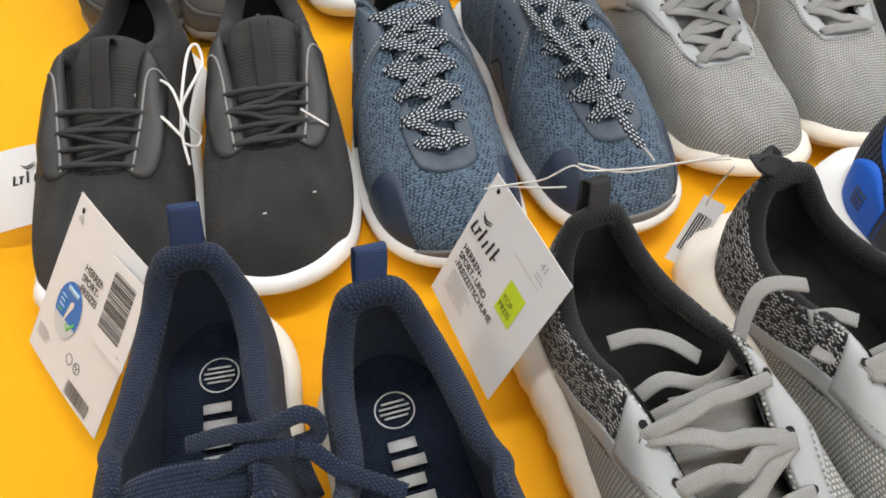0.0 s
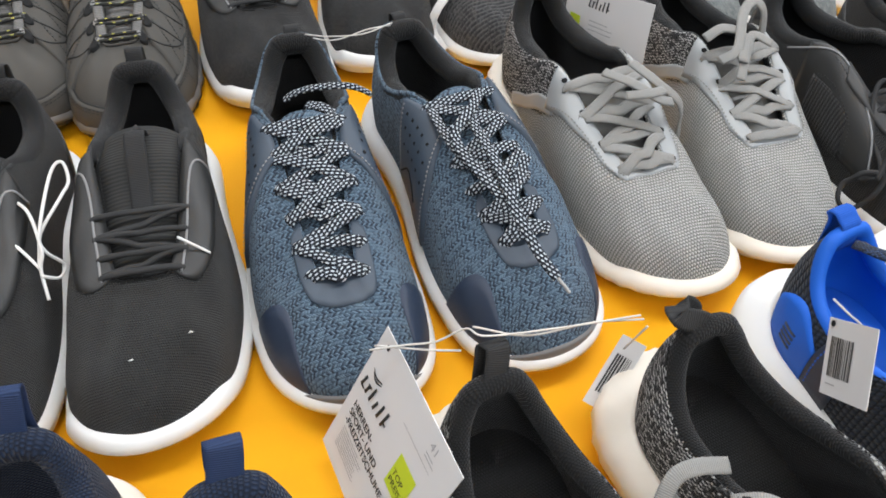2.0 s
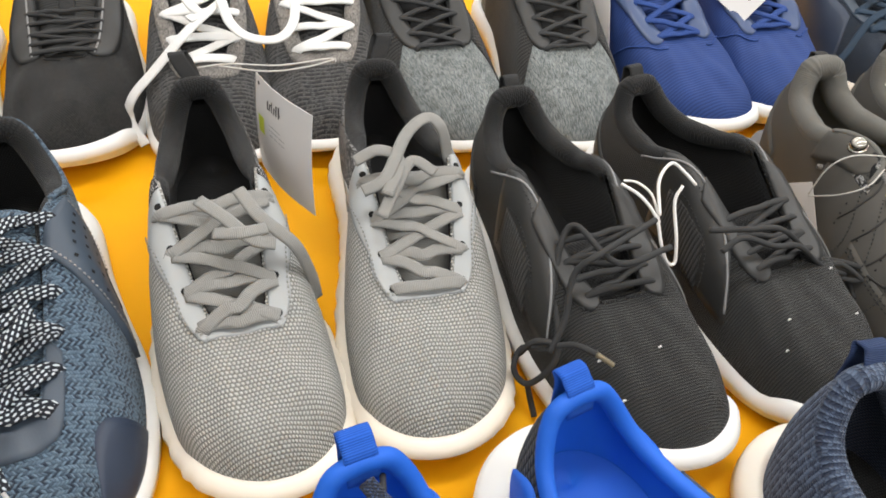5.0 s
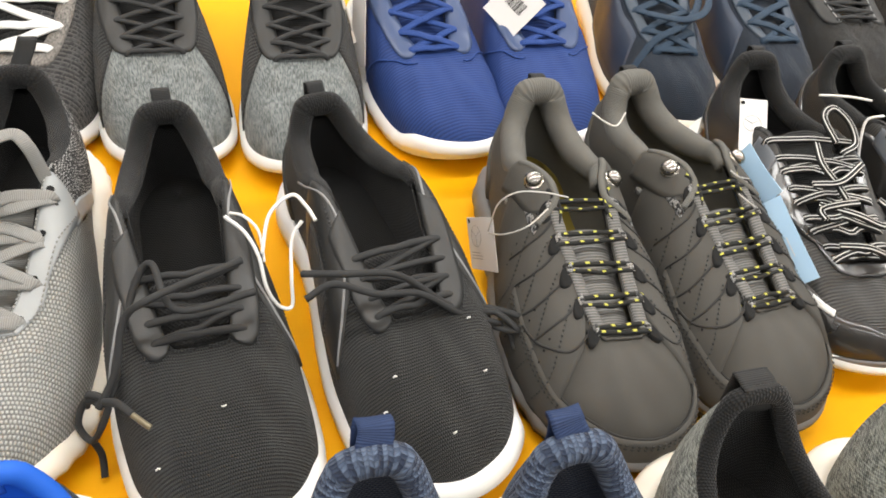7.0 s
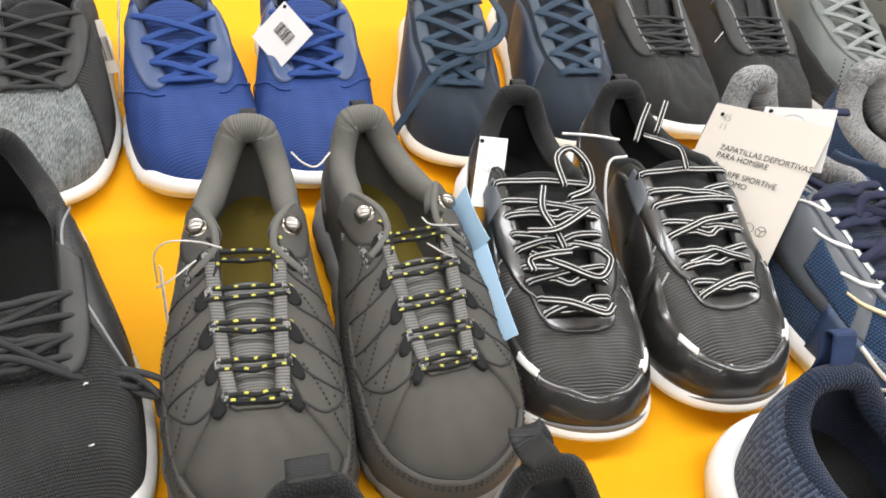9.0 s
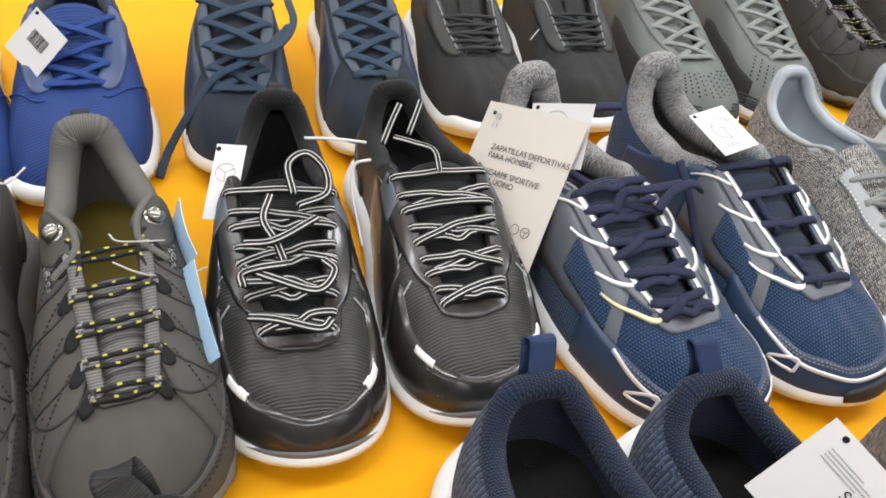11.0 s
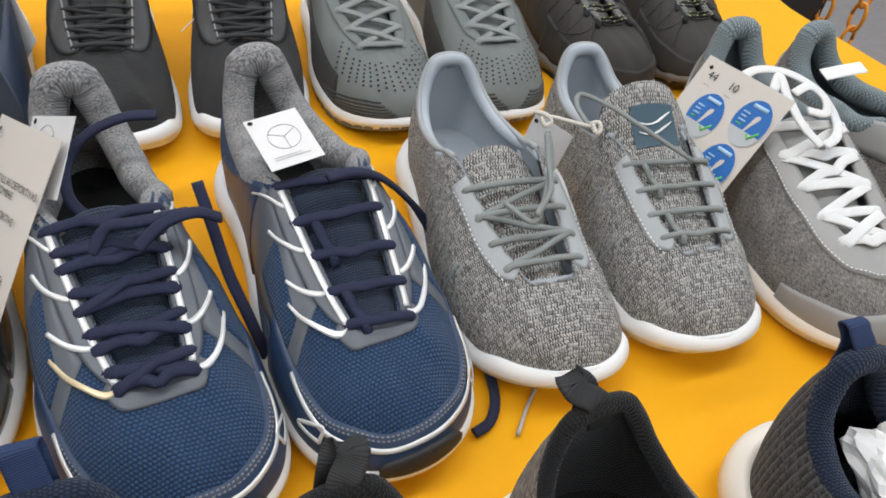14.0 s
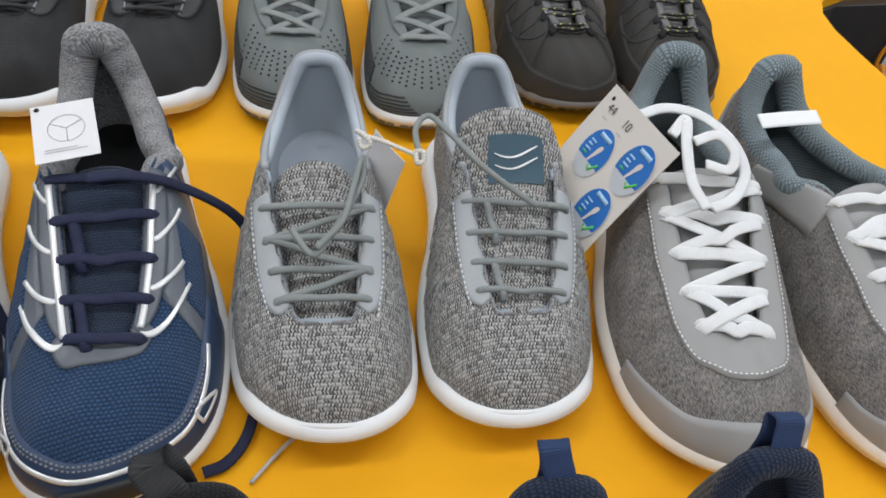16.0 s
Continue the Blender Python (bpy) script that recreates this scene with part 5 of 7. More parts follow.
HIKER = dict(kind="hiking_shoe", label="charcoal hiking shoe with yellow-flecked laces and steel hooks", group="charcoal hiking shoes", upper=CHAR_NUBUCK, tongue=WEB_TONGUE, lace=YELLOW_LACE, lw=0.0033, lt=0.0030, lflat=1.0, rows=5, pattern="pairs", lq0=0.215, lq1=0.46, ls=0.89, trim=trim_hiker, sole=GREY_RUBBER, tread=BLACK_RUBBER, lining=GREY_LINING, insole=OLIVE_INSOLE, fat=1.25, heel=1.13, high=1.01, reach=-0.1, sunk=0.008, L=0.291, W=0.109, ribs=30, boxy=0.12, tab=(BLACK_WEB, 0.012, 0.005, 0, 0.2), throat=0.225, peak=0.61, gap=0.62)
GLOSS_RUNNER = dict(kind="running_shoe", label="glossy black running shoe with striped laces and white sole", group="glossy black running shoes", upper=RIPSTOP, tongue=BLACK_FOAM, lace=STRIPE_LACE, lw=0.0068, lt=0.0028, lflat=0.8, rows=5, pattern="shallow", lq0=0.19, lq1=0.5, high=0.96, trim=trim_gloss, tab=(BLACK_WEB, 0.012, 0.006, 0, 0.1), L=0.291, W=0.114, flare=0.004, boxy=0.1, heel=1.28, throat=0.235, peak=0.6)
NAVY_RUNNER = dict(kind="running_shoe", label="navy mesh running shoe with silver trim and grey fleece collar", group="navy running shoes with silver trim", upper=NAVY_MESH, tongue=NAVY_PAD, lace=NAVY_LACE, lw=0.0075, lt=0.0036, lflat=0.9, rows=5, pattern="shallow", ls=0.96, right_only=dict(pattern="rows"), lq0=0.2, lq1=0.5, trim=trim_navy_runner, collar=GREY_FLEECE, lining=GREY_FLEECE, insole=BLACK_FOAM, fat=1.5, gap=0.82, heel=2.63, high=0.99, L=0.333, W=0.125, flare=0.003, throat=0.225, peak=0.57)
GREY_KNIT = dict(kind="sneaker", label="grey melange knit trainer with pale stays and white sole", group="grey knit trainers", upper=KNIT_GREY, lace=SAGE_LACE, lw=0.0050, lt=0.0042, lflat=1.0, rows=4, lq0=0.25, lq1=0.44, pattern="bars", trim=trim_knit_grey, lining=PALE_LINING, insole=PALE_LINING, high=0.95, fat=0.6, heel=1.81, right_only=dict(pattern="rows", rise=0.034, reach=0.13, t_wide=1.1, t_label=TEAL_LABEL), left_only=dict(reach=0.06, rise=0.006, sunk=0.010, t_wide=0.8), binding=GREY_FLEECE, L=0.293, W=0.120, bumper=0.005, throat=0.19, peak=0.55)
GREY_SUEDE = dict(kind="sneaker", label="grey suede-cloth sneaker with flat white laces, aqua lining", group="grey sneakers with white laces", upper=SUEDE_GREY, tongue=GREY_SKIN, lace=WHITE_LACE, lw=0.009, lt=0.0024, lflat=0.5, rows=5, pattern="tousled", ls=0.95, lq0=0.19, lq1=0.5, trim=trim_grey_suede, lining=AQUA_LINING, fat=1.3, heel=2.58, sole=CREAM_RUBBER, L=0.344, W=0.130, throat=0.225, peak=0.57, gap=0.9)
BLACK_HIKER = dict(HIKER, label="black hiking shoe with yellow-flecked laces and grey sole", group="black hiking shoes", upper=BLACK_NUBUCK, lining=BLACK_FOAM, insole=BLACK_FOAM, trim=lambda last, root, side: trim_hiker(last, root, side, BLACK_NUBUCK))
WORN_HIKER = dict(HIKER, label="faded black hiking shoe with yellow-flecked laces", group="faded black hiking shoes", lining=BLACK_FOAM, insole=BLACK_FOAM)
BLACK_PLAIN = dict(BLACK_RUNNER, label="plain black mesh trainer with black laces, white sole", group="plain black trainers", upper=BLACK_FELT, rows=5, L=0.296, W=0.115, heel=1.50, throat=0.3)
BLACK_CLEAN = dict(BLACK_RUNNER, label="black mesh trainer with grey piping, white sole", group="black trainers with tag strings", rows=5, L=0.296, W=0.110, heel=1.50, throat=0.29)
WHITE_LACED = dict(kind="sneaker", label="dark grey canvas sneaker with flat white laces untied", group="dark grey sneakers with white laces", upper=CHAR_KNIT, lace=WHITE_LACE, lw=0.0090, lt=0.0022, rows=4, pattern="bars", lq0=0.2, lq1=0.48, trim=trim_white_laced, L=0.300, W=0.116, heel=1.50)
TWO_TONE = dict(kind="sneaker", label="black sneaker with grey melange toe and white sole", group="two-tone grey sneakers", upper=GREY_TOE, tongue=BLACK_FOAM, lace=BLACK_LACE, lw=0.005, lt=0.0036, lflat=1.0, rows=5, lq0=0.2, lq1=0.48, trim=trim_two_tone, L=0.308, W=0.110, heel=1.50, throat=0.34)
ROYAL = dict(kind="sneaker", label="royal blue ribbed trainer with blue laces and white sole", group="royal blue trainers", upper=ROYAL_RIB, tongue=ROYAL_RIB, lace=ROYAL_LACE, lw=0.0065, lt=0.0026, rows=4, lq0=0.2, lq1=0.47, trim=trim_royal, lining=NAVY_PAD, ribs=50, L=0.306, W=0.116, heel=1.50, bumper=0.006, throat=0.36)
INK = dict(kind="sneaker", label="ink blue cloth sneaker with blue laces and cream sole", group="ink blue sneakers", upper=INK_CLOTH, lace=INK_LACE, lw=0.008, lt=0.0024, rows=5, lq0=0.18, lq1=0.5, trim=trim_ink, sole=CREAM_RUBBER, lining=NAVY_PAD, L=0.307, W=0.104, heel=1.50, throat=0.23)
SAGE = dict(kind="running_shoe", label="grey-green perforated running shoe with grey laces", group="grey-green running shoes", upper=SAGE_CLOTH, lace=SAGE_LACE, lw=0.0068, lt=0.003, rows=5, lq0=0.19, lq1=0.5, trim=trim_sage, tread=GREY_RUBBER, flare=0.002, L=0.305, W=0.114, heel=1.50, throat=0.25)
NAVY_SLIP = dict(kind="sneaker", label="navy ribbed sneaker with webbing heel loop, cream sole", group="navy sneakers with printed insole", print=True, upper=DEEP_NAVY, tongue=DEEP_NAVY, lace=DEEP_NAVY, lw=0.007, lt=0.003, rows=3, lq0=0.2, lq1=0.46, lining=DEEP_NAVY, insole=DEEP_NAVY, sole=CREAM_RUBBER, tab=(NAVY_WEB, 0.017, 0.024, -0.004, 0.25), right_only=dict(tab=(NAVY_WEB, 0.017, 0.019, 0.004, 0.3)), flare=0.003, heel=1.40, fat=0.95, L=0.299, W=0.120, peak=0.56)
GREY_BLACK = dict(GREY_RUNNER, label="grey trainer with black flecked heel, unlaced grey laces", group="grey trainers with flecked heels", tab=(BLACK_WEB, 0.013, 0.014, -0.006, 0.4), right_only=dict(tab=(BLACK_WEB, 0.013, 0.010, -0.018, 0.3)), reach=0.0, sunk=0.012, fat=0.75, heel=1.71, L=0.300, W=0.121, throat=0.33, peak=0.63, sole_k=1.5, flare=0.008)
BRIGHT = dict(kind="sneaker", label="bright blue and navy trainer with blue lining, white sole", group="bright blue trainers", upper=BLUE_BLACK, lace=BLUE_LACE, lw=0.008, lt=0.0024, rows=4, lq0=0.2, lq1=0.48, trim=trim_bright, lining=BRIGHT_BLUE, insole=BRIGHT_BLUE, tab=(BRIGHT_WEB, 0.016, 0.008, 0.0, 0.6), flare=0.007, sole_k=1.5, L=0.300, heel=1.82, fat=0.6, W=0.125)
NAVY_MELANGE = dict(stern=1.12, collar=NAVY_KNIT, kind="sneaker", label="navy melange sneaker with navy heel loop, cream sole", group="navy melange sneakers", upper=NAVY_KNIT, lining=DEEP_NAVY, lace=NAVY_LACE, rows=4, sole=CREAM_RUBBER, tab=(NAVY_WEB, 0.017, 0.010, -0.003, 0.4), heel=1.46, fat=0.95, L=0.300, W=0.116)
GREEN_MELANGE = dict(stern=1.08, kind="sneaker", label="green-grey melange sneaker with black heel loop", group="green-grey melange sneakers", upper=GREEN_GREY, lining=BLACK_FOAM, lace=BLACK_LACE, rows=4, sole=CREAM_RUBBER, tab=(BLACK_WEB, 0.016, 0.011, -0.010, 0.6), left_only=dict(tab=(BLACK_WEB, 0.020, 0.003, 0.0, 0.6)), heel=2.17, fat=0.65, L=0.300, W=0.116)
DARK_NAVY = dict(stern=1.25, kind="sneaker", label="dark navy knit sneaker with navy heel loop, white sole", group="dark navy sneakers", upper=NAVY_KNIT, lining=DEEP_NAVY, lace=NAVY_LACE, rows=4, tab=(NAVY_WEB, 0.016, 0.018, -0.004, 0.5), flare=0.003, heel=0.40, fat=0.95, L=0.301, W=0.121)
BROWN_FELTED = dict(kind="sneaker", label="brown-grey felt sneaker with black lining, cream sole", group="brown-grey felt sneakers", upper=BROWN_FELT, lining=BLACK_FOAM, lace=BLACK_LACE, rows=4, sole=CREAM_RUBBER, tab=(BLACK_WEB, 0.014, 0.008, -0.012, 0.9), W=0.122, stern=1.42, heel=2.80, fat=0.6, L=0.300)
NAVY_STUFFED = dict(stern=1.2, kind="sneaker", label="dark navy knit sneaker stuffed with white tissue paper", group="dark navy sneakers with tissue", upper=CHAR_KNIT, lining=DEEP_NAVY, lace=NAVY_LACE, rows=4, sole=CREAM_RUBBER, tab=(NAVY_WEB, 0.015, 0.014, 0.004, 0.5), heel=2.27, fat=0.95, L=0.300, W=0.116)


# ---- table and store ----
ORANGE = Mat("orange_table_top", 0.6, spec=0.12)
_o = ORANGE.obj()
_n1, _n2 = ORANGE.noise(_o, 3.0, 5), ORANGE.noise(_o, 700, 2)
ORANGE.color(ORANGE.mix(ORANGE.ramp(_n1, 0.3, 0.75), (0.84, 0.41, 0.0015), (0.78, 0.365, 0.0012)))
ORANGE.bump(_n2, 0.12, 0.0002)
FLOOR = plain("grey_floor", (0.26, 0.24, 0.235), 0.45, 60, 0.0005, 0.1)
WALL = plain("store_wall", (0.62, 0.62, 0.60), 0.8, 40, 0.0005, 0.08)
CEIL = plain("store_ceiling", (0.72, 0.72, 0.70), 0.9, 60, 0.0005, 0.06)
CHAIN = plain("orange_plastic", (0.80, 0.30, 0.01), 0.4, 300, 0.0, 0.05)
TRIM = plain("dark_plastic", (0.03, 0.03, 0.032), 0.5, 200, 0.0002, 0.1)
FLOOR_Z = -0.78


def prism(name, outline, z0, z1, material, parent=None, bevel=0.0, label=""):
    bm = bmesh.new()
    vs = [bm.verts.new((x, y, z1)) for x, y in outline]
    face = bm.faces.new(vs)
    if face.normal.z < 0:
        face.normal_flip()
    bmesh.ops.recalc_face_normals(bm, faces=bm.faces[:])
    if face.normal.z < 0:
        face.normal_flip()
    ext = bmesh.ops.extrude_face_region(bm, geom=[face])
    for v in [g for g in ext["geom"] if isinstance(g, bmesh.types.BMVert)]:
        v.co.z = z0
    bmesh.ops.recalc_face_normals(bm, faces=bm.faces[:])
    if bevel:
        bmesh.ops.bevel(bm, geom=[e for e in bm.edges if abs(e.verts[0].co.z - z1) < 1e-6 and abs(e.verts[1].co.z - z1) < 1e-6], offset=bevel, segments=3, affect="EDGES")
    return part(name, bm, material, parent, label)


edge = [(2.352, -0.9), (2.345, 0.3), (2.334, 0.75), (2.327, 0.88), (2.326, 0.94), (2.334, 0.99), (2.352, 1.025), (2.385, 1.06), (2.44, 1.09), (2.60, 1.11), (2.60, 1.75), (-1.3, 1.75), (-1.3, -0.9)]
table = tagged(new("display_table"), "orange display table covered with rows of shoes", "table")
prism("table_top", edge, -0.03, 0.0, ORANGE.m, table, 0.004)
prism("table_skirt", [(x * 0.985 + 0.008, y * 0.97 + 0.01) for x, y in edge], FLOOR_Z, -0.03, TRIM, table)


def slab(name, x0, x1, y0, y1, z0, z1, material):
    bm = bmesh.new()
    bmesh.ops.create_cube(bm, size=1.0)
    for v in bm.verts:
        v.co = ((x0 + x1) / 2 + v.co.x * (x1 - x0), (y0 + y1) / 2 + v.co.y * (y1 - y0), (z0 + z1) / 2 + v.co.z * (z1 - z0))
    return tagged(part(name, bm, material, None), kind="structure")


slab("floor", -5, 6.5, -4, 6.5, FLOOR_Z - 0.1, FLOOR_Z, FLOOR)
slab("ceiling", -5, 6.5, -4, 6.5, CEILING, CEILING + 0.1, CEIL)
slab("wall_south", -5, 6.5, -4.1, -4, FLOOR_Z, CEILING, WALL)
slab("wall_north", -5, 6.5, 6.5, 6.6, FLOOR_Z, CEILING, WALL)
slab("wall_west", -5.1, -5, -4, 6.5, FLOOR_Z, CEILING, WALL)
slab("wall_east", 6.5, 6.6, -4, 6.5, FLOOR_Z, CEILING, WALL)

# ---- front row, heels towards the back ----
slip_left, slip_right = pair(NAVY_SLIP, (-0.008, 0.014, 2.6), (0.110, -0.033, -2.8), 1)
fleck_left, fleck_right = pair(GREY_BLACK, (0.276, -0.011, -9.8), (0.388, -0.008, -7.9), 2)
bright_left, bright_right = pair(BRIGHT, (0.526, 0.036, -11.7), (0.652, 0.056, -15.9), 3)
mel_left, mel_right = pair(NAVY_MELANGE, (0.742, 0.034, -1.9), (0.843, 0.026, -3.8), 4)
green_left, green_right = pair(GREEN_MELANGE, (0.933, 0.033, -2.0), (1.048, 0.025, -3.9), 5)
dark_left, dark_right = pair(DARK_NAVY, (1.226, 0.066, 0.3), (1.336, 0.047, -1.8), 6)
felt_left, felt_right = pair(BROWN_FELTED, (1.471, 0.000, -5.9), (1.599, 0.007, -6.0), 7)
stuffed_left, stuffed_right = pair(NAVY_STUFFED, (1.722, -0.002, 2.0), (1.831, 0.003, 2.0), 8)
# ---- middle row ----
black_left, black_right = pair(BLACK_RUNNER, (-0.085, 0.337, 10.8), (0.049, 0.334, 2.0), 9)
knit_left, knit_right = pair(KNIT_RUNNER, (0.165, 0.329, 2.3), (0.316, 0.334, -10.6), 10)
grey_left, grey_right = pair(GREY_RUNNER, (0.422, 0.361, -5.2), (0.535, 0.371, -1.1), 11)
casual_left, casual_right = pair(BLACK_CASUAL, (0.664, 0.332, -7.0), (0.804, 0.342, -14.1), 12)
hiker_left, hiker_right = pair(HIKER, (0.896, 0.341, 2.3), (1.025, 0.352, -7.5), 13)
gloss_left, gloss_right = pair(GLOSS_RUNNER, (1.103, 0.384, 5.2), (1.238, 0.390, -2.7), 14)
navy_left, navy_right = pair(NAVY_RUNNER, (1.382, 0.337, -7.3), (1.519, 0.348, -8.5), 15)
knit_grey_left, knit_grey_right = pair(GREY_KNIT, (1.627, 0.376, 1.8), (1.763, 0.376, 0.8), 16)
suede_left, suede_right = pair(GREY_SUEDE, (1.882, 0.331, 9.5), (2.058, 0.311, -7.5), 17)
# ---- back row ----
hike_back_left, hike_back_right = pair(WORN_HIKER, (-0.062, 0.670, -3.3), (0.040, 0.646, -2.2), 18)
plain_left, plain_right = pair(BLACK_PLAIN, (0.160, 0.654, -2.4), (0.285, 0.690, -3.4), 19)
white_left, white_right = pair(WHITE_LACED, (0.393, 0.671, 1.2), (0.503, 0.683, -1.0), 20)
two_tone_left, two_tone_right = pair(TWO_TONE, (0.616, 0.663, -4.5), (0.738, 0.648, -2.0), 21)
royal_left, royal_right = pair(ROYAL, (0.869, 0.655, -6.6), (0.975, 0.662, -3.0), 22)
ink_left, ink_right = pair(INK, (1.094, 0.683, 7.3), (1.241, 0.700, 0.2), 23)
plain2_left, plain2_right = pair(BLACK_CLEAN, (1.353, 0.715, 3.5), (1.486, 0.716, 1.1), 24)
sage_left, sage_right = pair(SAGE, (1.609, 0.705, 2.0), (1.744, 0.699, -1.2), 25)
hike_end_left, hike_end_right = pair(BLACK_HIKER, (1.889, 0.729, -0.6), (2.015, 0.729, 1.0), 26)


# ---- laces, strings and cards ----
WHITE_STRING = plain("white_elastic", (0.78, 0.77, 0.74), 0.5, 900, 0.0)
CLEAR_STRING = plain("clear_nylon", (0.62, 0.60, 0.56), 0.25, 900, 0.0)
PALE_TIP = plain("pale_plastic_tip", (0.42, 0.42, 0.41), 0.35, 900, 0.0)
BRASS_TIP = plain("brass_tip", (0.20, 0.17, 0.11), 0.3, 900, 0.0, metal=0.5)
TWINE = ribbed("cotton_twine", (0.74, 0.70, 0.62), (0.45, 0.42, 0.36), 500)
CARD = paper("white_card", (0.70, 0.69, 0.68))
KRAFT = paper("off_white_card", (0.68, 0.63, 0.56))
INK_PRINT = plain("black_print", (0.02, 0.02, 0.02), 0.6, 900, 0.0)
GREY_PRINT = plain("grey_print", (0.38, 0.38, 0.38), 0.6, 900, 0.0)
BLUE_PRINT = plain("blue_print", (0.03, 0.16, 0.50), 0.5, 900, 0.0)
LIME = plain("lime_sticker", (0.58, 0.70, 0.02), 0.5, 900, 0.0)
GREEN_PRINT = plain("green_print", (0.10, 0.50, 0.08), 0.5, 900, 0.0)
PALE_PRINT = plain("pale_grey_print", (0.55, 0.57, 0.58), 0.6, 900, 0.0)
SKY_CARD = paper("sky_blue_card", (0.42, 0.62, 0.82))


def lace_on(root, name, material, width, thick, keys):
    """A lace or string in the room's space that belongs to a shoe."""
    p = curve_points(keys, 10 * (len(keys) - 1) + 1)
    inv = np.array(root.matrix_world.inverted())
    p = p @ inv[:3, :3].T + inv[:3, 3]
    v, f, u = sweep(p, width, thick, up=(0, -0.35, 1), flat=0.6 if width > 2 * thick else 1.0)
    return mesh_object(name, v, f, material, root, u)


class Card:
    """A thin printed card: its top left corner, and the ways along its top and down its side."""

    def __init__(self, name, label, a, b, d, material=CARD, bend=0.0, hole=True, group=""):
        self.a, u, v = Vector(a), Vector(b) - Vector(a), Vector(d) - Vector(a)
        self.w, self.h, self.bend = u.length, v.length, bend
        self.root = tagged(new(name), label, "tag", group)
        u.normalize()
        v = (v - u * v.dot(u)).normalized()
        n = u.cross(v) * -1
        m = Matrix((u, -v, n)).transposed().to_4x4()
        m.translation = self.a
        self.root.matrix_world = m
        n1, t = 14, 0.0005
        xs, ys = np.linspace(0, self.w, n1), np.linspace(0, -self.h, n1)
        top = np.array([(x, y, self.lift(x, y)) for x in xs for y in ys])
        low = top - (0, 0, t)
        faces = [f[::-1] for f in grid_faces(n1, n1)] + [tuple(i + n1 * n1 for i in f) for f in grid_faces(n1, n1)]
        ids = [i * n1 for i in range(n1)] + [(n1 - 1) * n1 + j for j in range(1, n1)] + [i * n1 + n1 - 1 for i in range(n1 - 2, -1, -1)] + [j for j in range(n1 - 2, 0, -1)]
        k = n1 * n1
        for p, q in zip(ids, ids[1:] + ids[:1]):
            faces.append((p, q, q + k, p + k))
        mesh_object("card", np.vstack([top, low]), faces, material, self.root, None, "", False)
        if hole:
            # card isn't pierced; a black disc paints the dark of the hole
            self.disc(self.w * 0.1, self.h * 0.07, 0.0018, DARK_HOLE, "punched_hole")

    def lift(self, x, y):
        return self.bend * (math.sin(PI * x / self.w) + 0.5 * math.sin(PI * -y / self.h))

    def disc(self, x, y, r, material, name, ry=None, n=24):
        ry = ry or r
        c = self.lift(x, -y) + 0.0004
        v = [(x + r * math.cos(k * 2 * PI / n), -y + ry * math.sin(k * 2 * PI / n), c) for k in range(n)]
        return mesh_object(name, v, [tuple(range(n))], material, self.root, None, "", False)

    def ring(self, x, y, r, material=GREY_PRINT, w=0.0005, spokes=3):
        t = np.linspace(0, 2 * PI, 33)
        z = self.lift(x, -y) + 0.0003
        pieces = [sweep(np.stack([x + r * np.cos(t), -y + r * np.sin(t), 0 * t + z], -1), w, 0.0002, sides=4)]
        for k in range(spokes):
            g = -PI / 2 + k * 2 * PI / 3
            pieces.append(sweep(np.array([(x, -y, z), (x + r * math.cos(g), -y + r * math.sin(g), z)]), w, 0.0002, sides=4))
        v, f, _ = joined(pieces)
        return mesh_object("printed_ring", v, f, material, self.root)

    def bars(self, x, y, rows, step, length, thick=0.0007, material=GREY_PRINT, seed=1, name="printed_lines"):
        """Small print that cannot be read: plain bars."""
        rng = random.Random(seed)
        verts, faces = [], []
        for i in range(rows):
            w = length * rng.uniform(0.7, 1.0)
            k, yy = len(verts), -y - i * step
            z = self.lift(x, yy) + 0.0004
            verts += [(x, yy, z), (x, yy - thick, z), (x + w, yy - thick, self.lift(x + w, yy) + 0.0004), (x + w, yy, self.lift(x + w, yy) + 0.0004)]
            faces.append((k, k + 1, k + 2, k + 3))
        return mesh_object(name, verts, faces, material, self.root, None, "", False)

    def barcode(self, x, y, w, h, seed=1, down=False, lift=0.0004):
        rng = random.Random(seed)
        verts, faces, d = [], [], 0.0
        while d < w:
            t = rng.choice((0.0004, 0.0007, 0.0011))
            z = self.lift(x + d, -y) + lift
            k = len(verts)
            if down:
                verts += [(x, -y - d, z), (x, -y - d - t, z), (x + h, -y - d - t, z), (x + h, -y - d, z)]
            else:
                verts += [(x + d, -y, z), (x + d, -y - h, z), (x + d + t, -y - h, z), (x + d + t, -y, z)]
            faces.append((k, k + 1, k + 2, k + 3))
            d += t + rng.choice((0.0004, 0.0006, 0.0009))
        return mesh_object("barcode", verts, faces, INK_PRINT, self.root, None, "", False)

    def patch(self, x, y, w, h, material, name, lift=0.0003):
        v = []
        for i in range(6):
            for yy in (y, y + h):
                xx = x + w * i / 5
                v.append((xx, -yy, self.lift(xx, -yy) + lift))
        f = [(2 * i, 2 * i + 1, 2 * i + 3, 2 * i + 2) for i in range(5)]
        return mesh_object(name, v, f, material, self.root, None, "", False)

    def text(self, words, x, y, size, material=INK_PRINT, bold=0.0):
        c = bpy.data.curves.new("lettering", "FONT")
        c.body, c.size, c.offset = words, size, bold
        c.space_line = 1.0
        c.materials.append(material)
        ob = new("lettering", c)
        ob.parent = self.root
        ob.location = (x, -y - size * 0.75, self.lift(x + 0.01, -y) + self.bend * 0.3 + 0.0005)
        return ob

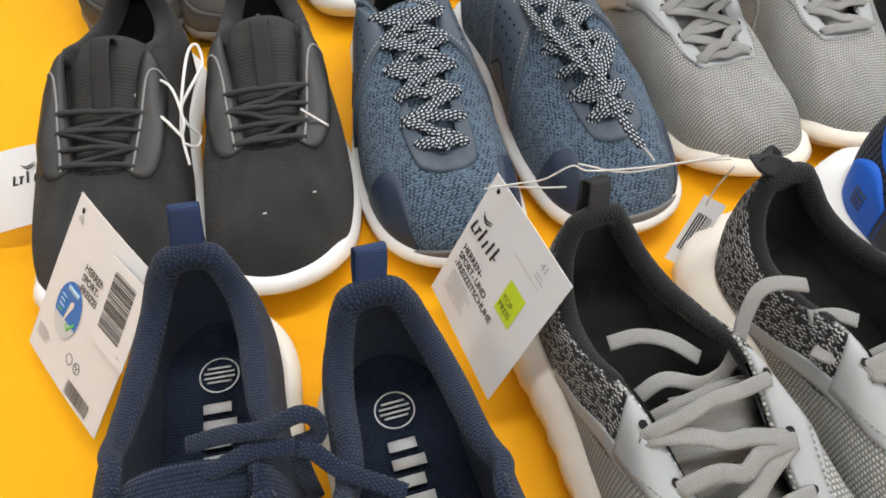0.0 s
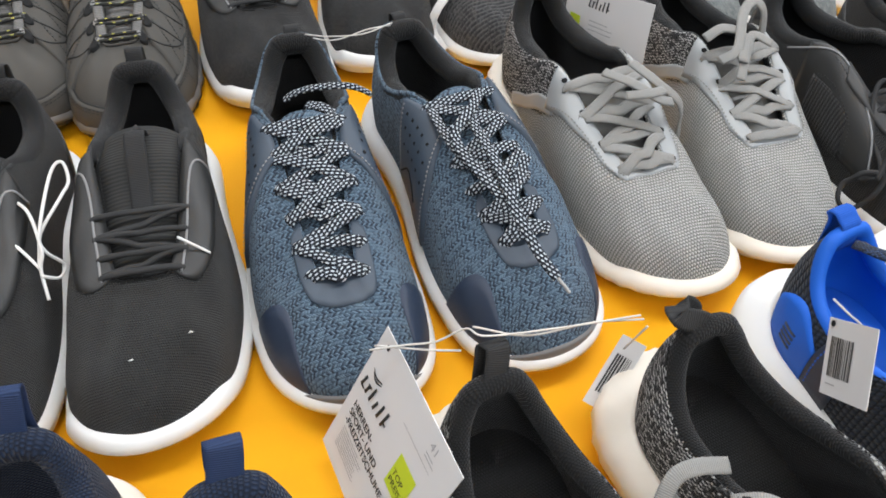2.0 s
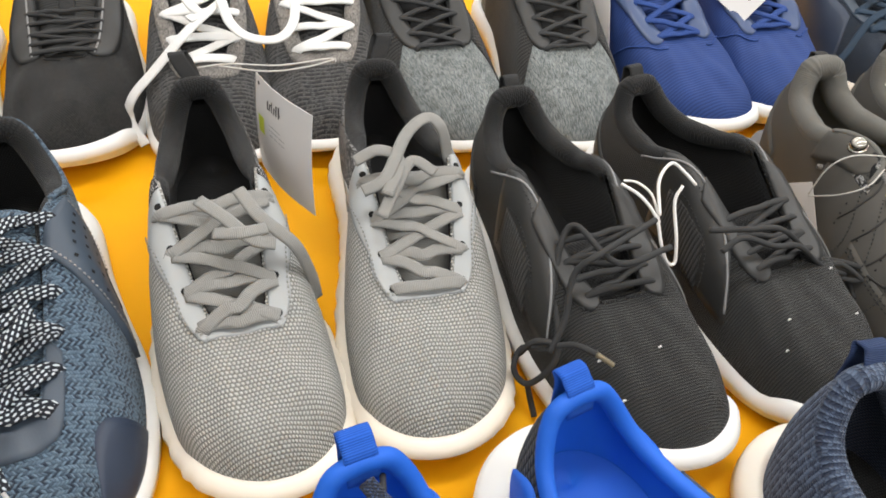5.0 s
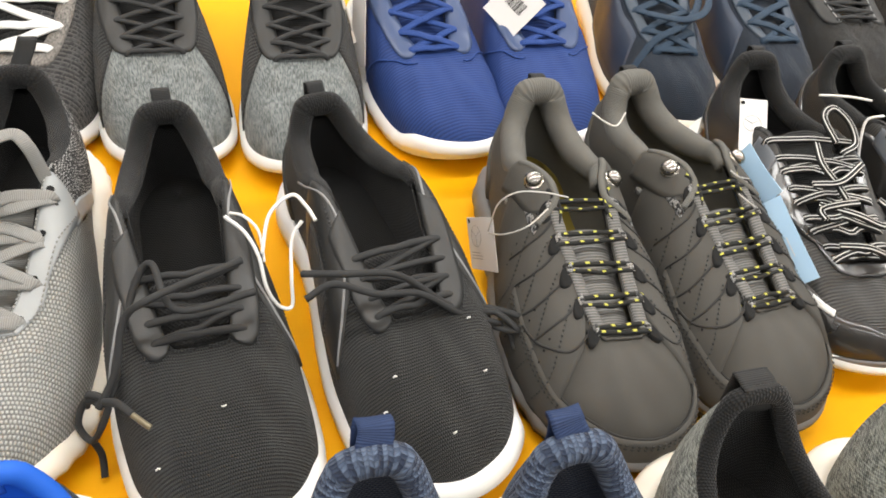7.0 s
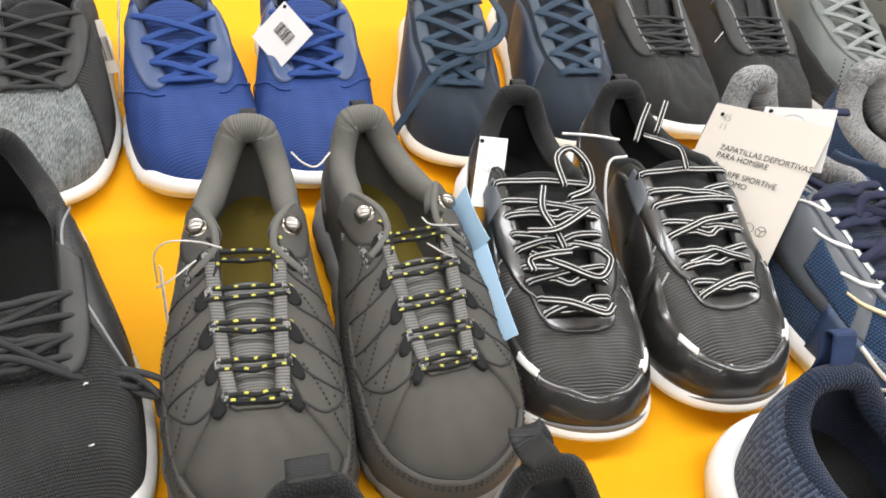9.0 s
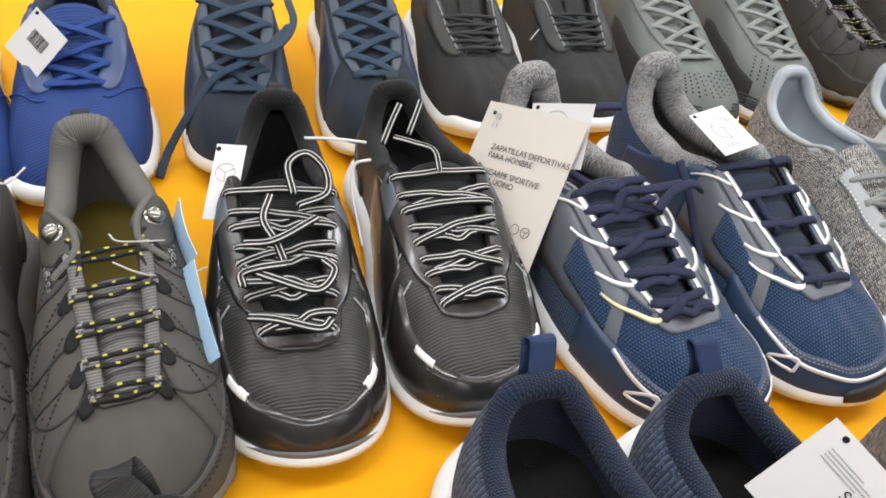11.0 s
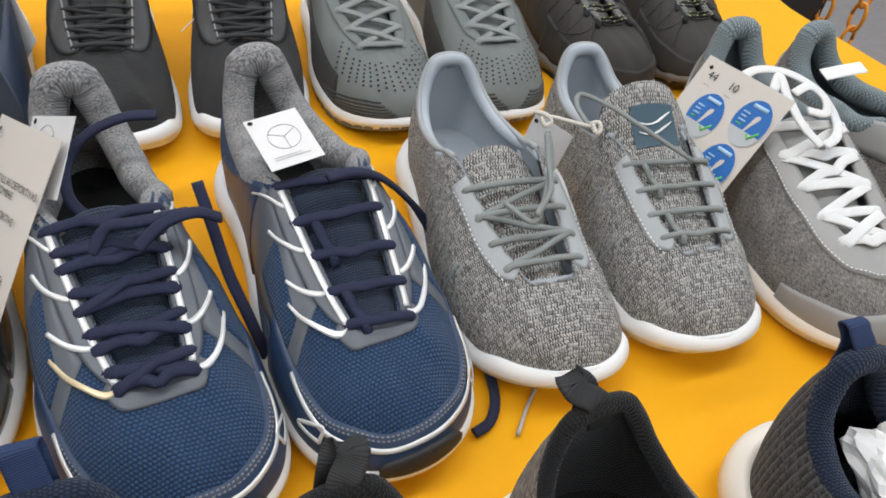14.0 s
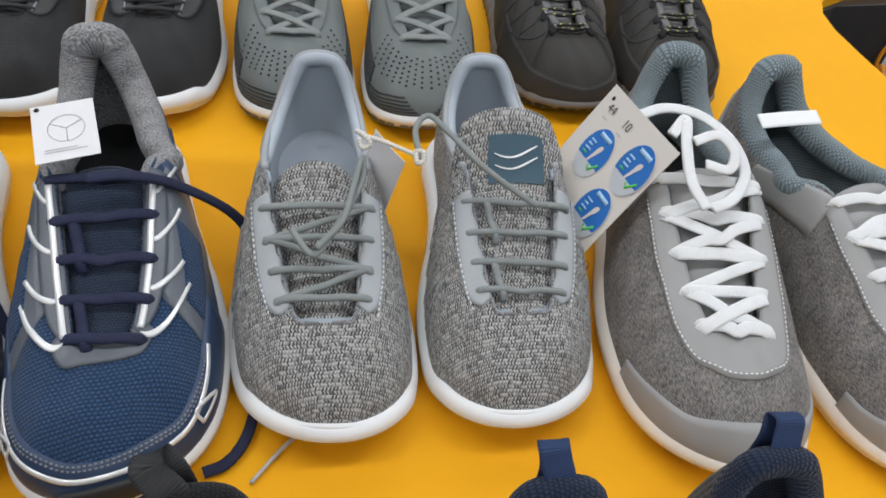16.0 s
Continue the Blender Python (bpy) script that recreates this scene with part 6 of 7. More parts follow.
    def emblem(self, x, y, w, material=INK_PRINT):
        """A wave mark: two curved strokes."""
        pieces = []
        for k in (0, 1):
            t = np.linspace(0, 1, 14)
            p = np.stack([x + w * (0.1 * k + t * (0.9 - 0.1 * k)), -y - 0.14 * w * k - 0.10 * w * np.sin(t * PI * 1.4) + 0.12 * w * (1 - t) ** 3, 0 * t + self.lift(x, -y) + 0.0005], -1)
            pieces.append(sweep(p, 0.09 * w * np.sin(PI * np.clip(t, 0.08, 0.95)) + 0.0003, 0.0002, sides=4))
        v, f, _ = joined(pieces)
        return mesh_object("emblem", v, f, material, self.root)

    def wordmark(self, x, y, w, h, material=INK_PRINT):
        """A maker's mark as a row of plain leaning strokes."""
        pieces, n = [], 6
        for k in range(n):
            x0 = x + w * (k + 0.15) / n
            tall = h * (1.0, 0.8, 1.25, 0.8, 1.25, 1.35)[k]
            z = self.lift(x0, -y) + 0.0005
            pieces.append(sweep(np.array([(x0, -y - h, z), (x0 + h * 0.22, -y - h + tall, z)]), w / n * 0.42, 0.0002, sides=4))
            if k in (0, 1, 5):
                pieces.append(sweep(np.array([(x0, -y - h * (0.95, 0.25, 0.6)[(0, 1, 5).index(k)], z), (x0 + w / n * 0.7, -y - h * (0.95, 0.22, 0.6)[(0, 1, 5).index(k)], z)]), h * 0.2, 0.0002, sides=4))
        v, f, _ = joined(pieces)
        return mesh_object("logo_mark", v, f, material, self.root)

    def foot_sticker(self, x, y, r):
        """A blue oval sticker with a pale sole print, a green tick and a grey foot."""
        self.disc(x, y, r * 1.04, CARD, "sticker_edge", r * 1.30)
        z = self.lift(x, -y) + 0.0007
        t = np.linspace(0, 2 * PI, 33)[:-1]
        blue = [(x + r * math.cos(g), -y + r * 1.25 * math.sin(g), z) for g in t]
        mesh_object("sticker", blue, [tuple(range(32))], BLUE_PRINT, self.root, None, "", False)
        low = [(x + r * math.cos(g), -y + r * 1.25 * math.sin(g), z + 0.0002) for g in np.linspace(PI * 1.12, PI * 1.88, 18)]
        mesh_object("sticker_base", low, [tuple(range(18))], PALE_PRINT, self.root, None, "", False)
        foot = []
        for g in t:
            v = math.sin(g)
            w = r * (0.15 + 0.07 * v - 0.05 * math.cos(2 * g))
            foot.append((x + r * 0.10 + w * math.cos(g) + r * 0.16 * v, -y + r * 0.02 + r * 0.50 * v, z + 0.0004))
        mesh_object("foot_shape", foot, [tuple(range(32))], KRAFT, self.root, None, "", False)
        for k in range(4):
            p = np.array([(x - r * 0.72, -y + r * (0.40 - 0.22 * k), z + 0.0003), (x - r * (0.28 + 0.1 * (k % 2)), -y + r * (0.40 - 0.22 * k), z + 0.0003)])
            v, f, _ = sweep(p, r * 0.10, 0.0002, sides=4)
            mesh_object("printed_line", v, f, SKY_CARD if k < 3 else GREEN_PRINT, self.root)
        p = np.array([(x - r * 0.45, -y + r * 0.88, z + 0.0003), (x + r * 0.45, -y + r * 0.88, z + 0.0003)])
        v, f, _ = sweep(p, r * 0.26, 0.0002, sides=4)
        mesh_object("logo_bar", v, f, SKY_CARD, self.root)
        p = np.array([(x + r * 0.22, -y - r * 0.50, z + 0.0005), (x + r * 0.38, -y - r * 0.72, z + 0.0005), (x + r * 0.78, -y - r * 0.22, z + 0.0005)])
        v, f, _ = sweep(p, r * 0.15, 0.0002, sides=4)
        mesh_object("check_mark", v, f, GREEN_PRINT, self.root)


# the large white card against the flecked trainer
c = Card("price_card", "white sales card with lime sticker leaning on a grey trainer", (0.186, 0.319, 0.115), (0.200, 0.227, 0.116), (0.143, 0.306, 0.025))
c.emblem(0.008, 0.026, 0.013)
c.wordmark(0.004, 0.033, 0.034, 0.0085)
c.text("HERREN-\nSPORT- UND\n-FREIZEITSCHUHE", 0.008, 0.051, 0.0066, bold=0.00012)
c.bars(0.010, 0.0725, 8, 0.0021, 0.030, 0.0006)
c.text("41", 0.068, 0.006, 0.0075, GREY_PRINT)
c.bars(0.068, 0.015, 2, 0.0022, 0.010, 0.0006)
c.patch(0.056, 0.034, 0.0185, 0.0235, LIME, "lime_sticker")
c.text("TOP\nPREIS", 0.0575, 0.0435, 0.0058)
c.bars(0.046, 0.0215, 1, 0.002, 0.042, 0.0004)
c = Card("price_card", "white sales card with blue foot sticker beside a navy sneaker", (-0.062, 0.376, 0.101), (-0.014, 0.291, 0.106), (-0.121, 0.331, 0.016), bend=0.001)
c.text("46", 0.008, 0.010, 0.007, GREY_PRINT)
c.text("HERREN-\nSPORT- U\n-FREIZEIT", 0.034, 0.030, 0.0066, bold=0.00012)
c.foot_sticker(0.032, 0.066, 0.0150)
c.barcode(0.056, 0.100, 0.028, 0.010, 4)
c.ring(0.050, 0.090, 0.0035, INK_PRINT, spokes=0)
c.ring(0.060, 0.090, 0.0035, INK_PRINT)
c.bars(0.006, 0.092, 5, 0.0018, 0.018, 0.0007)
c = Card("swing_tag", "white barcode tag hanging over a larger sales card", (-0.041, 0.3199, 0.1001), (-0.0191, 0.2842, 0.104), (-0.0694, 0.3, 0.0601), hole=False)
c.barcode(0.0075, 0.006, 0.036, 0.024, 3, True)
c.bars(0.033, 0.047, 1, 0.002, 0.005)
c = Card("swing_tag", "small white barcode tag hanging from a heel loop", (0.330, 0.310, 0.070), (0.342, 0.300, 0.066), (0.312, 0.286, 0.030), hole=False)
c.barcode(0.003, 0.012, 0.010, 0.028, 5)
c = Card("swing_tag", "small white barcode tag on a bright blue trainer", (0.427, 0.267, 0.111), (0.424, 0.240, 0.136), (0.416, 0.245, 0.076))
c.barcode(0.004, 0.010, 0.018, 0.022, 6)
c.bars(0.004, 0.036, 1, 0.002, 0.010)
c = Card("swing_tag", "small square white tag on a charcoal hiking shoe", (0.840, 0.545, 0.048), (0.847, 0.512, 0.076), (0.842, 0.520, 0.018))
c.ring(0.014, 0.014, 0.008)
c.bars(0.004, 0.026, 3, 0.0022, 0.020)
c = Card("price_card", "tall cream sales card standing against a navy running shoe", (1.300, 0.628, 0.116), (1.343, 0.543, 0.144), (1.241, 0.567, 0.018), KRAFT, 0.002)
c.text("45\n11", 0.012, 0.008, 0.008, GREY_PRINT)
c.text("ZAPATILLAS DEPORTIVAS\nPARA HOMBRE", 0.022, 0.034, 0.0068)
c.text("SCARPE SPORTIVE\nDA UOMO", 0.026, 0.0545, 0.0068)
c.ring(0.050, 0.094, 0.004, INK_PRINT)
c.disc(0.062, 0.095, 0.0035, INK_PRINT, "printed_mark")
c.ring(0.074, 0.094, 0.004, INK_PRINT, spokes=0)
c.ring(0.084, 0.094, 0.004, INK_PRINT)
c.barcode(0.060, 0.118, 0.026, 0.014, 7)
c = Card("swing_tag", "small white tag with a printed ring behind a cream card", (1.323, 0.598, 0.130), (1.352, 0.556, 0.152), (1.300, 0.575, 0.090), CARD)
c.ring(0.024, 0.018, 0.012)
c = Card("price_card", "cream sales card with three blue foot stickers on grey shoes", (1.860, 0.597, 0.133), (1.874, 0.505, 0.138), (1.796, 0.581, 0.030), KRAFT, 0.0015)
c.text("44", 0.012, 0.010, 0.010, INK_PRINT)
c.text("10", 0.036, 0.010, 0.010, INK_PRINT)
c.bars(0.013, 0.023, 1, 0.002, 0.009)
c.bars(0.037, 0.023, 1, 0.002, 0.009)
c.foot_sticker(0.034, 0.046, 0.0165)
c.foot_sticker(0.074, 0.032, 0.0165)
c.foot_sticker(0.072, 0.076, 0.0165)
for k in range(4):
    c.ring(0.066 + 0.012 * k, 0.103, 0.0038, INK_PRINT, spokes=3 * (k % 2))
c.barcode(0.074, 0.110, 0.030, 0.010, 8)
c = Card("swing_tag", "white tag with a printed ring in a navy running shoe", (1.450, 0.566, 0.130), (1.487, 0.574, 0.133), (1.464, 0.522, 0.120))
c.ring(0.020, 0.022, 0.011)
c.bars(0.006, 0.038, 2, 0.002, 0.026)
c = Card("swing_tag", "small white tag hanging on a glossy black shoe", (1.078, 0.598, 0.110), (1.098, 0.590, 0.112), (1.060, 0.552, 0.080))
c.ring(0.010, 0.022, 0.007)
c = Card("swing_tag", "sky blue leaflet hanging between two shoes", (1.050, 0.535, 0.112), (1.057, 0.492, 0.100), (1.046, 0.520, 0.072), SKY_CARD, 0.002, False)
c = Card("swing_tag", "pale blue leaflet with white lines between two shoes", (1.055, 0.490, 0.098), (1.064, 0.432, 0.071), (1.041, 0.494, 0.072), SKY_CARD, 0.001, False)
c.bars(0.030, 0.008, 4, 0.003, 0.020, material=CARD)
c = Card("swing_tag", "square white tag on royal blue laces", (0.946, 0.810, 0.121), (0.969, 0.778, 0.105), (0.915, 0.803, 0.089))
c.barcode(0.012, 0.014, 0.020, 0.012, 9)
c = Card("price_card", "white sales card hanging between pale grey trainers", (0.439, 0.670, 0.108), (0.474, 0.579, 0.124), (0.439, 0.646, 0.033), CARD, 0.004)
c.wordmark(0.030, 0.012, 0.026, 0.007)
c.patch(0.008, 0.030, 0.014, 0.014, LIME, "lime_sticker")
c.bars(0.034, 0.030, 3, 0.004, 0.030)
c = Card("price_card", "white sales card between a navy and a felt sneaker", (1.364, 0.282, 0.126), (1.410, 0.190, 0.090), (1.335, 0.258, 0.080))
c.text("SPO", 0.030, 0.020, 0.009)
c.bars(0.010, 0.012, 4, 0.0022, 0.030)
c = Card("price_card", "white sales card standing between blue and black shoes", (1.268, 0.960, 0.115), (1.302, 0.850, 0.060), (1.262, 0.900, 0.030), CARD, 0.001)
c.bars(0.070, 0.024, 1, 0.003, 0.020, 0.003, INK_PRINT)
c = Card("price_card", "white sales card standing beside a royal blue trainer", (0.796, 0.873, 0.098), (0.803, 0.835, 0.125), (0.788, 0.815, 0.016), CARD, 0.001)
c.wordmark(0.010, 0.020, 0.030, 0.008)
c = Card("swing_tag", "small cream barcode tag on a two-tone sneaker", (0.760, 0.836, 0.086), (0.781, 0.844, 0.086), (0.771, 0.806, 0.048), KRAFT)
c.barcode(0.008, 0.016, 0.014, 0.022, 10)
c = Card("swing_tag", "white tag hanging beside a grey knit trainer", (1.672, 0.560, 0.118), (1.690, 0.530, 0.112), (1.683, 0.520, 0.040), CARD, 0.001)
c = Card("price_card", "round-cornered white card lying beside a black trainer", (-0.168, 0.490, 0.046), (-0.106, 0.492, 0.052), (-0.170, 0.440, 0.014), CARD, 0.004)
c.emblem(0.034, 0.016, 0.012)
c.wordmark(0.026, 0.022, 0.030, 0.007)

lace_on(black_left, "string", WHITE_STRING, 0.0022, 0.0022, [(-0.026, 0.497, 0.092), (-0.01, 0.472, 0.098), (-0.005, 0.45, 0.085), (-0.008, 0.443, 0.076), (-0.007, 0.429, 0.062)])
lace_on(black_left, "string", WHITE_STRING, 0.0022, 0.0022, [(-0.026, 0.497, 0.092), (-0.037, 0.499, 0.088), (-0.036, 0.478, 0.088), (-0.018, 0.455, 0.084), (-0.008, 0.443, 0.076)])
lace_on(black_left, "string", WHITE_STRING, 0.0022, 0.0022, [(-0.009, 0.445, 0.076), (-0.003, 0.464, 0.096), (0.004, 0.499, 0.106), (0.011, 0.505, 0.108), (0.013, 0.495, 0.1), (0.009, 0.48, 0.1), (-0.005, 0.459, 0.09), (-0.004, 0.453, 0.08), (0.002, 0.454, 0.066), (-0.001, 0.445, 0.064), (-0.008, 0.439, 0.074)])
lace_on(black_right, "string", WHITE_STRING, 0.0018, 0.0014, [(0.077, 0.437, 0.09), (0.085, 0.436, 0.082), (0.094, 0.434, 0.074)])
lace_on(knit_right, "lace", DOT_LACE, 0.0075, 0.0024, [(0.282, 0.49, 0.112), (0.288, 0.44, 0.108), (0.29, 0.398, 0.097), (0.298, 0.372, 0.083), (0.305, 0.357, 0.076)])
lace_on(knit_right, "lace", DOT_LACE, 0.0075, 0.0024, [(0.298, 0.506, 0.118), (0.285, 0.487, 0.118), (0.267, 0.466, 0.112), (0.275, 0.433, 0.106), (0.29, 0.414, 0.098), (0.312, 0.444, 0.104)])
lace_on(knit_right, "lace", DOT_LACE, 0.0075, 0.0024, [(0.26, 0.504, 0.108), (0.266, 0.461, 0.106), (0.281, 0.432, 0.103), (0.311, 0.449, 0.104)])
lace_on(knit_right, "aglet", PALE_TIP, 0.0022, 0.0022, [(0.305, 0.357, 0.076), (0.308, 0.353, 0.073), (0.311, 0.349, 0.069)])
lace_on(knit_left, "lace", DOT_LACE, 0.0055, 0.0022, [(0.16, 0.553, 0.098), (0.167, 0.551, 0.104), (0.18, 0.548, 0.109), (0.199, 0.543, 0.112), (0.212, 0.541, 0.11), (0.224, 0.544, 0.1)])
lace_on(knit_left, "lace", DOT_LACE, 0.0075, 0.0022, [(0.175, 0.541, 0.1), (0.186, 0.53, 0.104), (0.195, 0.514, 0.104)])
lace_on(knit_left, "string", CLEAR_STRING, 0.0011, 0.0011, [(0.178, 0.616, 0.115), (0.202, 0.602, 0.117), (0.23, 0.598, 0.118), (0.256, 0.609, 0.118)])
lace_on(knit_left, "string", CLEAR_STRING, 0.0011, 0.0011, [(0.18, 0.617, 0.113), (0.206, 0.602, 0.113), (0.235, 0.602, 0.119), (0.255, 0.609, 0.116)])
lace_on(grey_right, "lace", GREY_LACE, 0.0085, 0.0022, [(0.498, 0.508, 0.112), (0.513, 0.511, 0.119), (0.532, 0.541, 0.13), (0.549, 0.555, 0.132), (0.558, 0.55, 0.126), (0.563, 0.546, 0.105), (0.566, 0.543, 0.09)])
lace_on(grey_right, "lace", GREY_LACE, 0.0085, 0.0022, [(0.496, 0.532, 0.118), (0.512, 0.534, 0.124), (0.524, 0.523, 0.122), (0.512, 0.499, 0.115)])
lace_on(grey_right, "lace", GREY_LACE, 0.008, 0.0022, [(0.507, 0.489, 0.106), (0.518, 0.505, 0.114), (0.532, 0.522, 0.122), (0.546, 0.513, 0.118)])
lace_on(grey_left, "lace", GREY_LACE, 0.0085, 0.0022, [(0.398, 0.511, 0.115), (0.413, 0.493, 0.115), (0.428, 0.477, 0.11), (0.441, 0.476, 0.105)])
lace_on(grey_left, "lace", GREY_LACE, 0.0085, 0.0022, [(0.422, 0.514, 0.118), (0.434, 0.492, 0.113), (0.452, 0.481, 0.098), (0.46, 0.483, 0.07), (0.463, 0.484, 0.045)])
lace_on(grey_left, "lace", GREY_LACE, 0.008, 0.0022, [(0.406, 0.485, 0.11), (0.422, 0.48, 0.113), (0.437, 0.484, 0.111)])
lace_on(grey_left, "string", CLEAR_STRING, 0.0012, 0.0012, [(0.4, 0.633, 0.135), (0.423, 0.632, 0.137), (0.457, 0.635, 0.132), (0.493, 0.637, 0.134), (0.498, 0.636, 0.132)])
lace_on(grey_left, "string", CLEAR_STRING, 0.0012, 0.0012, [(0.415, 0.63, 0.137), (0.448, 0.631, 0.13), (0.476, 0.634, 0.13), (0.496, 0.635, 0.134)])
lace_on(casual_left, "lace", BLACK_LACE, 0.0042, 0.0036, [(0.685, 0.441, 0.098), (0.644, 0.431, 0.1), (0.629, 0.466, 0.102), (0.618, 0.46, 0.09), (0.61, 0.436, 0.07), (0.604, 0.411, 0.058), (0.59, 0.415, 0.05)])
lace_on(casual_left, "lace", BLACK_LACE, 0.0042, 0.0036, [(0.679, 0.457, 0.108), (0.633, 0.434, 0.108), (0.616, 0.431, 0.095), (0.609, 0.416, 0.072), (0.598, 0.405, 0.055)])
lace_on(casual_left, "lace", BLACK_LACE, 0.0042, 0.0036, [(0.599, 0.407, 0.055), (0.587, 0.421, 0.042), (0.581, 0.414, 0.03), (0.588, 0.405, 0.025), (0.598, 0.4, 0.045), (0.603, 0.406, 0.058), (0.592, 0.415, 0.055), (0.586, 0.422, 0.035)])
lace_on(casual_left, "lace", BLACK_LACE, 0.0042, 0.0036, [(0.602, 0.404, 0.062), (0.61, 0.398, 0.068), (0.619, 0.388, 0.07)])
lace_on(casual_left, "aglet", BRASS_TIP, 0.0034, 0.0034, [(0.619, 0.388, 0.07), (0.628, 0.381, 0.066)])
lace_on(casual_left, "lace", BLACK_LACE, 0.0042, 0.0036, [(0.588, 0.406, 0.025), (0.591, 0.403, 0.012), (0.592, 0.393, 0.004)])
lace_on(casual_right, "lace", BLACK_LACE, 0.0042, 0.0036, [(0.712, 0.427, 0.103), (0.728, 0.432, 0.108), (0.752, 0.429, 0.1), (0.779, 0.435, 0.09), (0.806, 0.436, 0.068), (0.837, 0.438, 0.05)])
lace_on(casual_right, "lace", BLACK_LACE, 0.0042, 0.0036, [(0.711, 0.444, 0.106), (0.735, 0.439, 0.108), (0.767, 0.442, 0.1), (0.801, 0.439, 0.072), (0.834, 0.444, 0.055)])
lace_on(casual_right, "lace", BLACK_LACE, 0.0042, 0.0036, [(0.822, 0.449, 0.058), (0.842, 0.442, 0.056), (0.858, 0.434, 0.05), (0.858, 0.427, 0.04), (0.846, 0.427, 0.036), (0.842, 0.437, 0.044), (0.823, 0.441, 0.055), (0.815, 0.443, 0.06)])
lace_on(casual_right, "lace", BLACK_LACE, 0.0042, 0.0036, [(0.816, 0.448, 0.066), (0.829, 0.439, 0.05), (0.846, 0.431, 0.05), (0.832, 0.442, 0.058), (0.818, 0.441, 0.056)])
lace_on(casual_left, "string", WHITE_STRING, 0.0024, 0.0024, [(0.67, 0.493, 0.11), (0.681, 0.482, 0.106), (0.688, 0.469, 0.098), (0.691, 0.458, 0.083), (0.697, 0.454, 0.07), (0.705, 0.456, 0.066), (0.706, 0.464, 0.08), (0.708, 0.482, 0.098), (0.715, 0.489, 0.106)])
lace_on(casual_right, "string", WHITE_STRING, 0.0024, 0.0024, [(0.69, 0.469, 0.1), (0.696, 0.49, 0.112), (0.71, 0.502, 0.116), (0.718, 0.496, 0.112), (0.723, 0.486, 0.108)])
lace_on(casual_left, "string", WHITE_STRING, 0.0018, 0.0018, [(0.673, 0.496, 0.11), (0.681, 0.491, 0.111), (0.689, 0.482, 0.106), (0.691, 0.468, 0.094)])
lace_on(hiker_left, "string", CLEAR_STRING, 0.0011, 0.0011, [(0.844, 0.507, 0.068), (0.846, 0.504, 0.095), (0.856, 0.5, 0.108), (0.873, 0.496, 0.11), (0.887, 0.487, 0.112)])
lace_on(hiker_left, "string", CLEAR_STRING, 0.0011, 0.0011, [(0.845, 0.507, 0.066), (0.847, 0.485, 0.085), (0.857, 0.475, 0.1), (0.872, 0.482, 0.108)])
lace_on(hiker_right, "string", CLEAR_STRING, 0.0011, 0.0011, [(1.01, 0.497, 0.118), (1.016, 0.493, 0.115), (1.039, 0.508, 0.1)])
lace_on(hiker_right, "string", CLEAR_STRING, 0.0011, 0.0011, [(1.011, 0.481, 0.11), (1.025, 0.48, 0.1), (1.044, 0.489, 0.085), (1.062, 0.501, 0.08)])
lace_on(hiker_left, "string", CLEAR_STRING, 0.0014, 0.0014, [(0.934, 0.571, 0.12), (0.941, 0.561, 0.118), (0.95, 0.559, 0.116), (0.96, 0.569, 0.12)])
lace_on(gloss_left, "lace", STRIPE_LACE, 0.0062, 0.0034, [(1.122, 0.529, 0.112), (1.122, 0.552, 0.12), (1.136, 0.561, 0.122), (1.147, 0.55, 0.115), (1.145, 0.533, 0.107), (1.124, 0.521, 0.108)])
lace_on(gloss_left, "lace", STRIPE_LACE, 0.0062, 0.0034, [(1.107, 0.532, 0.11), (1.1, 0.511, 0.107), (1.106, 0.495, 0.1), (1.109, 0.483, 0.095)])
lace_on(gloss_left, "lace", STRIPE_LACE, 0.0062, 0.0034, [(1.086, 0.497, 0.1), (1.105, 0.493, 0.104), (1.134, 0.509, 0.106)])
lace_on(gloss_left, "lace", STRIPE_LACE, 0.0062, 0.0034, [(1.084, 0.481, 0.094), (1.101, 0.464, 0.098), (1.126, 0.458, 0.09), (1.139, 0.471, 0.092), (1.133, 0.479, 0.096)])
lace_on(gloss_left, "lace", STRIPE_LACE, 0.0062, 0.0034, [(1.083, 0.447, 0.085), (1.098, 0.438, 0.09), (1.123, 0.435, 0.08), (1.132, 0.441, 0.08)])
lace_on(gloss_left, "lace", STRIPE_LACE, 0.0062, 0.0034, [(1.082, 0.467, 0.092), (1.082, 0.475, 0.094), (1.092, 0.473, 0.1), (1.109, 0.474, 0.1)])
lace_on(gloss_right, "lace", STRIPE_LACE, 0.005, 0.003, [(1.192, 0.567, 0.122), (1.201, 0.581, 0.13), (1.21, 0.593, 0.138)])
lace_on(gloss_right, "lace", STRIPE_LACE, 0.005, 0.003, [(1.214, 0.577, 0.122), (1.222, 0.589, 0.13), (1.228, 0.598, 0.137)])
lace_on(gloss_right, "lace", STRIPE_LACE, 0.005, 0.003, [(1.202, 0.574, 0.122), (1.215, 0.565, 0.122), (1.23, 0.562, 0.116), (1.231, 0.547, 0.108)])
lace_on(gloss_right, "string", WHITE_STRING, 0.0022, 0.0022, [(1.138, 0.583, 0.12), (1.16, 0.576, 0.122), (1.181, 0.572, 0.12)])
lace_on(gloss_right, "string", WHITE_STRING, 0.0022, 0.0022, [(1.18, 0.553, 0.118), (1.169, 0.556, 0.112), (1.166, 0.547, 0.095), (1.169, 0.538, 0.075), (1.171, 0.528, 0.06)])
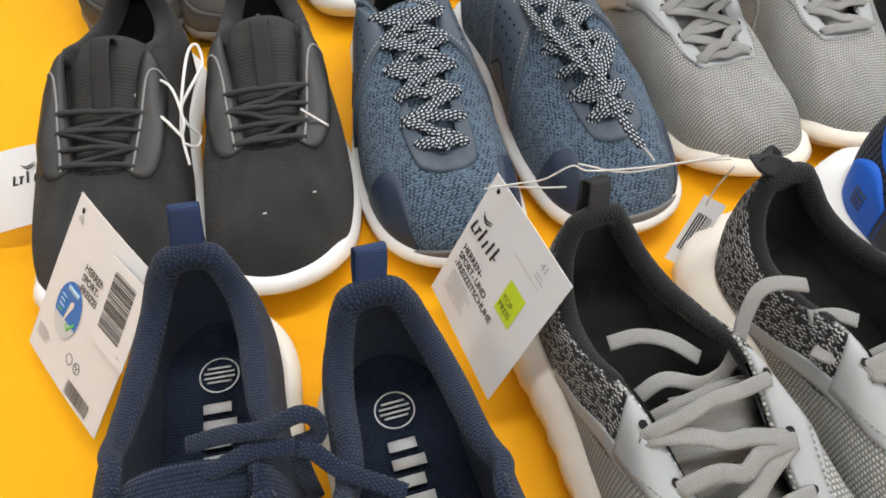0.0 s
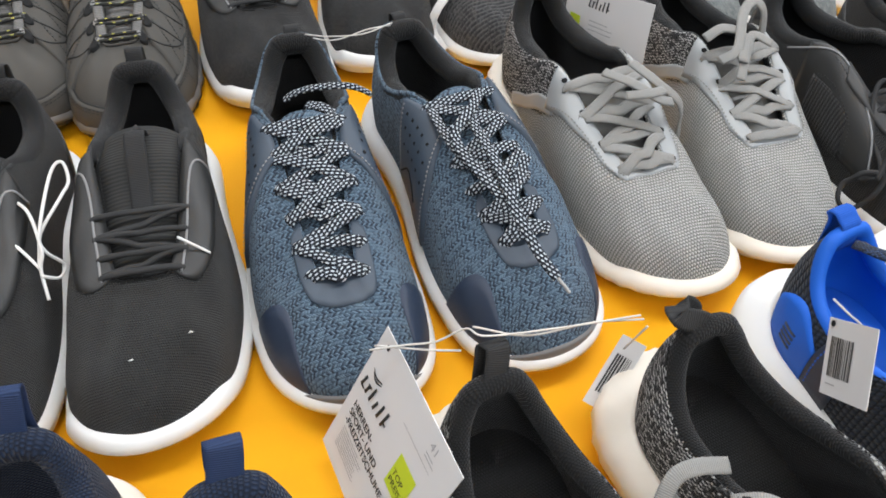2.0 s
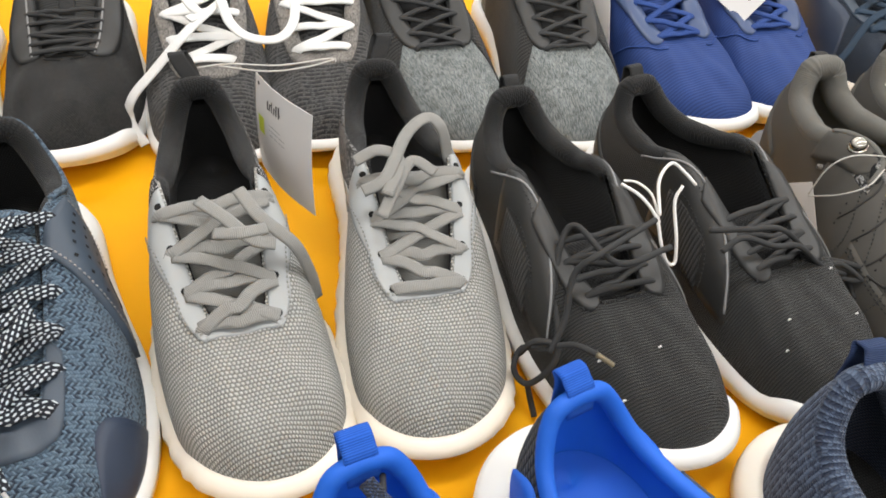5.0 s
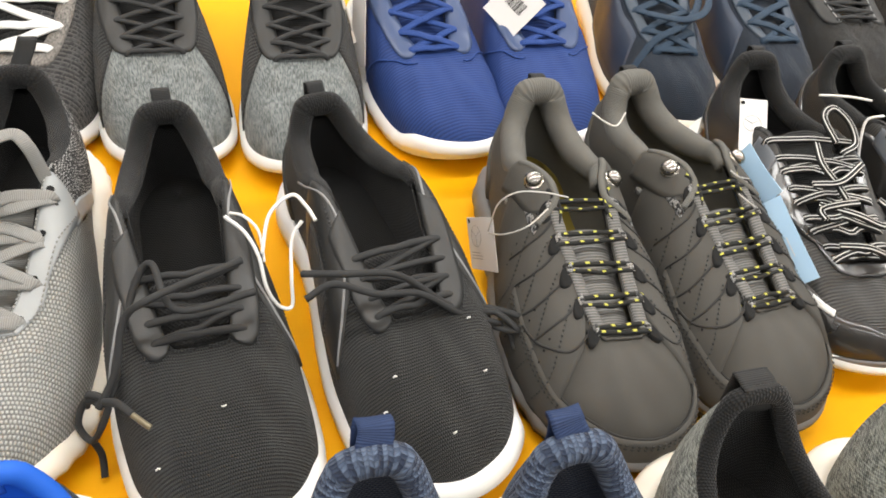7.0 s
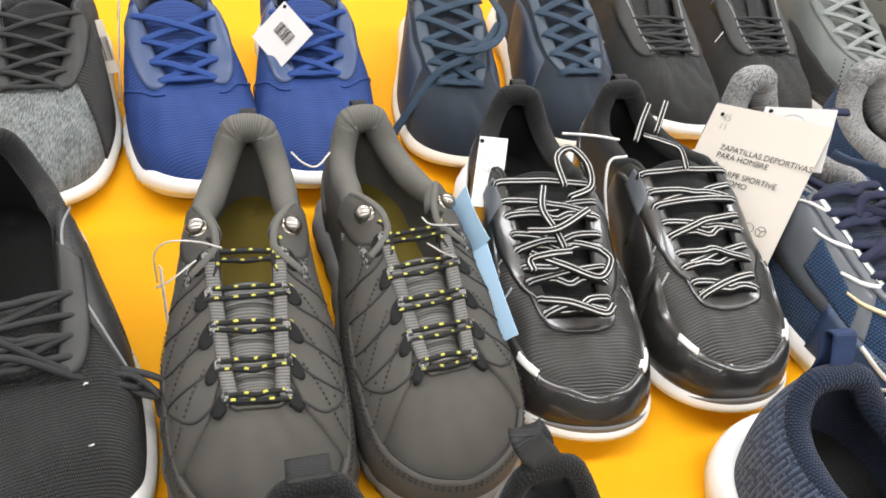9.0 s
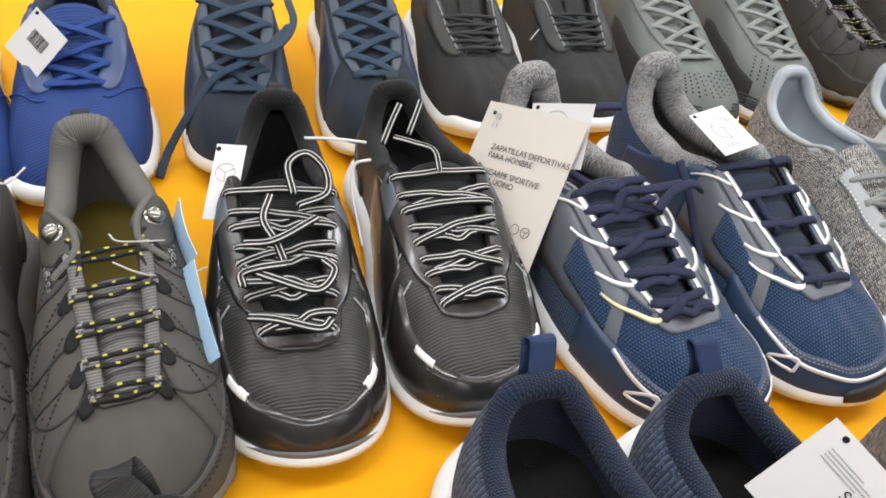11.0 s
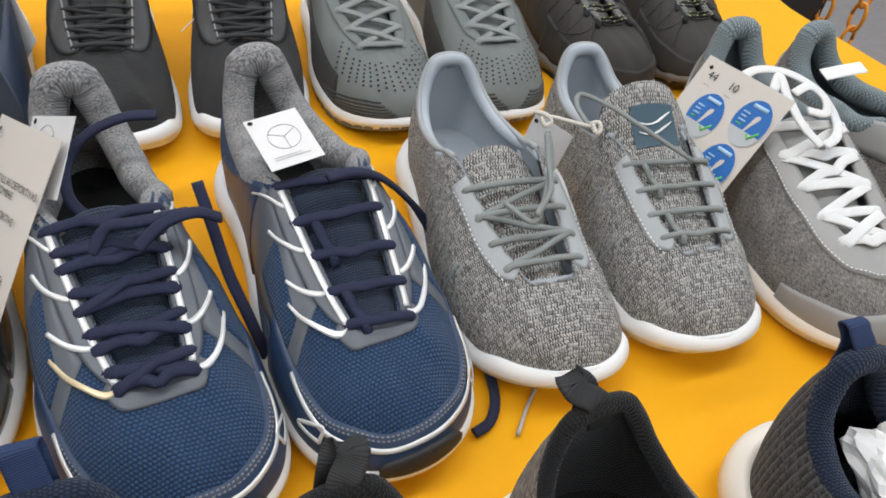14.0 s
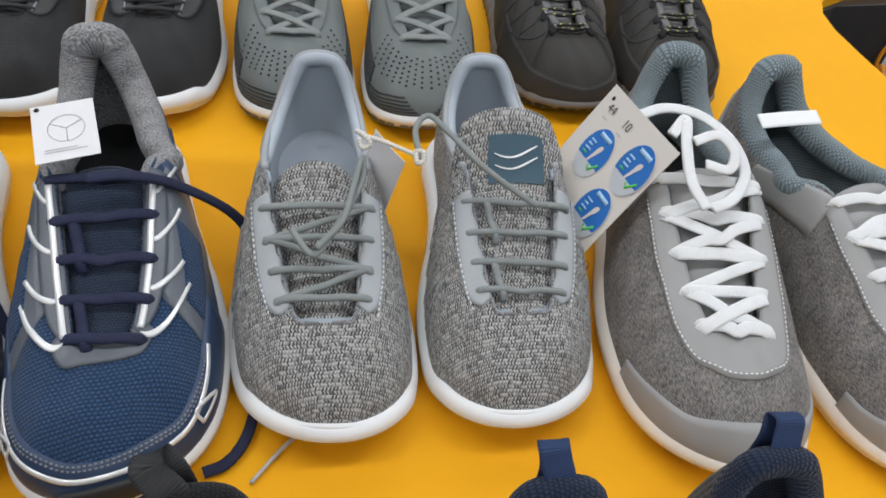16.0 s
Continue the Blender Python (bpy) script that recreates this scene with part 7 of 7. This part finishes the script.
lace_on(navy_right, "lace", NAVY_LACE, 0.0075, 0.0036, [(1.493, 0.505, 0.122), (1.515, 0.512, 0.118), (1.541, 0.528, 0.095), (1.574, 0.543, 0.05), (1.59, 0.518, 0.02), (1.592, 0.471, 0.006), (1.588, 0.424, 0.005), (1.582, 0.392, 0.005), (1.571, 0.374, 0.005), (1.557, 0.368, 0.005)])
lace_on(navy_left, "lace", NAVY_LACE, 0.0075, 0.0036, [(1.397, 0.586, 0.13), (1.375, 0.589, 0.128), (1.351, 0.587, 0.118), (1.337, 0.575, 0.105), (1.338, 0.545, 0.1), (1.352, 0.517, 0.1)])
lace_on(navy_left, "lace", NAVY_LACE, 0.0075, 0.0036, [(1.414, 0.517, 0.122), (1.419, 0.496, 0.1), (1.424, 0.479, 0.075), (1.432, 0.465, 0.05), (1.44, 0.454, 0.02)])
lace_on(navy_left, "lace", NAVY_LACE, 0.0075, 0.0036, [(1.349, 0.489, 0.1), (1.36, 0.499, 0.11), (1.378, 0.493, 0.116), (1.406, 0.496, 0.116)])
lace_on(navy_left, "lace", NAVY_LACE, 0.0075, 0.0036, [(1.375, 0.476, 0.11), (1.39, 0.485, 0.118), (1.409, 0.49, 0.12), (1.424, 0.494, 0.11)])
lace_on(knit_grey_left, "string", PALE_TIP, 0.0028, 0.0028, [(1.626, 0.402, 0.004), (1.604, 0.382, 0.003), (1.585, 0.36, 0.003)])
lace_on(knit_grey_left, "string", TWINE, 0.0032, 0.0028, [(1.66, 0.537, 0.13), (1.671, 0.532, 0.13), (1.684, 0.526, 0.128), (1.697, 0.516, 0.128)])
lace_on(knit_grey_left, "string", TWINE, 0.0036, 0.0036, [(1.657, 0.539, 0.132), (1.662, 0.531, 0.134), (1.665, 0.527, 0.13), (1.66, 0.526, 0.128), (1.658, 0.531, 0.132)])
lace_on(knit_grey_left, "string", TWINE, 0.0036, 0.0036, [(1.694, 0.519, 0.13), (1.699, 0.516, 0.132), (1.699, 0.512, 0.128), (1.695, 0.511, 0.127), (1.694, 0.516, 0.131)])
lace_on(knit_grey_left, "lace", SAGE_LACE, 0.0044, 0.0034, [(1.661, 0.522, 0.125), (1.659, 0.508, 0.115), (1.649, 0.489, 0.108), (1.634, 0.467, 0.1), (1.625, 0.462, 0.095), (1.613, 0.482, 0.098)])
lace_on(knit_grey_left, "lace", SAGE_LACE, 0.0044, 0.0034, [(1.659, 0.519, 0.125), (1.653, 0.501, 0.116), (1.645, 0.478, 0.108), (1.628, 0.462, 0.1)])
lace_on(knit_grey_right, "lace", SAGE_LACE, 0.0044, 0.0034, [(1.699, 0.519, 0.122), (1.698, 0.546, 0.128), (1.709, 0.559, 0.13), (1.721, 0.534, 0.132), (1.737, 0.511, 0.126), (1.756, 0.499, 0.116), (1.776, 0.491, 0.105)])
lace_on(suede_left, "lace", WHITE_LACE, 0.0085, 0.0024, [(1.867, 0.563, 0.128), (1.89, 0.567, 0.132), (1.914, 0.557, 0.132), (1.931, 0.534, 0.126), (1.937, 0.513, 0.114), (1.918, 0.488, 0.112), (1.898, 0.479, 0.11)])
lace_on(suede_left, "lace", WHITE_LACE, 0.0085, 0.0024, [(1.885, 0.539, 0.128), (1.898, 0.55, 0.134), (1.893, 0.528, 0.126), (1.888, 0.5, 0.118), (1.894, 0.479, 0.11)])
lace_on(suede_left, "lace", WHITE_LACE, 0.008, 0.0024, [(1.898, 0.529, 0.13), (1.917, 0.533, 0.132), (1.927, 0.521, 0.126), (1.92, 0.509, 0.12), (1.903, 0.513, 0.122)])
lace_on(suede_right, "paper_strip", WHITE_RUBBER, 0.014, 0.0008, [(1.975, 0.57, 0.118), (2.002, 0.571, 0.12), (2.028, 0.573, 0.12)])
lace_on(ink_left, "lace", INK_LACE, 0.008, 0.0024, [(1.162, 0.822, 0.095), (1.136, 0.783, 0.092), (1.11, 0.761, 0.088), (1.084, 0.757, 0.075), (1.061, 0.744, 0.05), (1.04, 0.734, 0.02), (1.028, 0.712, 0.003)])
lace_on(ink_left, "lace", INK_LACE, 0.008, 0.0024, [(1.087, 0.791, 0.088), (1.115, 0.765, 0.094), (1.146, 0.78, 0.096), (1.165, 0.818, 0.1), (1.167, 0.87, 0.1)])
lace_on(white_left, "lace", WHITE_LACE, 0.009, 0.0022, [(0.413, 0.808, 0.1), (0.395, 0.781, 0.098), (0.378, 0.762, 0.09), (0.354, 0.748, 0.07), (0.332, 0.738, 0.05), (0.326, 0.735, 0.03), (0.336, 0.721, 0.012)])
lace_on(white_left, "lace", WHITE_LACE, 0.009, 0.0022, [(0.414, 0.808, 0.105), (0.421, 0.769, 0.1), (0.436, 0.752, 0.094), (0.46, 0.743, 0.096), (0.475, 0.764, 0.1), (0.48, 0.803, 0.105)])
lace_on(white_left, "lace", WHITE_LACE, 0.009, 0.0022, [(0.384, 0.804, 0.108), (0.389, 0.792, 0.106), (0.395, 0.787, 0.1), (0.386, 0.778, 0.1)])
lace_on(two_tone_left, "lace", BLACK_LACE, 0.005, 0.0036, [(0.578, 0.959, 0.03), (0.561, 0.988, 0.01), (0.545, 0.951, 0.004), (0.544, 0.899, 0.004), (0.555, 0.869, 0.004)])
lace_on(plain_left, "string", CLEAR_STRING, 0.0011, 0.0011, [(0.097, 0.806, 0.09), (0.081, 0.834, 0.06), (0.082, 0.816, 0.04), (0.081, 0.806, 0.015)])
lace_on(plain_right, "string", CLEAR_STRING, 0.0012, 0.0012, [(0.197, 0.782, 0.1), (0.201, 0.781, 0.09), (0.207, 0.779, 0.085), (0.214, 0.784, 0.092)])
lace_on(plain2_left, "string", CLEAR_STRING, 0.0012, 0.0012, [(1.43, 0.831, 0.07), (1.449, 0.846, 0.08), (1.47, 0.869, 0.09)])
lace_on(slip_left, "lace", DEEP_NAVY, 0.0085, 0.003, [(-0.002, 0.192, 0.1), (0.018, 0.188, 0.11), (0.037, 0.184, 0.115), (0.053, 0.185, 0.12), (0.06, 0.183, 0.115), (0.059, 0.179, 0.108), (0.048, 0.178, 0.105)])
lace_on(slip_left, "lace", DEEP_NAVY, 0.0085, 0.003, [(0.048, 0.178, 0.105), (0.057, 0.172, 0.105), (0.066, 0.164, 0.1), (0.08, 0.155, 0.1), (0.094, 0.146, 0.1)])
lace_on(slip_left, "lace", DEEP_NAVY, 0.0085, 0.003, [(-0.01, 0.175, 0.098), (0.011, 0.175, 0.104), (0.03, 0.178, 0.108), (0.048, 0.176, 0.108)])
lace_on(slip_left, "lace", DEEP_NAVY, 0.0085, 0.003, [(0.048, 0.177, 0.106), (0.05, 0.17, 0.09), (0.052, 0.166, 0.07)])
lace_on(fleck_left, "lace", GREY_LACE, 0.0085, 0.002, [(0.215, 0.203, 0.092), (0.23, 0.201, 0.097), (0.244, 0.194, 0.098), (0.259, 0.185, 0.09)])
lace_on(fleck_left, "lace", GREY_LACE, 0.0085, 0.002, [(0.221, 0.174, 0.084), (0.236, 0.177, 0.09), (0.255, 0.171, 0.088), (0.274, 0.177, 0.084)])
lace_on(fleck_left, "lace", GREY_LACE, 0.0085, 0.002, [(0.235, 0.165, 0.084), (0.249, 0.164, 0.087), (0.266, 0.171, 0.086)])
lace_on(fleck_right, "lace", GREY_LACE, 0.0085, 0.002, [(0.326, 0.204, 0.108), (0.308, 0.205, 0.114), (0.295, 0.203, 0.114), (0.285, 0.194, 0.104), (0.277, 0.181, 0.09), (0.259, 0.167, 0.082)])
lace_on(fleck_right, "lace", GREY_LACE, 0.0085, 0.002, [(0.323, 0.19, 0.098), (0.335, 0.186, 0.102), (0.344, 0.18, 0.102)])
lace_on(fleck_right, "lace", GREY_LACE, 0.0085, 0.002, [(0.318, 0.174, 0.092), (0.324, 0.166, 0.096), (0.34, 0.171, 0.096)])
lace_on(fleck_left, "string", CLEAR_STRING, 0.0011, 0.0011, [(0.173, 0.303, 0.12), (0.191, 0.298, 0.125), (0.205, 0.293, 0.13), (0.219, 0.29, 0.14), (0.227, 0.282, 0.142), (0.264, 0.279, 0.14), (0.304, 0.273, 0.145)])
lace_on(fleck_left, "string", CLEAR_STRING, 0.0011, 0.0011, [(0.176, 0.305, 0.12), (0.202, 0.292, 0.125), (0.216, 0.286, 0.128)])
lace_on(fleck_left, "string", CLEAR_STRING, 0.0011, 0.0011, [(0.222, 0.289, 0.142), (0.248, 0.28, 0.138), (0.281, 0.278, 0.14), (0.305, 0.271, 0.144)])
lace_on(fleck_right, "string", CLEAR_STRING, 0.0011, 0.0011, [(0.307, 0.269, 0.14), (0.309, 0.279, 0.11), (0.323, 0.297, 0.075)])
lace_on(bright_left, "lace", BLUE_LACE, 0.008, 0.0024, [(0.469, 0.307, 0.118), (0.477, 0.291, 0.122), (0.494, 0.279, 0.12), (0.517, 0.274, 0.115)])
lace_on(bright_left, "lace", BLUE_LACE, 0.008, 0.0024, [(0.518, 0.268, 0.105), (0.52, 0.279, 0.12), (0.534, 0.278, 0.12), (0.552, 0.275, 0.116)])
lace_on(bright_left, "lace", BLUE_LACE, 0.008, 0.0024, [(0.5, 0.262, 0.11), (0.509, 0.265, 0.118), (0.511, 0.253, 0.11), (0.494, 0.246, 0.1)])
lace_on(bright_left, "aglet", BLACK_THREAD, 0.003, 0.003, [(0.477, 0.312, 0.112), (0.476, 0.306, 0.117), (0.475, 0.299, 0.12)])
lace_on(bright_left, "string", CLEAR_STRING, 0.0014, 0.0014, [(0.447, 0.284, 0.1), (0.444, 0.27, 0.105), (0.45, 0.262, 0.1), (0.446, 0.267, 0.09)])

# ---- plastic chains and ladder beyond the table's end ----
def chain(x, y, z0, z1):
    root = tagged(new("plastic_chain"), "orange plastic chain hanging beside the table's end", "chain", "hanging chains")
    z, k = z1, 0
    t = np.linspace(0, 2 * PI, 17)
    while z > z0:
        p = np.stack([0.014 * np.cos(t), 0 * t, 0.026 * np.sign(np.sin(t)) * np.abs(np.sin(t)) ** 0.8], -1)
        if k % 2:
            p = p[:, [1, 0, 2]]
        v, f, u = sweep(p + (x, y, z), 0.006, 0.006, up=(0.3, 1, 0.2), sides=6)
        mesh_object("link", v, f, CHAIN, root)
        z -= 0.044
        k += 1
    return root


chain(2.560, 1.075, -0.7, 0.5)
chain(2.600, 1.035, -0.7, 0.5)
bin_box = tagged(new("storage_box"), "dark grey plastic storage box on the floor", "box")
prism("box_body", [(2.62, 0.2), (3.3, 0.2), (3.3, 0.92), (2.62, 0.92)], FLOOR_Z, -0.12, TRIM, bin_box, 0.01)

# ---- lamp housings ----
TUBE_BODY = plain("lamp_housing", (0.75, 0.75, 0.74), 0.4, 100, 0.0)
for ly in LAMP_ROWS:
    for lx in (-3.2, -1.3, 0.6, 2.5, 4.4):
        fixture = tagged(new("ceiling_light"), "long white ceiling lamp housing", "lamp", "ceiling lamps")
        prism("housing", [(lx - 0.78, ly - 0.13), (lx + 0.78, ly - 0.13), (lx + 0.78, ly + 0.13), (lx - 0.78, ly + 0.13)], CEILING - 0.07, CEILING, TUBE_BODY, fixture)


# ---- crumpled tissue in the stuffed sneakers ----
TISSUE = paper("tissue_paper", (0.78, 0.78, 0.76))


def tissue(root, x, y, z, r, seed):
    ob = tagged(new("tissue_paper"), "crumpled white tissue paper stuffed in a sneaker", "paper")
    bm = bmesh.new()
    bmesh.ops.create_icosphere(bm, subdivisions=4, radius=1.0)
    for v in bm.verts:
        d = noise.multi_fractal(v.co * 1.7 + Vector((seed, 0, 0)), 1.0, 2.0, 4)
        e = abs(noise.noise(v.co * 3.1 + Vector((0, seed, 0))))
        v.co = Vector((v.co.x * 0.72, v.co.y * 1.25, v.co.z * 0.62)) * r * (0.82 + 0.22 * d - 0.25 * e)
    for fc in bm.faces:
        fc.smooth = False
    part("paper_ball", bm, TISSUE, ob)
    ob.matrix_world = root.matrix_world @ Matrix.Translation((x, y, z))


tissue(stuffed_left, 0.004, 0.215, 0.090, 0.036, 1)
tissue(stuffed_right, 0, 0.215, 0.090, 0.036, 2)
tissue(felt_right, 0.004, 0.160, 0.070, 0.030, 3)
tissue(bright_left, -0.004, 0.165, 0.070, 0.030, 4)
tissue(bright_right, 0.0, 0.190, 0.080, 0.030, 5)


# ---- lint on the dark cloth ----
def lint(root, spots):
    """A few tiny pale flecks, as they stick to dark mesh."""
    for k, (x, y, z) in enumerate(spots):
        p = np.array([(x - 0.0012, y, z), (x, y + 0.0006 * (-1) ** k, z + 0.0006), (x + 0.0012, y + 0.0003, z)])
        v, f, u = sweep(p, 0.0011, 0.0008, sides=5)
        mesh_object("lint", v, f, WHITE_STRING, root, u)


def spots_of(o, n, seed):
    rng = random.Random(seed)
    last = Last(o.get("L", 0.30), o.get("W", 0.118), 1, seed=seed)
    out = []
    for _ in range(n):
        p = last.on(rng.uniform(-0.25, 0.25) * PI, rng.uniform(0.45, 0.8), 0.0006)
        out.append(tuple(float(v) for v in p))
    return out


lint(casual_left, spots_of(BLACK_CASUAL, 3, 14))
lint(casual_right, spots_of(BLACK_CASUAL, 5, 14.5))
lint(black_right, spots_of(BLACK_RUNNER, 2, 10.5))
